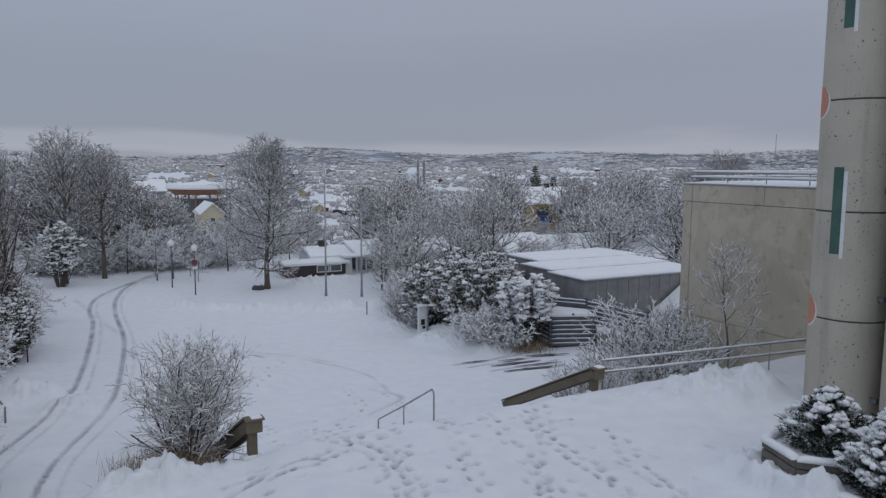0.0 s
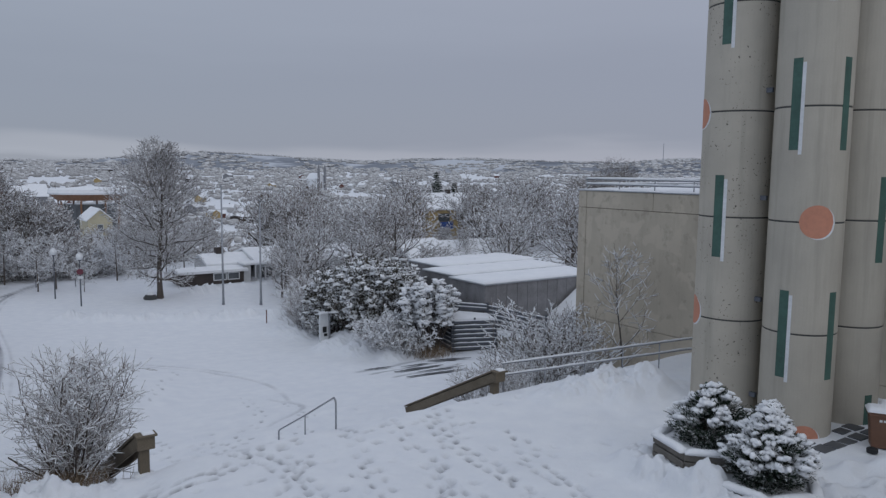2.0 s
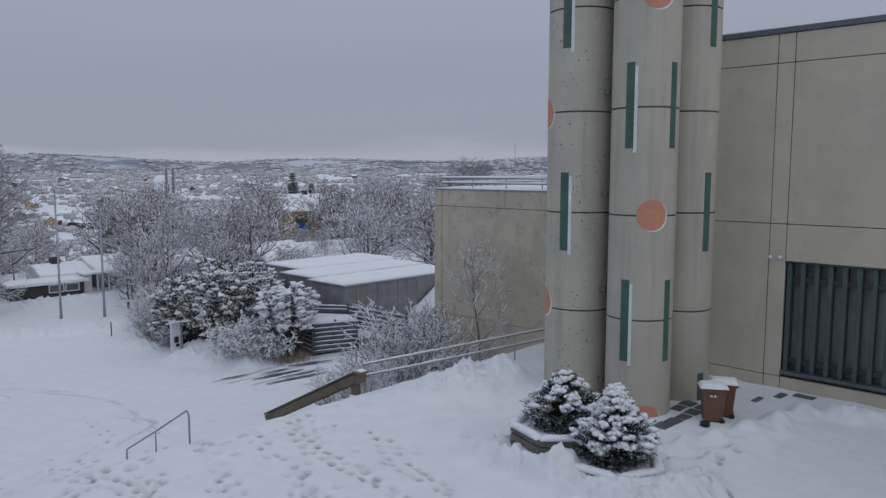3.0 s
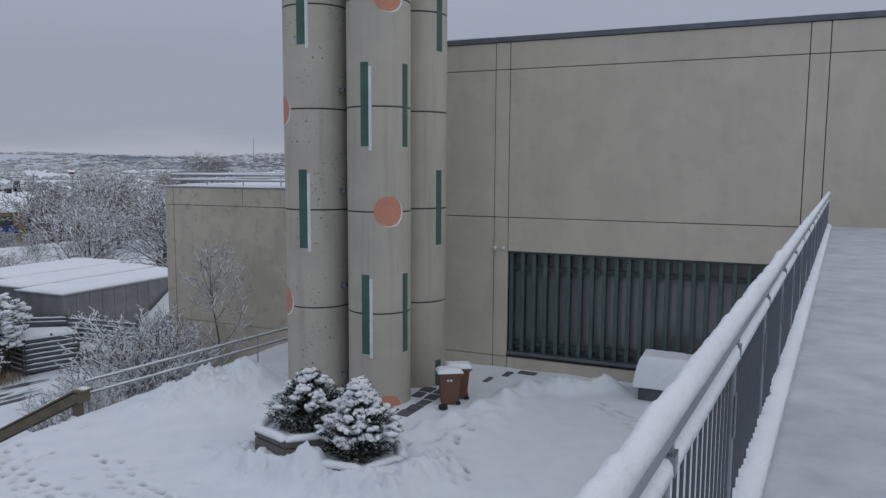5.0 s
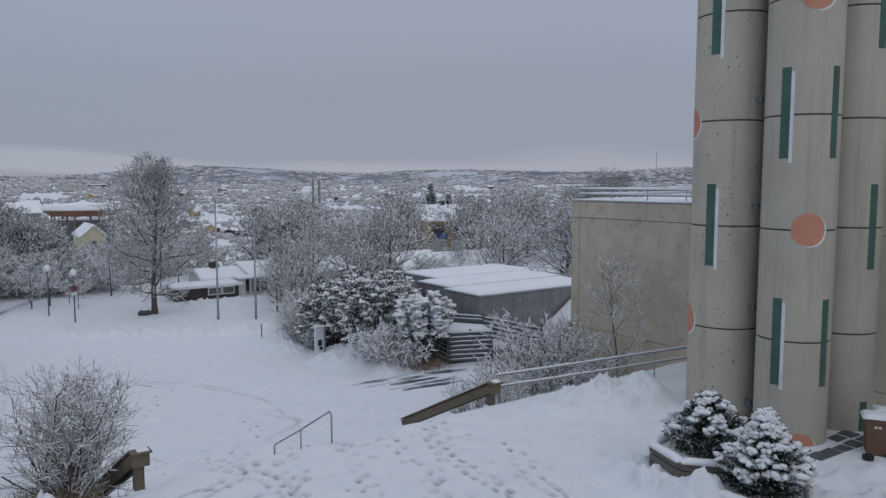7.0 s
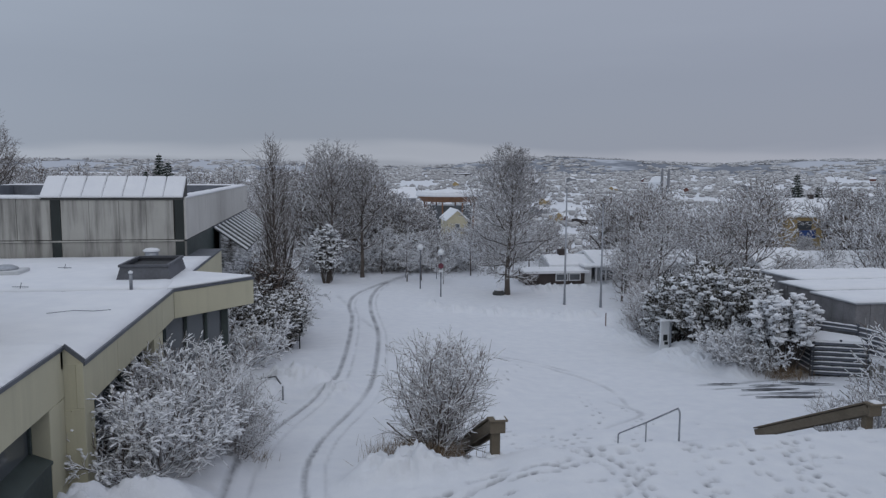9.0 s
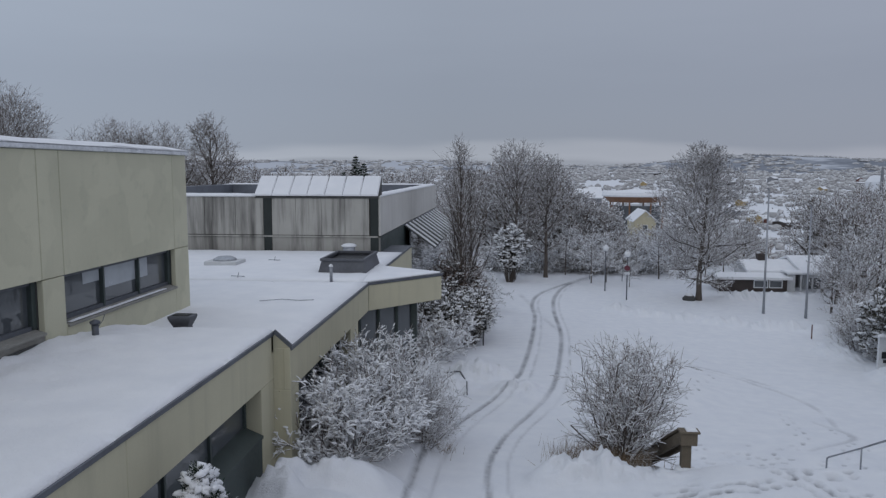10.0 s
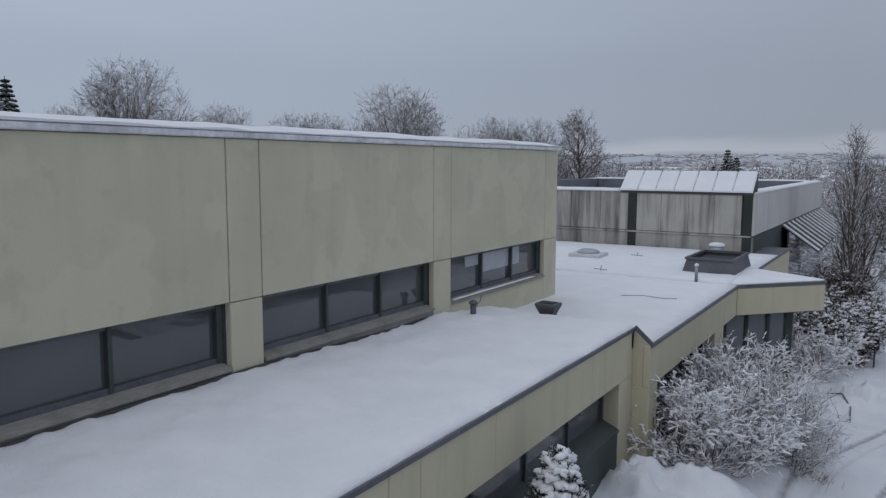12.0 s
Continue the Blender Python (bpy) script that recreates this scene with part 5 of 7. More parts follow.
def steel_handrail():
    r = thing("steel_handrail", (9.24, 20, -1), "galvanised tube handrail standing in the snowed steps", "handrail")
    a, b = Vector((9.26, 18.2, 0.86)), Vector((9.21, 22.08, -1.2))
    part("tube", Shape().tube([(9.26, 18.14, ground_height(9.26, 18.14) - 0.2), (9.26, 18.14, 0.74), (9.26, 18.17, 0.83), a + Vector((0, 0.05, 0.02)), a.lerp(b, 0.5), b - Vector((0, 0.05, -0.02)), (9.21, 22.12, -1.26), (9.21, 22.13, -1.36), (9.21, 22.13, ground_height(9.21, 22.13) - 0.2)], 0.026, 10), M_STEEL, r, smooth=True)
    m = a.lerp(b, 0.5)
    part("post", Shape().tube([m, (m.x, m.y, ground_height(m.x, m.y) - 0.2)], 0.022, 8), M_STEEL, r, smooth=True)
    part("rail_snow", Shape().ridge([a.lerp(b, 0.02) + Vector((0, 0, 0.015)), b + Vector((0, -0.05, 0.02))], 0.045, 0.03, 5, 0.5), M_SNOW, r, "line of snow", True)


steel_handrail()


def pipe_rail():
    r = thing("pipe_railing", (20, 19.2, -0.5), "two-bar pipe railing with snow at the top of the bank", "railing")
    at = lambda t, drop=0.0: Vector((15.98, 18.95, 0.72)).lerp(Vector((23.9, 16.9, 1.05)), t) - Vector((0, 0, drop))
    for drop, name in ((0.0, "top_rail"), (0.4, "middle_rail")):
        pts = [at(t, drop) for t in (0, 0.33, 0.66, 1)]
        part(name, Shape().tube(pts, 0.03, 8), M_STEEL, r, smooth=True)
        part("rail_snow", Shape().ridge([p + Vector((0, 0, 0.02)) for p in pts], 0.06, 0.05, 5, 0.4, drop), M_SNOW, r, "snow along the pipe", True)
    for k in range(6):
        p = at(0.01 + 0.196 * k)
        part("post", Shape().tube([(p.x, p.y, ground_height(p.x, p.y) - 0.3), p], 0.025, 8), M_STEEL, r, smooth=True)


pipe_rail()


# ---- lower yard: huts, slatted fences, poles ----
def hut(x0, x1, y0, y1, zr):
    h = thing("grey_container_hut", (x0, y0, -5), "grey sheet-metal hut with a snowed flat roof", "hut", "container huts")
    part("body", Shape().box(x0 + 0.06, x1, y0 + 0.06, y1 - 0.06, -5, zr - 0.1), M_PANEL, h)
    n = 12
    for k in range(n):
        x = x0 + 0.04 + (x1 - x0) * k / n
        part("sheet", Shape().box(x, x + (x1 - x0) / n - 0.02, y0, y0 + 0.06, -4.9, zr - 0.12), M_PANEL, h, bevel=0.012)
    for k in range(4):
        y = y0 + 0.04 + (y1 - y0 - 0.04) * k / 4
        part("sheet", Shape().box(x0, x0 + 0.06, y, y + (y1 - y0) / 4 - 0.025, -4.9, zr - 0.12), M_PANEL, h, bevel=0.012)
    part("roof_edge", Shape().box(x0 - 0.12, x1 + 0.1, y0 - 0.12, y1 + 0.02, zr - 0.13, zr - 0.02), M_CAP, h, "pale metal gutter edge", bevel=0.02)
    part("roof_snow", Shape().quilt(x0 - 0.1, x1 + 0.1, y0 - 0.1, y1, zr - 0.02, 0.14, 0.5, 0.03, y0, 0.2), M_SNOW, h, "snow on the roof", True)
    return h


hut(31.0, 42.5, 38.7, 42.8, -0.35)
hut(31.5, 42.7, 43.0, 47.0, -0.3)
hut(33.4, 43.5, 47.2, 52.0, -0.25)
single("snowed_slope", Shape().prism([(32.6, 36.3), (40, 31), (44, 31), (44, 38.5), (36, 38.5)], -6, [-5.2, -1.2, 1.6, 1.6, -3.6]), M_SNOW, (38, 35, -5), "steep snowed bank against the hut", "snow bank")


def slat_fence(a, b, z0, z1, n, label):
    f = thing("slatted_fence", (a[0], a[1], z0), label, "fence", "slatted fences")
    for k in range(n):
        z = z0 + (z1 - z0) * (k + 0.5) / n
        part("slat", Shape().beam((*a, z), (*b, z), 0.06, 0.17), M_DARKSTEEL, f, bevel=0.01)
        part("slat_snow", Shape().ridge([(*a, z + 0.08), (*b, z + 0.08)], 0.09, 0.075, 5, 0.35, k, 0.2), M_SNOW, f, "snow on the slat", True)
    for t in (0.0, 0.5, 1.0):
        x, y = a[0] + (b[0] - a[0]) * t, a[1] + (b[1] - a[1]) * t
        part("post", Shape().box(x - 0.05, x + 0.05, y + 0.05, y + 0.15, z0 - 0.6, z1 + 0.12), M_DARKSTEEL, f)
    return f


slat_fence((28.1, 38.4), (28.75, 41.6), -4.55, -2.5, 7, "dark slatted screen with snow on every slat")
slat_fence((28.16, 38.34), (30.85, 37.2), -4.55, -2.5, 7, "dark slatted screen with snow on every slat")
slat_fence((31.1, 38.4), (31.6, 33.2), -3.2, -1.75, 5, "dark slatted guard with snow on every slat along the ramp")
slat_fence((28.75, 41.7), (31.1, 38.5), -2.2, -1.75, 2, "two-bar slatted guard with snow behind the screen")
shed = thing("bicycle_shed", (29.4, 39.2, -5), "dark bin store behind the slatted screen with a snowed lid", "shed")
part("body", Shape().prism([(28.3, 38.55), (30.75, 37.5), (31.0, 38.4), (29.0, 41.4)], -5.2, -2.6), M_DARK, shed)
part("lid_snow", Shape().prism([(28.15, 38.45), (30.8, 37.35), (31.05, 38.4), (28.9, 41.5)], -2.6, [-2.42, -2.42, -2.3, -2.3]), M_SNOW, shed, "snow on the lid", bevel=0.05)
ramp = thing("retaining_wall", (31.2, 34.5, -5), "weathered concrete wall under a ledge of snow", "retaining wall", kind="structure")
part("wall", Shape().prism([(31.0, 37.3), (31.5, 32.5), (31.9, 32.5), (31.5, 38.3), (31.1, 38.3)], -6, -3.55), M_STAINED, ramp, bevel=0.02)
part("ledge_snow", Shape().prism([(30.85, 37.3), (31.35, 32.5), (31.95, 32.5), (31.55, 38.35), (31.0, 38.35)], -3.55, -3.3), M_SNOW, ramp, "snow on the wall", bevel=0.06)


def info_box():
    b = thing("information_sign", (23.0, 47.0, -5.5), "white sign board with a dark symbol by the shrubs", "sign board")
    z = ground_height(23.0, 47.2) - 0.35
    part("body", Shape().box(22.72, 23.4, 47.0, 47.2, z - 0.3, z + 2.35), M_WHITEPAINT, b, bevel=0.03)
    part("side", Shape().box(23.41, 23.52, 46.95, 47.25, z - 0.3, z + 2.25), M_STEEL, b, bevel=0.02)
    part("dark_panel", Shape().box(22.92, 23.22, 46.965, 46.99, z + 1.0, z + 1.42), M_BLACK, b, "black symbol")
    part("small_panel", Shape().box(23.02, 23.28, 46.965, 46.99, z + 0.72, z + 0.92), M_BLACK, b, "black symbol")
    part("snow_cap", Shape().quilt(22.68, 23.56, 46.9, 47.3, z + 2.35, 0.10, 0.1, 0.02, 1, 0.12), M_SNOW, b, smooth=True)


info_box()


def pole(x, y, top, label):
    p = thing("light_mast", (x, y, ground_height(x, y)), label, "mast", "light masts")
    z = ground_height(x, y)
    part("mast", Shape().tube([(x, y, z - 0.3), (x, y, z + 1.2), (x, y, top)], 0.14, 10, 0.06), M_STEEL, p, smooth=True)
    part("head", Shape().beam((x, y, top), (x - 0.25, y - 0.3, top + 0.12), 0.12, 0.08), M_STEEL, p)


pole(22.86, 67.95, 5.6, "tall slender grey mast at the edge of the yard")
pole(25.84, 66.1, 4.2, "slender grey mast at the edge of the yard")


def globe_lamp(x, y, h, sign=False):
    z = ground_height(x, y)
    l = thing("globe_street_lamp", (x, y, z), "park lamp, white globe on a dark post" + (" with round red sign" if sign else ""), "street lamp", "globe lamps")
    part("post", Shape().tube([(x, y, z - 0.3), (x, y, z + h - 0.5)], 0.07, 10, 0.05), M_DARKSTEEL, l, smooth=True)
    part("collar", Shape().lathe(x, y, ((0.09, z + h - 0.58), (0.14, z + h - 0.48), (0.12, z + h - 0.42)), 12), M_DARKSTEEL, l)
    rings = [(max(0.01, 0.33 * math.sin(math.pi * k / 8)), z + h - 0.15 - 0.33 * math.cos(math.pi * k / 8)) for k in range(9)]
    part("globe", Shape().lathe(x, y, rings, 18), M_GLOBE, l, "white glass globe", True)
    part("globe_snow", Shape().lathe(x, y, ((0.2, z + h + 0.11), (0.14, z + h + 0.2), (0.02, z + h + 0.23)), 12), M_SNOW, l, smooth=True)
    if sign:
        s = part("sign_disc", Shape().tube([(x - 0.02, y - 0.1, z + h - 1.55), (x - 0.03, y - 0.13, z + h - 1.55)], 0.28, 20), M_RED, l, "round red no-stopping sign")
        part("sign_plate", Shape().box(x - 0.25, x + 0.25, y - 0.13, y - 0.1, z + h - 2.2, z + h - 1.95), M_WHITEPAINT, s, "white plate under the sign")


globe_lamp(10.19, 79.2, 4.75)
globe_lamp(11.64, 74.0, 4.75, True)
for x, y, h in ((22.98, 57.6, 1.1), (9.6, 88.4, 1.6), (13.2, 87.0, 2.0)):
    z = ground_height(x, y)
    single("snow_marker", Shape().tube([(x, y, z - 0.2), (x, y, z + h)], 0.045, 8), M_HOUSERED if h < 1.5 else M_DARKSTEEL, (x, y, z), "thin marker stake standing in the snow", "stake", "marker stakes")
zb = ground_height(-1.75, 44.5)
bx = thing("litter_post", (-1.75, 44.5, zb), "black litter box on a post by the hedge", "litter bin")
part("post", Shape().tube([(-1.75, 44.5, ground_height(-1.75, 44.5) - 0.2), (-1.75, 44.5, ground_height(-1.75, 44.5) + 1.0)], 0.04, 8), M_BLACK, bx)
part("box", Shape().box(-1.97, -1.55, 44.3, 44.7, ground_height(-1.75, 44.5) + 1.0, ground_height(-1.75, 44.5) + 1.7), M_BLACK, bx, bevel=0.04)
st = thing("boulder", (18.0, 74.8, ground_height(18, 74.8)), "dark boulder with snow at the foot of the tree", "boulder")
part("stone", Shape().lathe(17.9, 74.6, [(0.62, ground_height(18, 74.8) - 0.1), (0.66, ground_height(18, 74.8) + 0.2), (0.4, ground_height(18, 74.8) + 0.5), (0.05, ground_height(18, 74.8) + 0.6)], 9), M_DARK, st)
part("snow_cap", Shape().lathe(17.9, 74.6, [(0.42, ground_height(18, 74.8) + 0.48), (0.3, ground_height(18, 74.8) + 0.66), (0.03, ground_height(18, 74.8) + 0.72)], 9), M_SNOW, st, smooth=True)


# ---- houses ----
def house(x0, x1, y0, y1, z0, z1, ridge, wall, label, along_x=True, windows=(), chimney=False, eave=0.4, group=""):
    """A gabled house. windows: (x0, x1, z0, z1) on its near side, y0."""
    h = thing("house", ((x0 + x1) / 2, (y0 + y1) / 2, z0), label, "house", group)
    if along_x:
        ym = (y0 + y1) / 2
        s = Shape().add([(x, y, z) for x in (x0, x1) for y, z in ((y0, z0), (y1, z0), (y1, z1), (ym, ridge - 0.1), (y0, z1))],
                        [(0, 1, 2, 3, 4), (9, 8, 7, 6, 5), (0, 5, 6, 1), (1, 6, 7, 2), (2, 7, 8, 3), (3, 8, 9, 4), (4, 9, 5, 0)])
        part("wall", s, wall, h)
        for ya in (y0 - eave, y1 + eave):
            za = z1 - (ridge - z1) * eave / (ym - y0)
            r = Shape().add([(x, y, z) for x in (x0 - eave, x1 + eave) for y, z in ((ya, za), (ym, ridge), (ym, ridge + 0.28), (ya, za + 0.28))], [(0, 1, 2, 3), (7, 6, 5, 4), (0, 4, 5, 1), (1, 5, 6, 2), (2, 6, 7, 3), (3, 7, 4, 0)])
            part("roof", r, M_SNOW, h, "snow-covered roof")
    else:
        xm = (x0 + x1) / 2
        s = Shape().add([(x, y, z) for y in (y0, y1) for x, z in ((x0, z0), (x1, z0), (x1, z1), (xm, ridge - 0.1), (x0, z1))],
                        [(0, 1, 2, 3, 4), (9, 8, 7, 6, 5), (0, 5, 6, 1), (1, 6, 7, 2), (2, 7, 8, 3), (3, 8, 9, 4), (4, 9, 5, 0)])
        part("wall", s, wall, h)
        for xa in (x0 - eave, x1 + eave):
            za = z1 - (ridge - z1) * eave / (xm - x0)
            r = Shape().add([(x, y, z) for y in (y0 - eave, y1 + eave) for x, z in ((xa, za), (xm, ridge), (xm, ridge + 0.28), (xa, za + 0.28))], [(0, 1, 2, 3), (7, 6, 5, 4), (0, 4, 5, 1), (1, 5, 6, 2), (2, 6, 7, 3), (3, 7, 4, 0)])
            part("roof", r, M_SNOW, h, "snow-covered roof")
    for a, b, c, d in windows:
        w = part("window", Shape().box(a, b, y0 - 0.04, y0 + 0.05, c, d), M_GLASS, h)
        part("window_frame", Shape().box(a - 0.1, b + 0.1, y0 - 0.07, y0 - 0.01, d, d + 0.1).box(a - 0.1, b + 0.1, y0 - 0.07, y0 - 0.01, c - 0.1, c).box(a - 0.1, a, y0 - 0.07, y0 - 0.01, c, d).box(b, b + 0.1, y0 - 0.07, y0 - 0.01, c, d), M_WHITEPAINT, w)
    if chimney:
        xc, yc = (x0 + x1) / 2 - 0.3, (y0 + y1) / 2
        part("chimney", Shape().box(xc - 0.45, xc + 0.45, yc - 0.4, yc + 0.4, ridge - 0.6, ridge + 0.9), M_HOUSEBROWN, h, "dark chimney")
    return h


house(22.6, 29.6, 80.8, 84.0, -6.2, -4.3, -4.18, M_HOUSEBROWN, "low dark house with a snowed roof and pale window band", True, ((26.2, 27.5, -5.15, -4.5), (27.8, 29.0, -5.15, -4.5)))
house(26.8, 31.6, 84.4, 90, -6.2, -3.95, -3.15, M_HOUSEWHITE, "small white house with a snowed roof and dark chimney", True, ((30.0, 30.8, -5.6, -4.6),), True)
porch = thing("porch", (30.4, 81.4, -6), "white porch with slim posts beside the low dark house", "porch")
part("front", Shape().box(29.65, 30.5, 81.0, 81.2, -6.2, -3.75), M_HOUSEWHITE, porch, bevel=0.02)
part("roof", Shape().box(29.6, 34.0, 80.7, 83.0, -3.75, -3.5), M_SNOW, porch, "snow on the porch roof", bevel=0.06)
for k in range(3):
    part("post", Shape().box(31.0 + 1.2 * k, 31.16 + 1.2 * k, 81.0, 81.16, -6.2, -3.75), M_HOUSEWHITE, porch, "white post", bevel=0.01)
house(32.2, 60, 83, 92, -6.6, -3.9, -2.7, M_HOUSEWHITE, "long white house with a snowed roof and dark windows", True, tuple((32.5 + 2.6 * k, 33.9 + 2.6 * k, -5.6, -4.4) for k in range(10)))
house(46, 62, 70, 78, -7, -3.4, -1.6, M_HOUSEWHITE, "long white house with a snowed roof behind shrubs", True, tuple((47 + 2.4 * k, 48.2 + 2.4 * k, -5.6, -4.4) for k in range(6)))
house(82.3, 99, 121, 131, -14, -0.5, 2.3, M_HOUSEYELLOW, "yellow house with a blue balcony and a snowed roof", True, ((89.5, 90.8, -2.9, -1.6), (92.5, 94, -2.9, -1.6), (89.5, 90.8, -6.2, -4.9), (92.5, 94, -6.2, -4.9)), True)
bal = thing("blue_balcony", (85.9, 120.4, -3), "blue balcony front on the yellow house", "balcony")
part("front", Shape().box(84.3, 87.5, 119.9, 120.0, -4.4, -3.0), M_BLUE, bal)
part("slab", Shape().box(84.2, 87.6, 119.9, 121, -4.6, -4.4), M_HOUSEWHITE, bal)
part("dark_opening", Shape().box(84.5, 87.3, 120.88, 120.96, -3.0, -1.4), M_GLASS, bal)
part("lower_opening", Shape().box(84.5, 87.3, 120.88, 120.96, -6.4, -4.75), M_GLASS, bal)


def round_hall():
    h = thing("wooden_round_hall", (35, 205, -8), "wooden hall with a wide snowed roof and orange-brown walls", "hall")
    n = 20
    ring = lambda r, z: [(35 + r * 1.0 * math.cos(2 * math.pi * k / n), 205 + r * 0.8 * math.sin(2 * math.pi * k / n), z) for k in range(n)]
    def stack(rows):
        v = [p for r, z in rows for p in ring(r, z)]
        f = [(i * n + k, i * n + (k + 1) % n, (i + 1) * n + (k + 1) % n, (i + 1) * n + k) for i in range(len(rows) - 1) for k in range(n)]
        return Shape().add(v, f + [tuple(range(n))[::-1], tuple(range((len(rows) - 1) * n, len(rows) * n))])
    part("wall", stack(((6.2, -9), (6.6, -2.2))), M_GLASS, h, "dark glazed wall")
    part("soffit", stack(((7.4, -1.3), (9.0, 0.2))), M_HOUSEORANGE, h, "orange-brown boarded eaves")
    part("roof", stack(((9.3, 0.2), (9.5, 0.6), (9.1, 1.4), (0.5, 2.2))), M_SNOW, h, "wide snowed roof")
    for k in range(8):
        a = 2 * math.pi * (k + 0.5) / 8
        part("column", Shape().tube([(35 + 6.9 * math.cos(a), 205 + 5.6 * math.sin(a), -9), (35 + 7.3 * math.cos(a), 205 + 6.0 * math.sin(a), -1.4)], 0.22, 6), M_HOUSEORANGE, h)


round_hall()
house(29.6, 34.6, 176, 186, -10.5, -4.5, -2.3, M_HOUSECREAM, "small cream gabled house with a snowed roof", False, ((31.6, 32.6, -7.2, -5.6),))
house(20, 30, 240, 250, -16, -1.5, 1.6, M_HOUSEGREY, "grey house with a snowed roof among trees", True)


def church():
    c = thing("church", (486, 1000, -26), "far church with two pointed grey towers", "church")
    for x in (481.5, 491.5):
        t = part("tower", Shape().box(x - 1.3, x + 1.3, 997, 1000, -28, 6), M_HOUSEGREY, c, "grey stone tower")
        part("spire", Shape().add([(x - 1.5, 996.8, 6), (x + 1.5, 996.8, 6), (x + 1.5, 1000.2, 6), (x - 1.5, 1000.2, 6), (x, 998.5, 14)], [(0, 1, 4), (1, 2, 4), (2, 3, 4), (3, 0, 4), (3, 2, 1, 0)]), M_HOUSEGREY, t, "slate spire")
    part("nave", Shape().add([(x, y, z) for y in (1003, 1040) for x, z in ((480, -28), (493, -28), (493, -8), (486.5, 0), (480, -8))], [(0, 1, 2, 3, 4), (9, 8, 7, 6, 5), (0, 5, 6, 1), (1, 6, 7, 2), (2, 7, 8, 3), (3, 8, 9, 4), (4, 9, 5, 0)]), M_SNOW, c, "snowed nave roof")


church()
mast = thing("radio_mast", (253.8, 200, -10), "thin grey mast standing far behind the terrace", "mast")
part("shaft", Shape().tube([(253.8, 200, -16), (253.8, 200, 4), (253.8, 200, 19.4)], 0.2, 6, 0.1), M_STEEL, mast)


def parked_car(x, y, turn):
    c = thing("parked_car", (0, 0, 0), "dark car under snow parked beyond the lawn", "car")
    side = [(-2.1, 0.3), (2.1, 0.3), (2.15, 0.75), (1.1, 0.9), (0.6, 1.35), (-1.3, 1.38), (-1.9, 0.95), (-2.15, 0.85)]
    n = len(side)
    part("body", Shape().add([(a, b, z) for b in (-0.85, 0.85) for a, z in side], [tuple(range(n)), tuple(range(2 * n - 1, n - 1, -1))] + [(i, n + i, n + (i + 1) % n, (i + 1) % n) for i in range(n)]), M_BLACK, c, bevel=0.06)
    part("roof_snow", Shape().quilt(-1.3, 0.6, -0.8, 0.8, 1.38, 0.12, 0.2, 0.02, 3, 0.2), M_SNOW, c, "snow on the roof", True)
    part("bonnet_snow", Shape().quilt(1.1, 2.1, -0.8, 0.8, 0.86, 0.08, 0.2, 0.02, 3, 0.2), M_SNOW, c, "snow on the bonnet", True)
    for a in (-1.3, 1.3):
        for b in (-0.86, 0.72):
            part("wheel", Shape().tube([(a, b, 0.32), (a, b + 0.14, 0.32)], 0.32, 14), M_DARK, c, "black wheel")
    for b in (-0.87, 0.85):
        part("side_window", Shape().add([(a, b + o, z) for o in (0, 0.02) for a, z in ((-1.5, 0.98), (0.8, 0.95), (0.5, 1.28), (-1.2, 1.3))], [(0, 1, 2, 3), (7, 6, 5, 4), (0, 4, 5, 1), (1, 5, 6, 2), (2, 6, 7, 3), (3, 7, 4, 0)]), M_GLASS, c)
    c.matrix_basis = pose(x, y, ground_height(x, y) - 0.05, 0, 0, turn)


parked_car(18.6, 98.6, 25)


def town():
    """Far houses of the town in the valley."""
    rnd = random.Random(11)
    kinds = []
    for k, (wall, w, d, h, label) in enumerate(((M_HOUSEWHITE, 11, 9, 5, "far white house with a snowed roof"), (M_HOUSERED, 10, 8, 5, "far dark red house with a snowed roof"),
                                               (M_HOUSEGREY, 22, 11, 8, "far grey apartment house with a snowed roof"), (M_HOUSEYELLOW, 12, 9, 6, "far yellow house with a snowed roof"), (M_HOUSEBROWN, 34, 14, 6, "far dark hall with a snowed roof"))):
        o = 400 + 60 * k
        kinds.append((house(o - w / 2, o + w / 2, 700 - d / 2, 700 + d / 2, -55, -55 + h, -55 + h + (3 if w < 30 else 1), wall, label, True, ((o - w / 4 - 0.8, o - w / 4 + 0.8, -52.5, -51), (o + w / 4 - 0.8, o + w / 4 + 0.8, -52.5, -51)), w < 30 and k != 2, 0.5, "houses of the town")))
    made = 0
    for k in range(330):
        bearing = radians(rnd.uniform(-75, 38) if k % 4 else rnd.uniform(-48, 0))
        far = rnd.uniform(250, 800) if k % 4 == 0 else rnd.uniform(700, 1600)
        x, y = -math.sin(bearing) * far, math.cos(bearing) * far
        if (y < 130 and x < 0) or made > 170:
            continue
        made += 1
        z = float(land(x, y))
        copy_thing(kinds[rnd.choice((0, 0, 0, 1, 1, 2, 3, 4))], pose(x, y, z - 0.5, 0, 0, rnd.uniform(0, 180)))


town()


CREST = ([-150, -60, -5, 4, 8, 11, 16, 20, 24, 29, 33, 37, 47, 53, 75, 150], [30, 26, 32, 19, 20, 29, 48, 45, 37, 28, 36, 38, 32, 42, 36, 30])


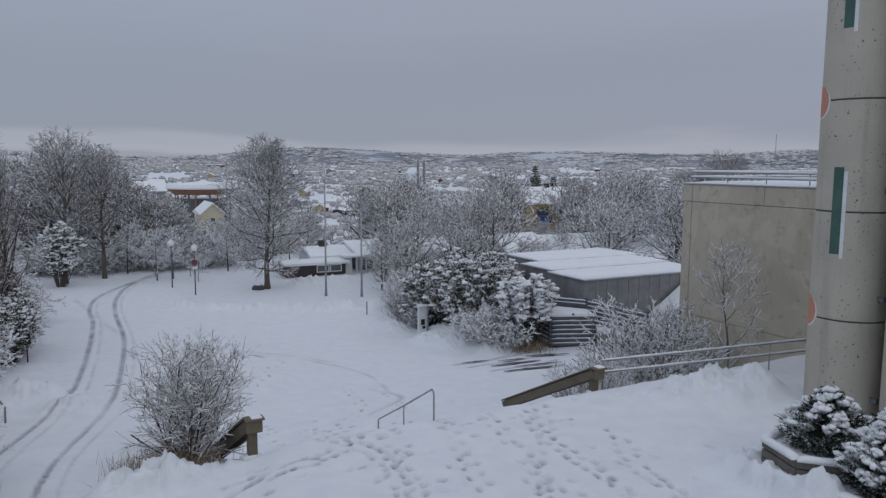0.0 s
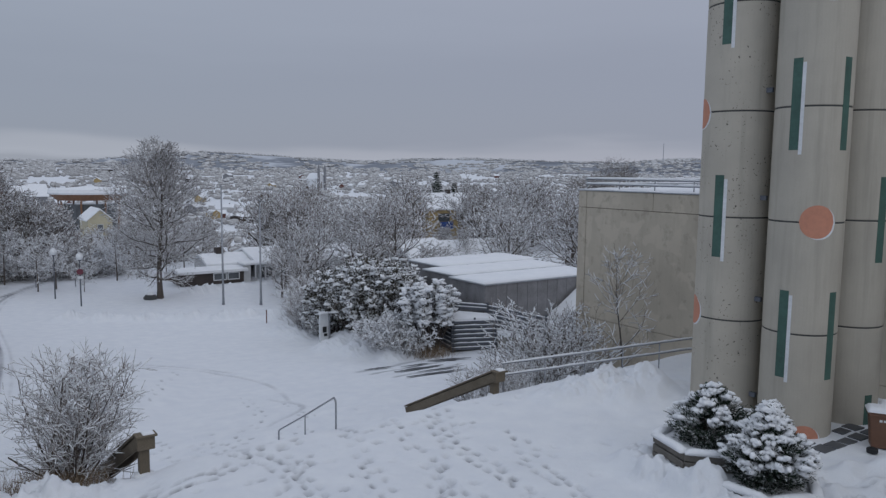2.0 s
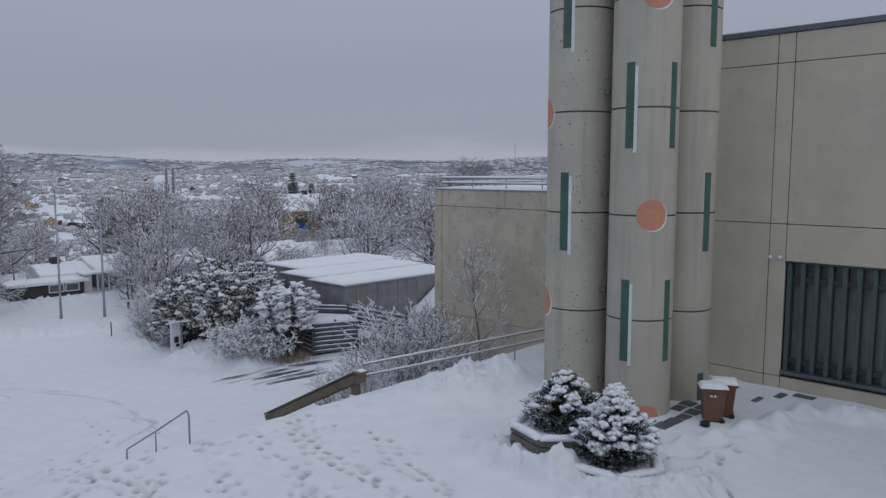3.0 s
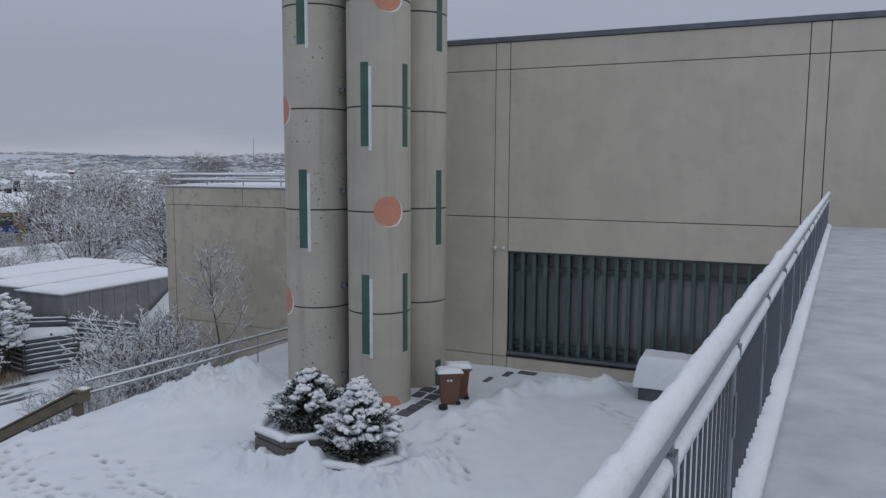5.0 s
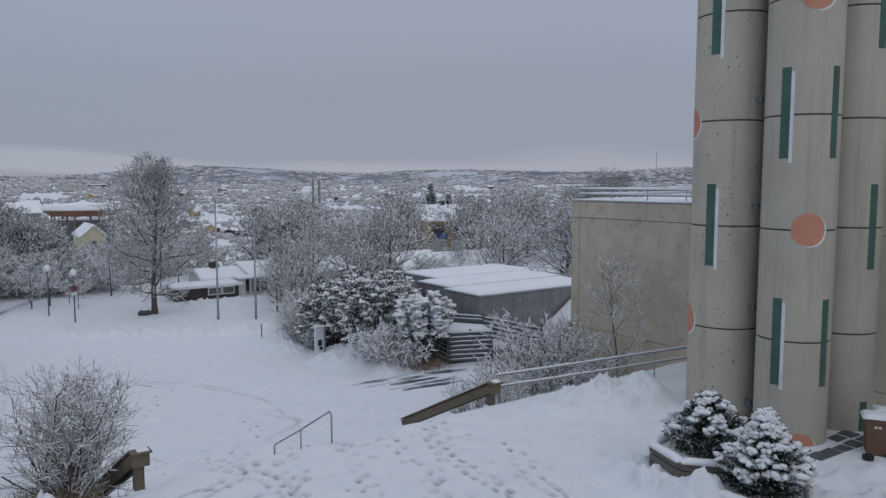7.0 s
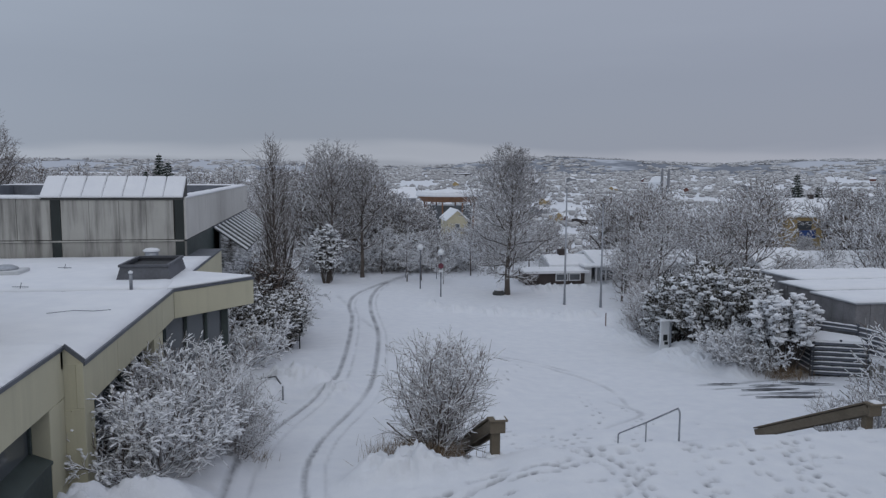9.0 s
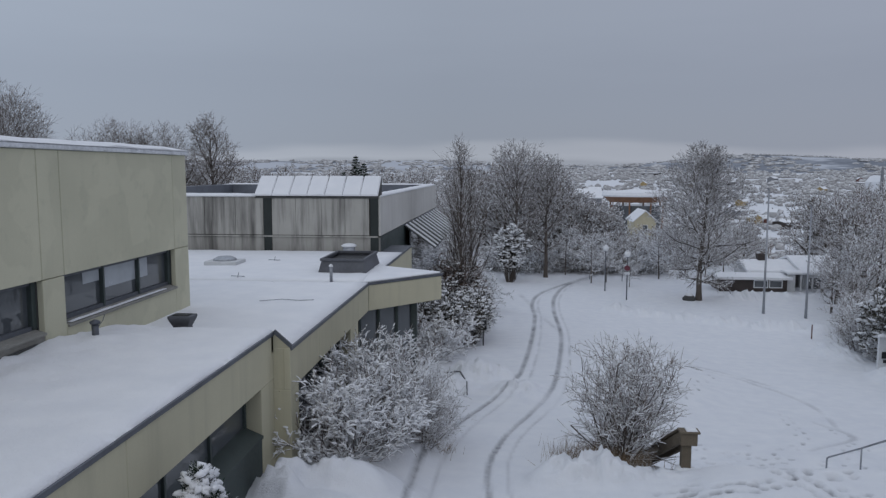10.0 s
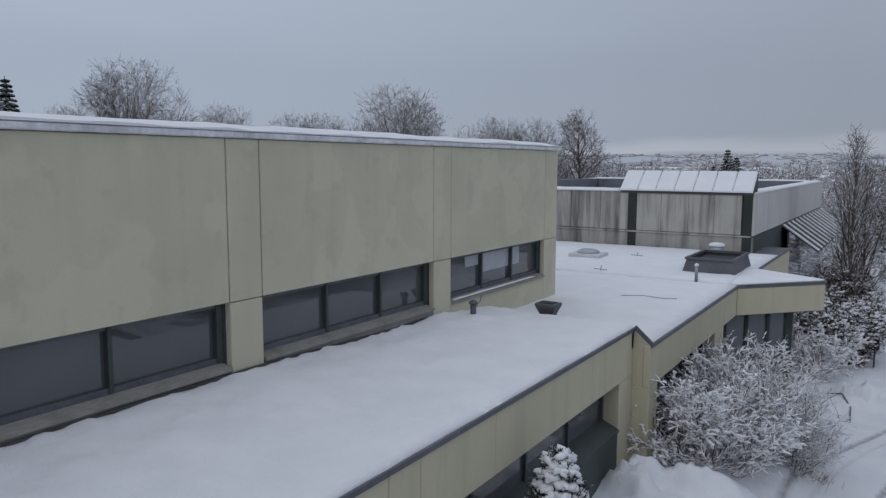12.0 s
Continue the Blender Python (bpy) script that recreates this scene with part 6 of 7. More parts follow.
def ridge_point(a, t):
    """A place on the far side of the valley: a in degrees from +y clockwise, t from its foot (0) to its back (1)."""
    q = noise.fractal((radians(a) * 2.3 + 4, 1.2, 0.0), 0.8, 2.0, 4)
    rough = 2.2 * noise.fractal((radians(a) * 60 + 4, t * 3, 1.0), 0.8, 2.0, 3)
    top = float(np.interp(a, *CREST)) + 3 * q
    r = 1720 + 520 * t
    return (math.sin(radians(a)) * r, math.cos(radians(a)) * r, (top + rough) * math.sin(math.pi * min(1, t * 1.3) / 2) ** 1.2)


def backdrop():
    """The far side of the valley: wooded ridges and snowed fields."""
    k = Nodes("hazed_far_hills")
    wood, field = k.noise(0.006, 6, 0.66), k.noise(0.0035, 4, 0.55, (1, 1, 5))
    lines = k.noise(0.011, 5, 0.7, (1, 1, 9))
    # woods and fields in pale blue-grey: the haze is part of the colour
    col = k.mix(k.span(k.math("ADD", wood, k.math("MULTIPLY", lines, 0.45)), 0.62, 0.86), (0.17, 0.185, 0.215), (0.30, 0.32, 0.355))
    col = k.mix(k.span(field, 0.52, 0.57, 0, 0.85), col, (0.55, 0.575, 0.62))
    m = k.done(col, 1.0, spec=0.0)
    n, rows = 260, 7
    v = [ridge_point(-150 + 300 * i / (n - 1), j / (rows - 1)) for j in range(rows) for i in range(n)]
    f = np.array([(j * n + i, j * n + i + 1, (j + 1) * n + i + 1, (j + 1) * n + i) for j in range(rows - 1) for i in range(n - 1)])
    tagged(new("backdrop_far_ridge", array_mesh("far_ridge", np.array(v), f, m, True)), "distant wooded ridge with snowed fields, haze painted in", "hills", kind="structure")


backdrop()


# ---- trees and shrubs ----
def sticks(segs, n):
    """Tubes with n sides round (start, end, r0, r1), as arrays."""
    s = np.array([(*a, *b, r0, r1) for a, b, r0, r1 in segs])
    a, b, r0, r1 = s[:, :3], s[:, 3:6], s[:, 6], s[:, 7]
    d = b - a
    d /= np.linalg.norm(d, axis=1, keepdims=True) + 1e-9
    ref = np.where(np.abs(d[:, 2:3]) > 0.9, np.array([[1.0, 0, 0]]), np.array([[0, 0, 1.0]]))
    u = np.cross(d, ref)
    u /= np.linalg.norm(u, axis=1, keepdims=True) + 1e-9
    w = np.cross(u, d)
    v = []
    for k in range(n):
        t = 2 * math.pi * (k + 0.25) / n
        o = u * math.cos(t) + w * math.sin(t)
        v += [a + o * r0[:, None], b + o * r1[:, None]]
    v = np.stack(v, 1)
    m = len(s)
    base = (np.arange(m) * 2 * n)[:, None]
    f = np.concatenate([base + np.array([[2 * k, 2 * ((k + 1) % n), 2 * ((k + 1) % n) + 1, 2 * k + 1]]) for k in range(n)])
    return v.reshape(-1, 3), f


def bend(rnd, d, amount):
    return (d + Vector((rnd.gauss(0, amount), rnd.gauss(0, amount), rnd.gauss(0, amount)))).normalized()


def fork(rnd, d, angle, turn):
    """The direction d leant over by an angle, to a side given by turn."""
    u = d.cross(Vector((0.21, 0.35, 0.91)))
    u = (u if u.length > 0.05 else Vector((1, 0, 0))).normalized()
    w = d.cross(u)
    return (d * math.cos(angle) + (u * math.cos(turn) + w * math.sin(turn)) * math.sin(angle)).normalized()


def ramify(rnd, wood, fine, p, d, length, r, kids, thin, inside, lift, wander, level=0):
    """A limb that forks again and again until only twigs are left; it stays within the crown."""
    parts = (2, 2, 3, 4, 6)[len(kids) + (level == 0)] if kids else 1
    out = wood if level < 1 else fine
    turn = rnd.uniform(0, 6.3)
    n = kids[0] if kids else 0
    made = 0
    for k in range(parts):
        q = p + d * (length / parts)
        r0, r1 = max(thin, r * (1 - 0.75 * k / parts)), max(thin * 0.6, r * (1 - 0.75 * (k + 1) / parts))
        out.append((p, q, r0, r1))
        if k and not inside(q):
            return
        want = round(n * (k + 1) / parts)
        while made < want:
            made += 1
            s = made / (n + 0.001)
            turn += 2.4 + rnd.uniform(-0.5, 0.5)
            e = fork(rnd, d, rnd.uniform(0.5, 1.0), turn)
            e = (e + Vector((0, 0, 0.12))).normalized()
            ramify(rnd, wood, fine, p.lerp(q, rnd.random()), e, length * rnd.uniform(0.42, 0.62) * (1.1 - 0.45 * s), r1 * 0.62, kids[1:], thin, inside, lift, wander, level + 1)
        p = q
        d = bend(rnd, d + Vector((0, 0, lift)), wander)


def tree_parts(seed, height, spread, start=0.2, limbs=18, rise=0.75, trunk_r=0.3, thin=0.018, kids=(6, 5, 3), wide=0.35, lift=0.07, wander=0.14, low=0.3, lead=0.9):
    """wide: where the crown is broadest, from its foot to its top; low: how far the lowest limbs rise, against the highest."""
    rnd = random.Random(seed)
    wood, fine = [], []
    p, d = Vector((0, 0, -0.3)), Vector((0, 0, 1))
    trunk = []
    steps = 12
    for k in range(steps):
        q = p + d * (height * lead / steps)
        r0, r1 = trunk_r * (1 - 0.92 * k / steps), trunk_r * (1 - 0.92 * (k + 1) / steps)
        wood.append((p, q, r0 * (1.35 if k == 0 else 1), r1))
        trunk.append((p, q, r0))
        p, d = q, bend(rnd, d + Vector((0, 0, 0.25)), 0.05)
    foot = height * start * 0.55

    def inside(q):
        u = (q.z - foot) / (height - foot)
        if u < 0 or u > 1:
            return False
        g = min(1.0, (u + 0.1) / (wide + 0.1)) ** 0.6 if u < wide else math.sqrt(max(0.0, 1 - ((u - wide) / (1 - wide)) ** 2))
        return math.hypot(q.x, q.y) < spread * g * (1 + 0.12 * math.sin(3 * math.atan2(q.y, q.x) + seed) + 0.08 * math.sin(7 * u + seed))

    for k in range(limbs):
        t = start + (0.97 - start) * ((k + rnd.random()) / limbs) ** 0.85
        a, b, r = trunk[min(steps - 1, int(t * steps))]
        p = a.lerp(b, t * steps % 1)
        turn = k * 2.4 + rnd.uniform(-0.5, 0.5)
        s = (t - start) / (1 - start)
        up = rise * (low + (1.5 - low) * s) + rnd.uniform(-0.15, 0.2)
        d = Vector((math.cos(turn), math.sin(turn), up)).normalized()
        length = 0.4
        while length < 1.4 * height and inside(p + d * length + Vector((0, 0, lift * 1.2 * length))):
            length += 0.2
        length *= rnd.uniform(0.86, 1.04)
        ramify(rnd, wood, fine, p, d, max(length, 0.3 * spread * (1.1 - s)), max(1.6 * thin, r * rnd.uniform(0.38, 0.55)), kids, thin, inside, lift, wander)
    return wood, fine


def snow_sticks(rnd, segs, share, add):
    """Snow lying along a share of the twigs, as tubes on their upper side."""
    out = []
    for a, b, r0, r1 in segs:
        d = b - a
        if rnd.random() < share and abs(d.z) < 0.86 * d.length:
            up = Vector((0, 0, r0 * 0.7 + add * 0.6))
            p, q = a.lerp(b, rnd.uniform(0, 0.25)), a.lerp(b, rnd.uniform(0.7, 1.0))
            out.append((p + up, q + up, r0 * 0.7 + add, r1 * 0.6 + add * rnd.uniform(0.4, 0.9)))
    return out


def tree_kind(name, seed, label, category, twig, snow=(0.0, 0.0), **kw):
    """A tree > trunk, crown, snow_load, standing at the origin."""
    wood, fine = tree_parts(seed, **kw)
    t = thing(name, (0, 0, 0), label, category, "bare trees")
    load = snow_sticks(random.Random(seed), wood[12:] + fine, *snow)
    for part_name, segs, n, material in (("trunk", wood, 6, M_BARK), ("crown", fine, 3, twig), ("snow_load", load, 3, M_SNOW)):
        if segs:
            v, f = sticks(segs, n)
            ob = tagged(new(part_name, array_mesh(part_name, v, f, material)), kind="" if part_name == "trunk" else "stuff")
            ob.parent = t
    return t


def stand(kind, spots, sink=0.1):
    """Copies at (x, y, size, turn); the first spot takes the pattern itself."""
    for k, (x, y, size, turn) in enumerate(spots):
        m = pose(x, y, ground_height(x, y) - sink, 0, 0, turn) @ Matrix.Diagonal((size, size, size, 1))
        if k == 0:
            last = m
        else:
            copy_thing(kind, m)
    kind.matrix_basis = last


OAK = tree_kind("broad_tree", 3, "broad bare tree with snow-dusted branches", "tree", M_TWIG_BARE, snow=(0.75, 0.016), height=15.9, spread=5.6, start=0.13, limbs=40, rise=0.9, trunk_r=0.3, thin=0.014, kids=(8, 7, 4), wide=0.27, low=-0.15)
stand(OAK, [(18.87, 74.8, 1.0, 20)])
TALL = tree_kind("tall_tree", 8, "tall bare tree with fine upright branches", "tree", M_TWIG_BARE, snow=(0.55, 0.013), height=17.0, spread=4.6, start=0.2, limbs=26, rise=1.3, trunk_r=0.30, thin=0.013, kids=(7, 6, 3), wide=0.5, low=0.35)
stand(TALL, [(0.5, 86.5, 0.98, 0), (4.4, 89, 0.88, 200), (-6.5, 96, 0.8, 130)])
POPLAR = tree_kind("columnar_poplar", 21, "slim upright poplar, bare", "tree", M_TWIG_BARE, snow=(0.35, 0.008), height=12.0, spread=1.15, start=0.08, limbs=44, rise=2.8, trunk_r=0.13, thin=0.008, kids=(7, 4), wide=0.4, lift=0.2, low=0.7, lead=0.96)
stand(POPLAR, [(-3.4, 47.8, 1.14, 0), (-2.6, 49.5, 1.02, 120), (-3.9, 49.0, 0.75, 200)])
SNOWY = [tree_kind("snowy_tree", 30 + k, "round bare tree heavy with snow", "tree", M_TWIG_WHITE, snow=(0.75, 0.04), height=10.5, spread=4.6, start=0.16, limbs=14, rise=0.75, trunk_r=0.26, thin=0.02, kids=(6, 5, 2), wide=0.45, wander=0.22, low=0.35, lead=0.75) for k in range(3)]
FROST = [tree_kind("dusted_tree", 40 + k, "bare tree dusted with snow", "tree", M_TWIG, snow=(0.6, 0.036), height=11.5, spread=4.4, start=0.18, limbs=15, rise=0.95, trunk_r=0.28, thin=0.02, kids=(6, 5, 2), wide=0.45, wander=0.2, lead=0.8) for k in range(3)]
LIGHT = [tree_kind("distant_tree", 80 + k, "bare tree dusted with snow on the slope", "tree", M_TWIG if k % 2 else M_TWIG_WHITE, snow=(0.68, 0.05), height=11.0, spread=4.6, start=0.08, limbs=15, rise=0.85, trunk_r=0.26, thin=0.03, kids=(6, 4, 2), wide=0.4, wander=0.2, lead=0.8) for k in range(4)]
SMALL = tree_kind("young_tree", 52, "small snowed tree standing on the lawn", "tree", M_TWIG_WHITE, snow=(0.85, 0.03), height=5.4, spread=3.1, start=0.28, limbs=13, rise=0.6, trunk_r=0.08, thin=0.012, kids=(5, 4, 2), wide=0.45)
rnd_t = random.Random(77)
spots = {id(k): [] for k in SNOWY + FROST + LIGHT}
# thicket beyond the lot, left of the big tree
for k in range(58):
    x, y = rnd_t.uniform(-4, 17), rnd_t.uniform(96, 130)
    tall = 1.4 - 0.62 * max(0, min(1, (x - 4) / 11))
    if 0.14 < x / y < 0.19:
        tall = 0.42
    spots[id(rnd_t.choice(LIGHT))].append((x, y, tall * rnd_t.uniform(0.8, 1.05), rnd_t.uniform(0, 360)))
for k in range(26):
    x, y = rnd_t.uniform(17, 34), rnd_t.uniform(98, 140)
    spots[id(rnd_t.choice(LIGHT))].append((x, y, rnd_t.uniform(0.55, 0.78), rnd_t.uniform(0, 360)))
# the wooded slope right of the big tree, open before the yellow house
for k in range(75):
    y = rnd_t.uniform(92, 135)
    x = y * rnd_t.uniform(0.36, 1.1)
    open_view = 0.655 < x / y < 0.74
    spots[id(rnd_t.choice(LIGHT))].append((x, y, rnd_t.uniform(0.3, 0.4) if open_view else rnd_t.uniform(0.85, 1.2), rnd_t.uniform(0, 360)))
# trees round the white houses
for x, y, s in ((30, 66, 0.78), (33.5, 70, 0.85), (36, 63, 0.9), (39.5, 67, 0.95), (34, 60, 0.75), (42, 61, 0.6), (46, 64, 0.45), (40, 74, 1.0), (49, 57, 1.0), (52, 62, 1.05), (47, 69, 0.45),
                (56, 54, 1.08), (59, 58, 1.05), (52.5, 51, 1.0), (63, 55, 1.15), (58, 49, 1.12), (64, 49, 1.2), (68, 54, 1.1), (44, 80, 1.0), (54, 72, 0.6), (66, 66, 1.1), (61, 70, 1.0), (72, 61, 1.1), (37, 80, 1.0), (34, 76, 0.95), (62, 72, 1.15), (38.5, 61.5, 0.9), (29.0, 68.5, 0.5), (31.5, 73.5, 0.6), (28.6, 63.5, 0.45), (33.5, 77.5, 0.62)):
    spots[id((SNOWY + FROST)[int(x * 3 + y) % 6])].append((x, y, s * rnd_t.uniform(0.92, 1.06), rnd_t.uniform(0, 360)))
for k in range(44):
    b = radians(rnd_t.uniform(-66, -12))
    r = rnd_t.uniform(115, 210)
    free = r < 150 and 0.66 < -math.tan(b) < 0.735
    spots[id(rnd_t.choice(LIGHT))].append((-math.sin(b) * r, math.cos(b) * r, 0.35 if free else rnd_t.uniform(0.6, 0.9), rnd_t.uniform(0, 360)))
for k in range(64):
    x, y = rnd_t.uniform(-100, -12), rnd_t.uniform(112, 190)
    spots[id(rnd_t.choice(LIGHT))].append((x, y, (rnd_t.uniform(5.0, 9.5) - ground_height(x, y)) / 11.0, rnd_t.uniform(0, 360)))
for k in SNOWY + FROST + LIGHT:
    stand(k, spots[id(k)] or [(70, 70, 1.0, 0)])
stand(SMALL, [(9.4, 85, 1.1, 0), (11.2, 86, 1.15, 90), (13.4, 83, 0.6, 200), (17.9, 89.5, 1.2, 40), (7.0, 92, 1.2, 300), (21.8, 93, 1.1, 10), (27, 95, 1.2, 70), (24, 92, 1.0, 200)])
HIGH = tree_kind("old_broad_tree", 61, "large bare deciduous tree behind the roofs", "tree", M_TWIG_BARE, height=19.4, spread=6.2, start=0.2, limbs=34, rise=1.05, trunk_r=0.42, thin=0.011, kids=(9, 7, 5), wide=0.5, low=0.4, wander=0.10, lead=0.68)
for_high = [(-66, 45.5, 1.03, 0), (-69.5, 40.5, 0.76, 70), (-47.5, 64.7, 0.99, 140), (-39, 70, 0.83, 30), (-35.2, 72, 0.82, 250), (-61.4, 52.7, 0.83, 20), (-56, 57.7, 0.8, 90), (-53.5, 60, 0.81, 180), (88, 78, 0.82, 60), (84, 81, 0.70, 10)]
stand(HIGH, for_high)
OVAL = tree_kind("oval_tree", 64, "tall oval bare tree behind the roofs", "tree", M_TWIG_BARE, height=18, spread=3.9, start=0.2, limbs=30, rise=1.2, trunk_r=0.36, thin=0.014, kids=(7, 6, 4), wide=0.5, low=0.5)
stand(OVAL, [(-30.6, 74, 0.92, 200)])


def spruce_kind(seed, height, label):
    rnd = random.Random(seed)
    t = thing("spruce", (0, 0, 0), label, "conifer", "spruces")
    v, f = sticks([(Vector((0, 0, -0.3)), Vector((0, 0, height)), height * 0.018, 0.02)], 6)
    ob = new("trunk", array_mesh("trunk", v, f, M_BARK))
    ob.parent = t
    segs = []
    rows = 40
    for k in range(rows):
        z = height * (0.08 + 0.92 * k / rows)
        reach = height * 0.2 * (1 - k / rows) ** 0.85 + 0.1
        for j in range(11):
            a = rnd.uniform(0, 6.3)
            l = reach * rnd.uniform(0.7, 1.1)
            p = Vector((0, 0, z))
            q = p + Vector((math.cos(a) * l, math.sin(a) * l, -0.28 * l))
            segs.append((p, q, 0.14, 0.07))
            for s in (0.4, 0.6, 0.8, 1.0):
                c = p.lerp(q, s)
                for side in (-1, 1):
                    e = Vector((math.cos(a + side * 0.9), math.sin(a + side * 0.9), -0.35)) * l * 0.32
                    segs.append((c, c + e, 0.13, 0.05))
    v, f = sticks(segs, 3)
    ob = new("needles", array_mesh("needles", v, f, M_NEEDLE))
    ob.parent = t
    return t


SPRUCE = spruce_kind(5, 12, "dark green spruce with snow on its boughs")
stand(SPRUCE, [(-61.9, 31.5, 1.26, 0), (-21.0, 106, 1.15, 30), (-22.6, 108, 1.25, 80), (-24.2, 107, 1.05, 140), (-31, 110, 1.0, 10), (93.7, 135, 1.6, 0), (98.6, 135, 1.4, 40), (-31.5, 82, 0.7, 200), (-30, 84, 0.6, 20)])


def blob(rnd, c, r, flat, out=None):
    """A lump: an icosahedron pushed out of shape."""
    t = (1 + 5**0.5) / 2
    base = [(-1, t, 0), (1, t, 0), (-1, -t, 0), (1, -t, 0), (0, -1, t), (0, 1, t), (0, -1, -t), (0, 1, -t), (t, 0, -1), (t, 0, 1), (-t, 0, -1), (-t, 0, 1)]
    a = rnd.uniform(0, 6.3)
    made, way = [], out
    for x, y, z in base:
        k = r / 1.9 * rnd.uniform(0.7, 1.25)
        x, y = x * math.cos(a) - y * math.sin(a), x * math.sin(a) + y * math.cos(a)
        p = Vector((x * k, y * k, z * k * flat))
        if way is not None:
            p += way * (p.dot(way) * 1.1)
        made.append((c[0] + p.x, c[1] + p.y, c[2] + p.z))
    return made


ICO = np.array([(0, 11, 5), (0, 5, 1), (0, 1, 7), (0, 7, 10), (0, 10, 11), (1, 5, 9), (5, 11, 4), (11, 10, 2), (10, 7, 6), (7, 1, 8), (3, 9, 4), (3, 4, 2), (3, 2, 6), (3, 6, 8), (3, 8, 9), (4, 9, 5), (2, 4, 11), (6, 2, 10), (8, 6, 7), (9, 8, 1)])


def far_woods():
    """The belt of bare woods on the slope and between the houses of the town."""
    rnd = random.Random(9)
    segs = []
    for k in range(1700):
        b = radians(rnd.uniform(-78, 48))
        r = rnd.uniform(150, 520) if k % 2 else rnd.uniform(240, 1200)
        x, y = -math.sin(b) * r, math.cos(b) * r
        if x < -10 and y < 105:
            continue
        z = float(land(x, y))
        h = rnd.uniform(4, 8)
        segs.append((Vector((x, y, z)), Vector((x, y, z + h * 0.8)), 0.2, 0.08))
        if math.hypot(x - 35, y - 200) < 45 and y < 205:
            continue
        for j in range(9):
            a, t = rnd.uniform(0, 6.3), rnd.uniform(0.2, 0.85)
            p = Vector((x, y, z + h * t))
            l = h * rnd.uniform(0.2, 0.38)
            q = p + Vector((math.cos(a), math.sin(a), rnd.uniform(0.3, 1.2))).normalized() * l
            segs.append((p, q, 0.16, 0.06))
            segs.append((p.lerp(q, 0.5), p.lerp(q, 0.5) + Vector((rnd.uniform(-1, 1), rnd.uniform(-1, 1), 0.7)) * l * 0.4, 0.13, 0.05))
    v, f = sticks(segs, 3)
    tagged(new("far_woods", array_mesh("far_woods", v, f, M_TWIG)), "belts of snow-dusted bare woods on the slope", "woods", kind="stuff")


far_woods()


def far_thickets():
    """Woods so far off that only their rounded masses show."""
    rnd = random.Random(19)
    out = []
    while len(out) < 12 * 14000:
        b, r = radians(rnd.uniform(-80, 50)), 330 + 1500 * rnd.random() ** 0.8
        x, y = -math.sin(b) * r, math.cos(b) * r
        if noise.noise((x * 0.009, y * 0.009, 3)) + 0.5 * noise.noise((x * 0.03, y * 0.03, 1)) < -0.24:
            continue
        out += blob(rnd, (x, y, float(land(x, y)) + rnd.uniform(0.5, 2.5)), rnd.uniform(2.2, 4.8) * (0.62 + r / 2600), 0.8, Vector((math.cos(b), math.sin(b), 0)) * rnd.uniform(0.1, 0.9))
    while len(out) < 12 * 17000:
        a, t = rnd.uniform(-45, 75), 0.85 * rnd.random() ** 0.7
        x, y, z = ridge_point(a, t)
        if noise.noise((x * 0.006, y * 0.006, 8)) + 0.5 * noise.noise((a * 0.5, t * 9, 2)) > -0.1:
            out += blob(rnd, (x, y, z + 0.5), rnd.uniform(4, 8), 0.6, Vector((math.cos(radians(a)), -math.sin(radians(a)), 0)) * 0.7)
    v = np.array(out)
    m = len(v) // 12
    tagged(new("far_thickets", array_mesh("far_thickets", v, (np.arange(m)[:, None, None] * 12 + ICO[None]).reshape(-1, 3), M_HAZED_THICKET)), "far snow-dusted thickets between the houses, paled for haze", "woods", kind="stuff")


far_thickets()


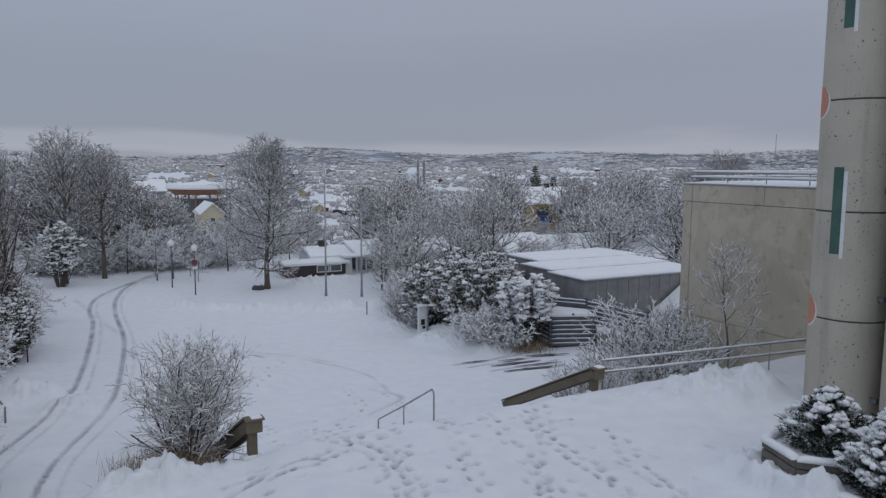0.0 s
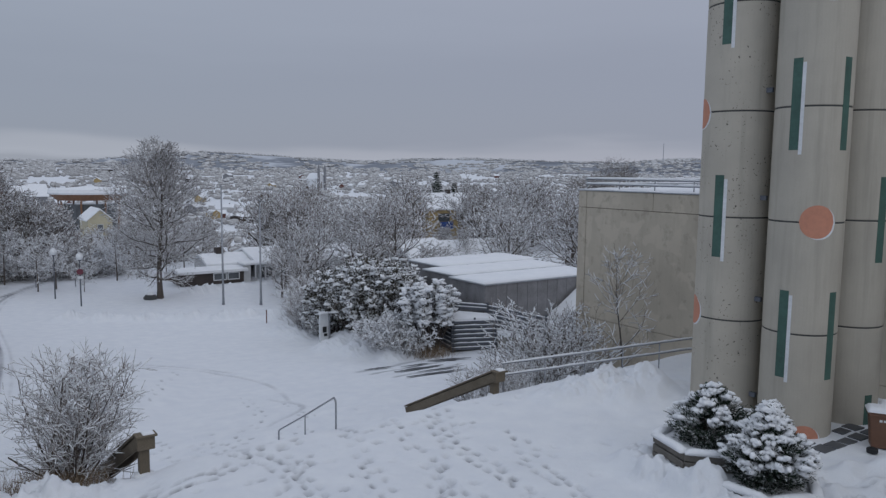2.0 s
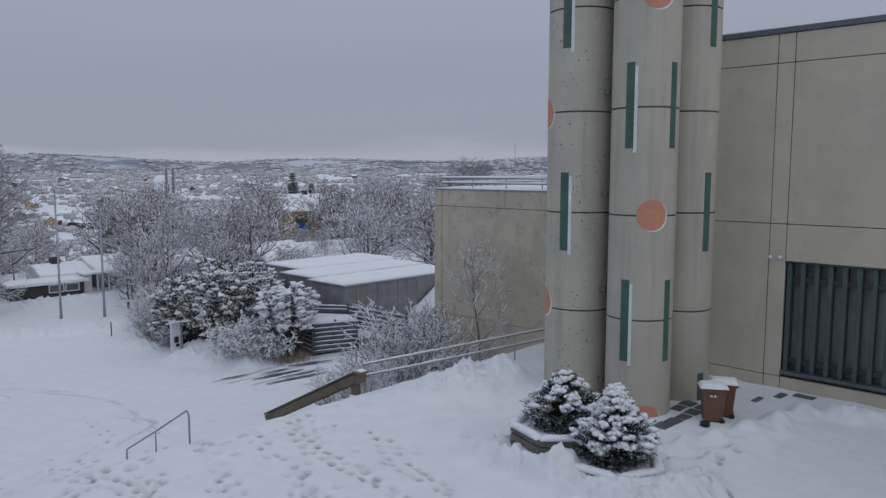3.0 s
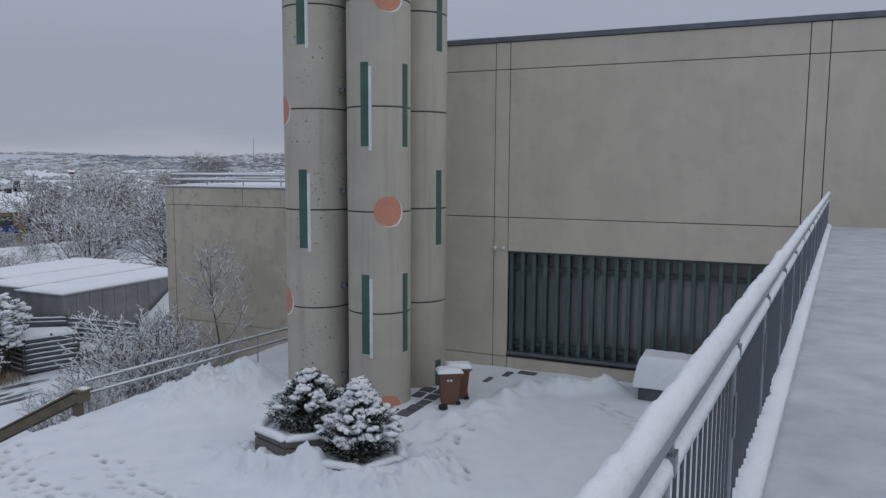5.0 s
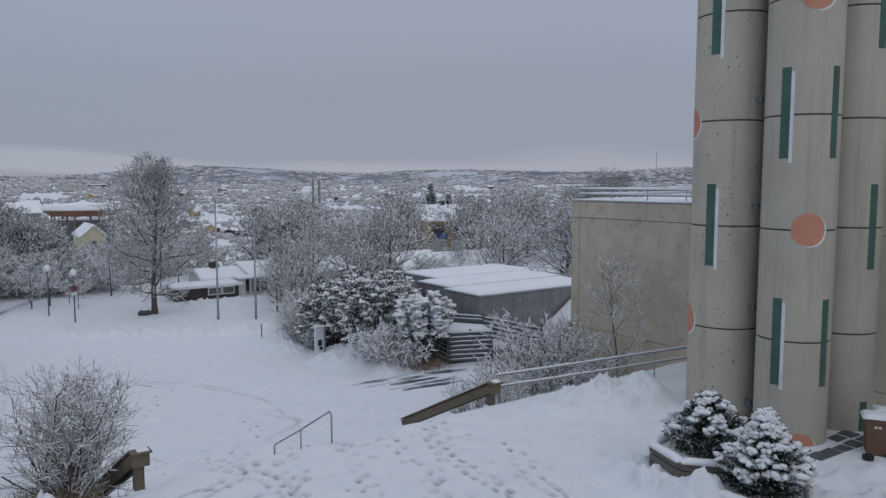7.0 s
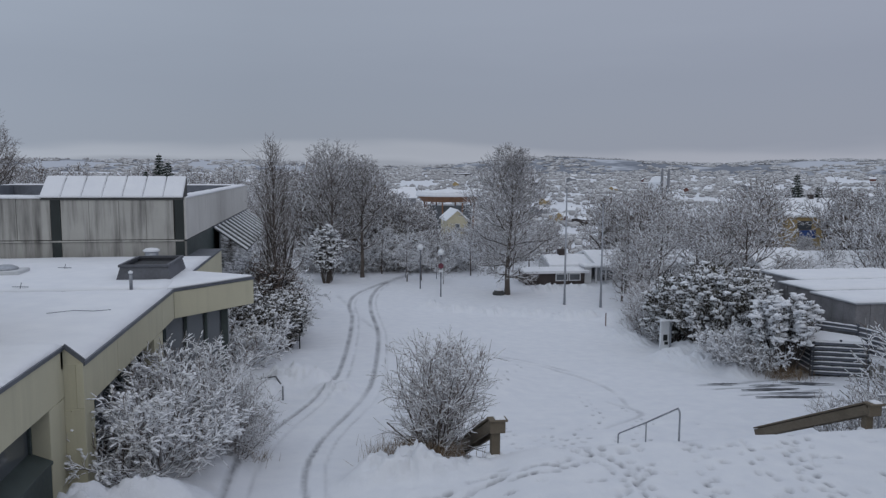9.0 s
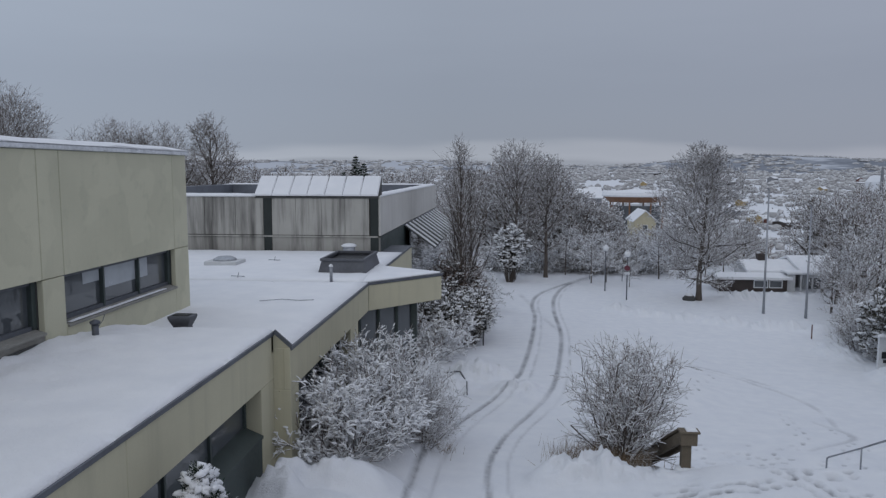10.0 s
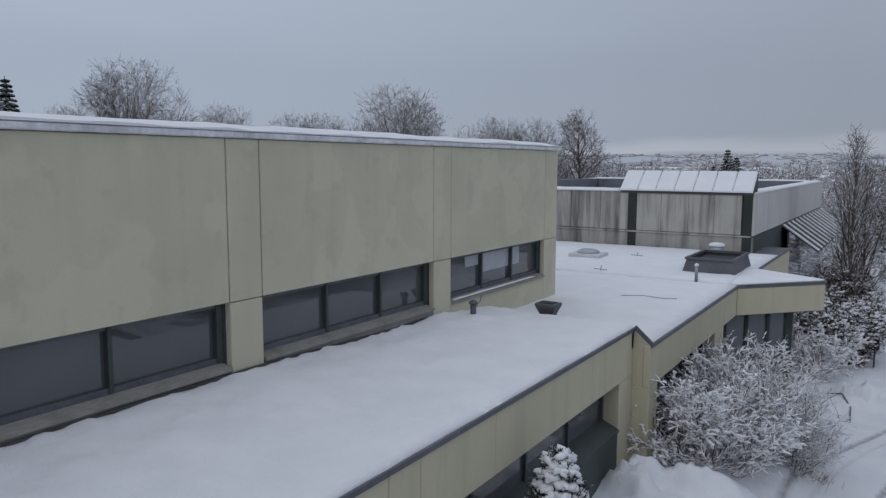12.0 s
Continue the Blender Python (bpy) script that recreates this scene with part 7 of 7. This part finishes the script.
def shrub_kind(name, seed, label, height, spread, stems, material, kids=(6, 4, 3), thin=0.007, r=0.025, foot=0.25, lift=0.06, wander=0.14, snow=(0.0, 0.0), clumps=(0, 0.05), wide=0.6, reach=1.1, group="shrubs"):
    """A many-stemmed shrub > wood, crown, snow_load, snow_clump. foot: radius of the stool from which the stems rise."""
    rnd = random.Random(seed)
    wood, fine = [], []

    def inside(q):
        u = q.z / height
        if u < -0.1 or u > 1.08:
            return False
        g = min(1.0, 0.35 + 0.65 * max(0.0, u) / wide) if u < wide else math.sqrt(max(0.05, 1 - ((u - wide) / (1.12 - wide)) ** 2))
        return math.hypot(q.x, q.y) < spread * g * (1 + 0.14 * math.sin(3 * math.atan2(q.y, q.x) + seed) + 0.1 * math.sin(9 * u + seed))

    for k in range(stems):
        a = 2.4 * k + rnd.uniform(-0.4, 0.4)
        f = math.sqrt((k + 0.5) / stems)
        p = Vector((math.cos(a) * foot * f, math.sin(a) * foot * f, -0.15))
        d = Vector((math.cos(a) * f * spread * reach, math.sin(a) * f * spread * reach, height * rnd.uniform(0.75, 1.0))).normalized()
        ramify(rnd, wood, fine, p, d, height * rnd.uniform(0.86, 1.04), r * rnd.uniform(0.7, 1.1), kids, thin, inside, lift, wander)
    t = thing(name, (0, 0, 0), label, "shrub", group)
    load = snow_sticks(rnd, wood + fine, *snow)
    pads = []
    if clumps[0]:
        # clumps lie along the outermost twigs
        outer = sorted(fine, key=lambda g: -(math.hypot(g[1].x, g[1].y) / spread + g[1].z / height) + rnd.uniform(-0.25, 0.25))[: 3 * clumps[0]]
        for g in rnd.sample(outer, min(len(outer), clumps[0])):
            d = g[1] - g[0]
            way = Vector((d.x, d.y, 0.4 * d.z)).normalized()
            for f in (0.15, 0.5, 0.85):
                if rnd.random() < 0.75:
                    pads += blob(rnd, g[0].lerp(g[1], f) + Vector((0, 0, clumps[1] * 0.4)), clumps[1] * rnd.uniform(0.5, 1.15), 0.55, way)
    for part_name, segs, n, m in (("wood", wood, 5, M_BARK), ("crown", fine, 3, material), ("snow_load", load, 4, M_SNOW)):
        if not segs:
            continue
        v, f = sticks(segs, n)
        ob = tagged(new(part_name, array_mesh(part_name, v, f, m)), kind="stuff")
        ob.parent = t
    if pads:
        v = np.array(pads)
        ob = tagged(new("snow_clump", array_mesh("snow_clump", v, (np.arange(len(v) // 12)[:, None, None] * 12 + ICO[None]).reshape(-1, 3), M_SNOW, True)), kind="stuff")
        ob.parent = t
    return t


FAN = shrub_kind("fan_shrub", 4, "bare fan-shaped shrub with snow on its fine twigs", 3.5, 1.85, 18, M_TWIG_MID, (10, 6, 4), 0.0075, 0.036, 0.2, 0.05, 0.17, snow=(0.72, 0.0095), wide=0.72, reach=1.15)
stand(FAN, [(2.95, 21.0, 1.0, 0)])
BANK = shrub_kind("snowy_shrub", 14, "dense shrub bowed under thick snow", 2.4, 2.0, 18, M_TWIG_MID, (8, 6, 3), 0.007, 0.022, 0.5, -0.05, 0.26, snow=(0.85, 0.011), clumps=(520, 0.042), wide=0.35, reach=1.5)
stand(BANK, [(-4.45, 17.7, 1.05, 0), (-4.4, 19.6, 1.08, 200)])
SPRAY = shrub_kind("twiggy_shrub", 19, "fine twiggy shrub dusted with snow beside the drive", 2.4, 1.7, 16, M_TWIG_MID, (8, 6, 3), 0.006, 0.02, 0.45, 0.04, 0.14, snow=(0.85, 0.011), wide=0.45)
stand(SPRAY, [(-3.6, 20.2, 1.0, 0), (-4.2, 21.9, 1.15, 90), (-3.0, 22.0, 0.8, 190), (-2.7, 20.4, 0.6, 50)])
FARBANK = shrub_kind("snowed_shrub", 15, "rounded shrub under thick snow", 2.3, 2.2, 14, M_TWIG_MID, (6, 5, 3), 0.010, 0.022, 0.4, 0.0, 0.18, snow=(0.85, 0.02), clumps=(160, 0.06), wide=0.4, reach=1.3)
stand(FARBANK, [(-6.0, 66.5, 1.9, 40), (-6.8, 68.5, 2.1, 140), (-6.9, 74, 2.2, 10), (-8.0, 78, 2.6, 60), (-6.2, 71, 1.8, 220), (-9.3, 86, 2.8, 160), (-4.6, 54, 1.3, 0), (-4.2, 57.5, 1.4, 80), (-4.8, 61, 1.5, 200), (-3.6, 64, 1.6, 20), (-3.2, 53, 1.2, 130),
            (24.4, 41.8, 1.0, 0), (24.9, 39.3, 1.05, 100), (24.3, 40.4, 1.0, 220), (25.5, 40.8, 0.9, 300), (-4.6, 37.5, 1.1, 20), (-4.4, 40.5, 1.3, 200),
            (25.2, 50.5, 1.1, 10), (26.0, 53, 1.2, 30), (29, 56, 1.4, 80), (27.6, 52, 1.3, 160)] + [(-3.5 + 1.7 * k, 95.5 + 1.6 * math.sin(2.7 * k), 1.75 + 0.4 * math.sin(1.9 * k), 67 * k) for k in range(14)])
THIN = shrub_kind("thin_shrub", 24, "thin bare shrub with light snow", 1.9, 1.5, 14, M_TWIG_MID, (6, 5, 3), 0.0062, 0.018, 0.35, 0.03, 0.18, snow=(0.75, 0.009), wide=0.5)
stand(THIN, [(17.0, 20.4, 0.8, 0), (16.6, 21.2, 0.85, 60), (18.2, 21.0, 0.8, 120), (21.0, 21.4, 1.3, 200), (22.2, 22.0, 1.75, 300), (21.4, 23.2, 2.1, 10), (23.0, 23.2, 1.9, 90), (19.6, 21.8, 0.9, 40), (-2.5, 22.3, 0.7, 50), (24.4, 53, 1.7, 0), (27.5, 60, 1.8, 100), (26.6, 57, 1.9, 20), (25.6, 55.5, 1.5, 160)])
SLIM = tree_kind("slender_young_tree", 71, "slender young tree with a little snow before the concrete wall", "tree", M_TWIG_BARE, snow=(0.9, 0.012), height=5.5, spread=1.7, start=0.1, limbs=14, rise=1.5, trunk_r=0.05, thin=0.007, kids=(5, 5), wide=0.35, low=0.5)
stand(SLIM, [(23.6, 20.2, 1.0, 0)])


def leafy_bush(name, seed, label, height, radius, stems, leaf, lump, base=0.0, material=None, snow=0.8, group="evergreen shrubs", top=0.5):
    """A leafy shrub > wood, foliage, snow_load: stems with tufts of leaves and a pad of snow on each tuft. base: bare height of the stems."""
    rnd = random.Random(seed)
    t = thing(name, (0, 0, 0), label, "shrub", group)
    lv, pads, segs = [], [], []

    def tuft(c, out, size):
        for _ in range(13):
            d = bend(rnd, out, 0.6)
            s = d.cross(Vector((rnd.uniform(-1, 1), rnd.uniform(-1, 1), 1))).normalized()
            o = c + Vector((rnd.gauss(0, 0.09), rnd.gauss(0, 0.09), rnd.gauss(0, 0.08))) * (size / 0.15)
            l, w = size * rnd.uniform(0.8, 1.6), size * rnd.uniform(0.22, 0.38)
            lv.extend((o, o + d * l * 0.5 + s * w, o + d * l, o + d * l * 0.5 - s * w))
        if rnd.random() < snow:
            for _ in range(rnd.choice((1, 2, 3))):
                o = c + out * size * rnd.uniform(0.2, 1.0) + Vector((rnd.gauss(0, 0.5) * size, rnd.gauss(0, 0.5) * size, size * 0.55))
                pads.extend(blob(rnd, o, lump * rnd.uniform(0.5, 1.2), 0.6, bend(rnd, Vector((out.x, out.y, 0.2)), 0.4)))

    for k in range(stems):
        a = 2.4 * k + rnd.uniform(-0.5, 0.5)
        f = math.sqrt((k + 0.5) / stems) * rnd.uniform(0.85, 1.12)
        tip = Vector((math.cos(a) * radius * f, math.sin(a) * radius * f, base + (height - base) * (1 - (1 - top) * f * f) * rnd.uniform(0.82, 1.08)))
        root = Vector((tip.x * 0.22, tip.y * 0.22, -0.2))
        knee = root.lerp(tip, 0.55) + Vector((tip.x * 0.12, tip.y * 0.12, 0))
        segs += [(root, knee, 0.035, 0.022), (knee, tip, 0.022, 0.008)]
        out = (tip - knee).normalized()
        low = max(base, 0.12 * height)
        n = 3 + int(7 * (tip.z - low) / height)
        for j in range(n):
            z = 1 - j / n
            c = knee.lerp(tip, max(0.0, 2 * z - 1)) if z > 0.5 else root.lerp(knee, 2 * z)
            if c.z < low:
                continue
            for side in range(3):
                w = bend(rnd, Vector((out.x + 0.5 * math.cos(a), out.y + 0.5 * math.sin(a), out.z * 0.8 + 0.2)), 0.55)
                e = c + w * 0.32 * rnd.uniform(0.3, 1.2) * (leaf / 0.15)
                segs.append((c, e, 0.009, 0.005))
                tuft(e, w, leaf)
    v, f = sticks(segs, 4)
    lv, pads = np.array(lv), np.array(pads)
    for part_name, v, f, mat in (("wood", v, f, M_BARK), ("foliage", lv, np.arange(len(lv)).reshape(-1, 4), material or M_LEAF), ("snow_load", pads, (np.arange(len(pads) // 12)[:, None, None] * 12 + ICO[None]).reshape(-1, 3), M_SNOW)):
        ob = tagged(new(part_name, array_mesh(part_name, v, f, mat, part_name == "snow_load")), kind="stuff")
        ob.parent = t
    return t


def dwarf_fir(seed, label, height, outline, boughs=110):
    """A small fir > branches, foliage, snow_load: boughs with needle tufts and a pad of snow on each."""
    rnd = random.Random(seed)
    t = thing("dwarf_spruce", (0, 0, 0), label, "shrub", "dwarf spruces")
    segs, lv, snow = [], [], []

    def tuft(c, out, n, size):
        for _ in range(n):
            d = bend(rnd, out, 0.55)
            s = d.cross(Vector((rnd.uniform(-1, 1), rnd.uniform(-1, 1), 1))).normalized()
            o = c + Vector((rnd.gauss(0, 0.045), rnd.gauss(0, 0.045), rnd.gauss(0, 0.035)))
            l, w = size * rnd.uniform(0.7, 1.4), size * 0.16
            lv.extend((o - s * w, o + s * w, o + d * l + s * w * 0.4, o + d * l - s * w * 0.4))

    for k in range(boughs):
        z = ((k + rnd.random()) / boughs) ** 0.92
        a = 2.4 * k + rnd.uniform(-0.5, 0.5)
        reach = outline(z) * rnd.uniform(0.8, 1.12)
        way = Vector((math.cos(a), math.sin(a), 0.25 + 0.9 * z))
        tip = Vector((math.cos(a) * reach, math.sin(a) * reach, z * height + rnd.uniform(-0.05, 0.07)))
        root = Vector((tip.x * 0.15, tip.y * 0.15, max(0.02, tip.z - 0.35 * reach)))
        segs.append((root, tip, 0.02, 0.008))
        for f in (0.35, 0.55, 0.75, 0.9, 1.0):
            for side in (-1, 0, 1):
                off = Vector((-math.sin(a), math.cos(a), 0)) * side * 0.13 * f * (1 if z < 0.85 else 0.4)
                tuft(root.lerp(tip, f) + off, way, 6, 0.085)
        if rnd.random() < (0.95 if z < 0.14 else 0.6 if z < 0.3 else 0.12):
            continue
        if noise.noise((math.cos(a) * 2.2 + seed, math.sin(a) * 2.2, z * 4.0)) < -0.12:
            continue
        # a pad of snow with fingers out along the twigs
        for side in (-1, 0, 1):
            end = tip + Vector((-math.sin(a), math.cos(a), 0)) * side * rnd.uniform(0.06, 0.14) + Vector((0, 0, rnd.uniform(-0.03, 0.04)))
            for f in (0.62, 0.74, 0.85, 0.95, 1.04):
                if rnd.random() < (0.85 if side == 0 else 0.6):
                    c = root.lerp(end, f) + Vector((rnd.gauss(0, 0.018), rnd.gauss(0, 0.018), 0.05))
                    snow.extend(blob(rnd, c, rnd.uniform(0.055, 0.115) * (1.15 - 0.35 * f), 0.75, bend(rnd, Vector((way.x, way.y, 0.1)), 0.3)))
    v, f = sticks(segs, 4)
    lv, snow = np.array(lv), np.array(snow)
    m = len(snow) // 12
    for part_name, v, f, mat in (("wood", v, f, M_BARK), ("foliage", lv, np.arange(len(lv)).reshape(-1, 4), M_NEEDLE), ("snow_load", snow, (np.arange(m)[:, None, None] * 12 + ICO[None]).reshape(-1, 3), M_SNOW)):
        ob = tagged(new(part_name, array_mesh(part_name, v, f, mat, part_name == "snow_load")), kind="stuff")
        ob.parent = t
    return t


E1 = dwarf_fir(1, "rounded dark dwarf spruce with snow clumps in a planter", 1.42, lambda z: 0.92 * min(1, 0.7 + 0.9 * z) * (1.0 if z < 0.5 else max(0.0, 1 - (z - 0.5) / 0.2 * 0.42) if z < 0.7 else 0.56 * max(0.0, (1.02 - z) / 0.32) ** 0.6), 150)
E1.matrix_basis = pose(15.55, 10.4, 0.66)
E2 = dwarf_fir(2, "pointed dark dwarf spruce with snow clumps in a planter", 1.75, lambda z: 0.9 * min(1, 0.68 + 0.9 * z) * (1.0 if z < 0.45 else max(0.0, 1 - (z - 0.45) / 0.3 * 0.62) if z < 0.75 else 0.4 * max(0.0, (1.02 - z) / 0.27) ** 0.6), 185)
E2.matrix_basis = pose(15.25, 8.77, 0.36)
E3 = dwarf_fir(3, "small spruce with snow clumps by the school wall", 2.25, lambda z: 0.85 * (1 - z) ** 0.8 + 0.05, 120)
E3.matrix_basis = pose(-5.0, 10.35, 0.45)
E4 = leafy_bush("evergreen_shrub", 4, "tall dark evergreen shrub with snow in its leaves", 4.9, 2.1, 42, 0.15, 0.14, snow=0.42)
stand(E4, [(25.3, 46.2, 1.08, 0), (25.0, 49.6, 1.0, 100), (26.6, 44.2, 1.12, 200), (28.4, 45.6, 1.1, 300), (27.0, 48.5, 1.2, 40), (25.5, 51.0, 1.0, 150), (29.8, 48.0, 1.1, 80)])
E5 = leafy_bush("snowed_pine_bush", 5, "leafy bush with heavy white tufts of snow", 4.4, 1.9, 48, 0.13, 0.15, 1.7, snow=1.0, top=0.62)
stand(E5, [(26.95, 39.3, 1.0, 0)])
E6 = leafy_bush("clipped_hedge", 6, "dark overgrown hedge with snow on its leaves", 3.2, 1.5, 34, 0.13, 0.10, group="hedge bushes", top=0.75, snow=0.6)
stand(E6, [(-4.9, 42.9, 0.9, 0), (-3.8, 43.5, 0.9, 90), (-2.7, 44.8, 0.9, 180), (-3.3, 46.6, 1.0, 30), (-2.5, 47.5, 1.0, 270), (-4.8, 45.2, 1.1, 130)])
E7 = leafy_bush("ivy_bush", 7, "dense leafy bush with snow at the tree foot", 6.2, 1.7, 34, 0.2, 0.17, 1.6, top=0.6)
stand(E7, [(0.1, 84.5, 1.0, 0)])
E8 = leafy_bush("beech_bush", 9, "brown withered beech leaves flecked with snow round the poplars", 6.2, 1.6, 40, 0.12, 0.07, 0.3, M_BEECH, 0.55, top=0.5)
stand(E8, [(-4.2, 48.0, 0.95, 0), (-3.3, 49.2, 0.9, 110), (-3.0, 51.2, 0.85, 220)])


def dry_grass():
    rnd = random.Random(3)
    segs = []
    for cx, cy, n, sp, h in ((2.3, 20.3, 900, 1.2, 0.55), (26.3, 38.0, 500, 1.3, 0.8), (-2.6, 20.8, 200, 0.6, 0.35)):
        for _ in range(n):
            x, y = rnd.gauss(cx, sp * 0.55), rnd.gauss(cy, sp * 0.45)
            z = ground_height(x, y)
            segs.append((Vector((x, y, z - 0.05)), Vector((x + rnd.gauss(0, 0.14), y + rnd.gauss(0, 0.14), z + h * rnd.uniform(0.4, 1.1))), 0.006, 0.002))
    v, f = sticks(segs, 3)
    tagged(new("dry_grass", array_mesh("dry_grass", v, f, M_DRY)), "tufts of dry brown grass under the shrubs", "grass", kind="stuff")


dry_grass()
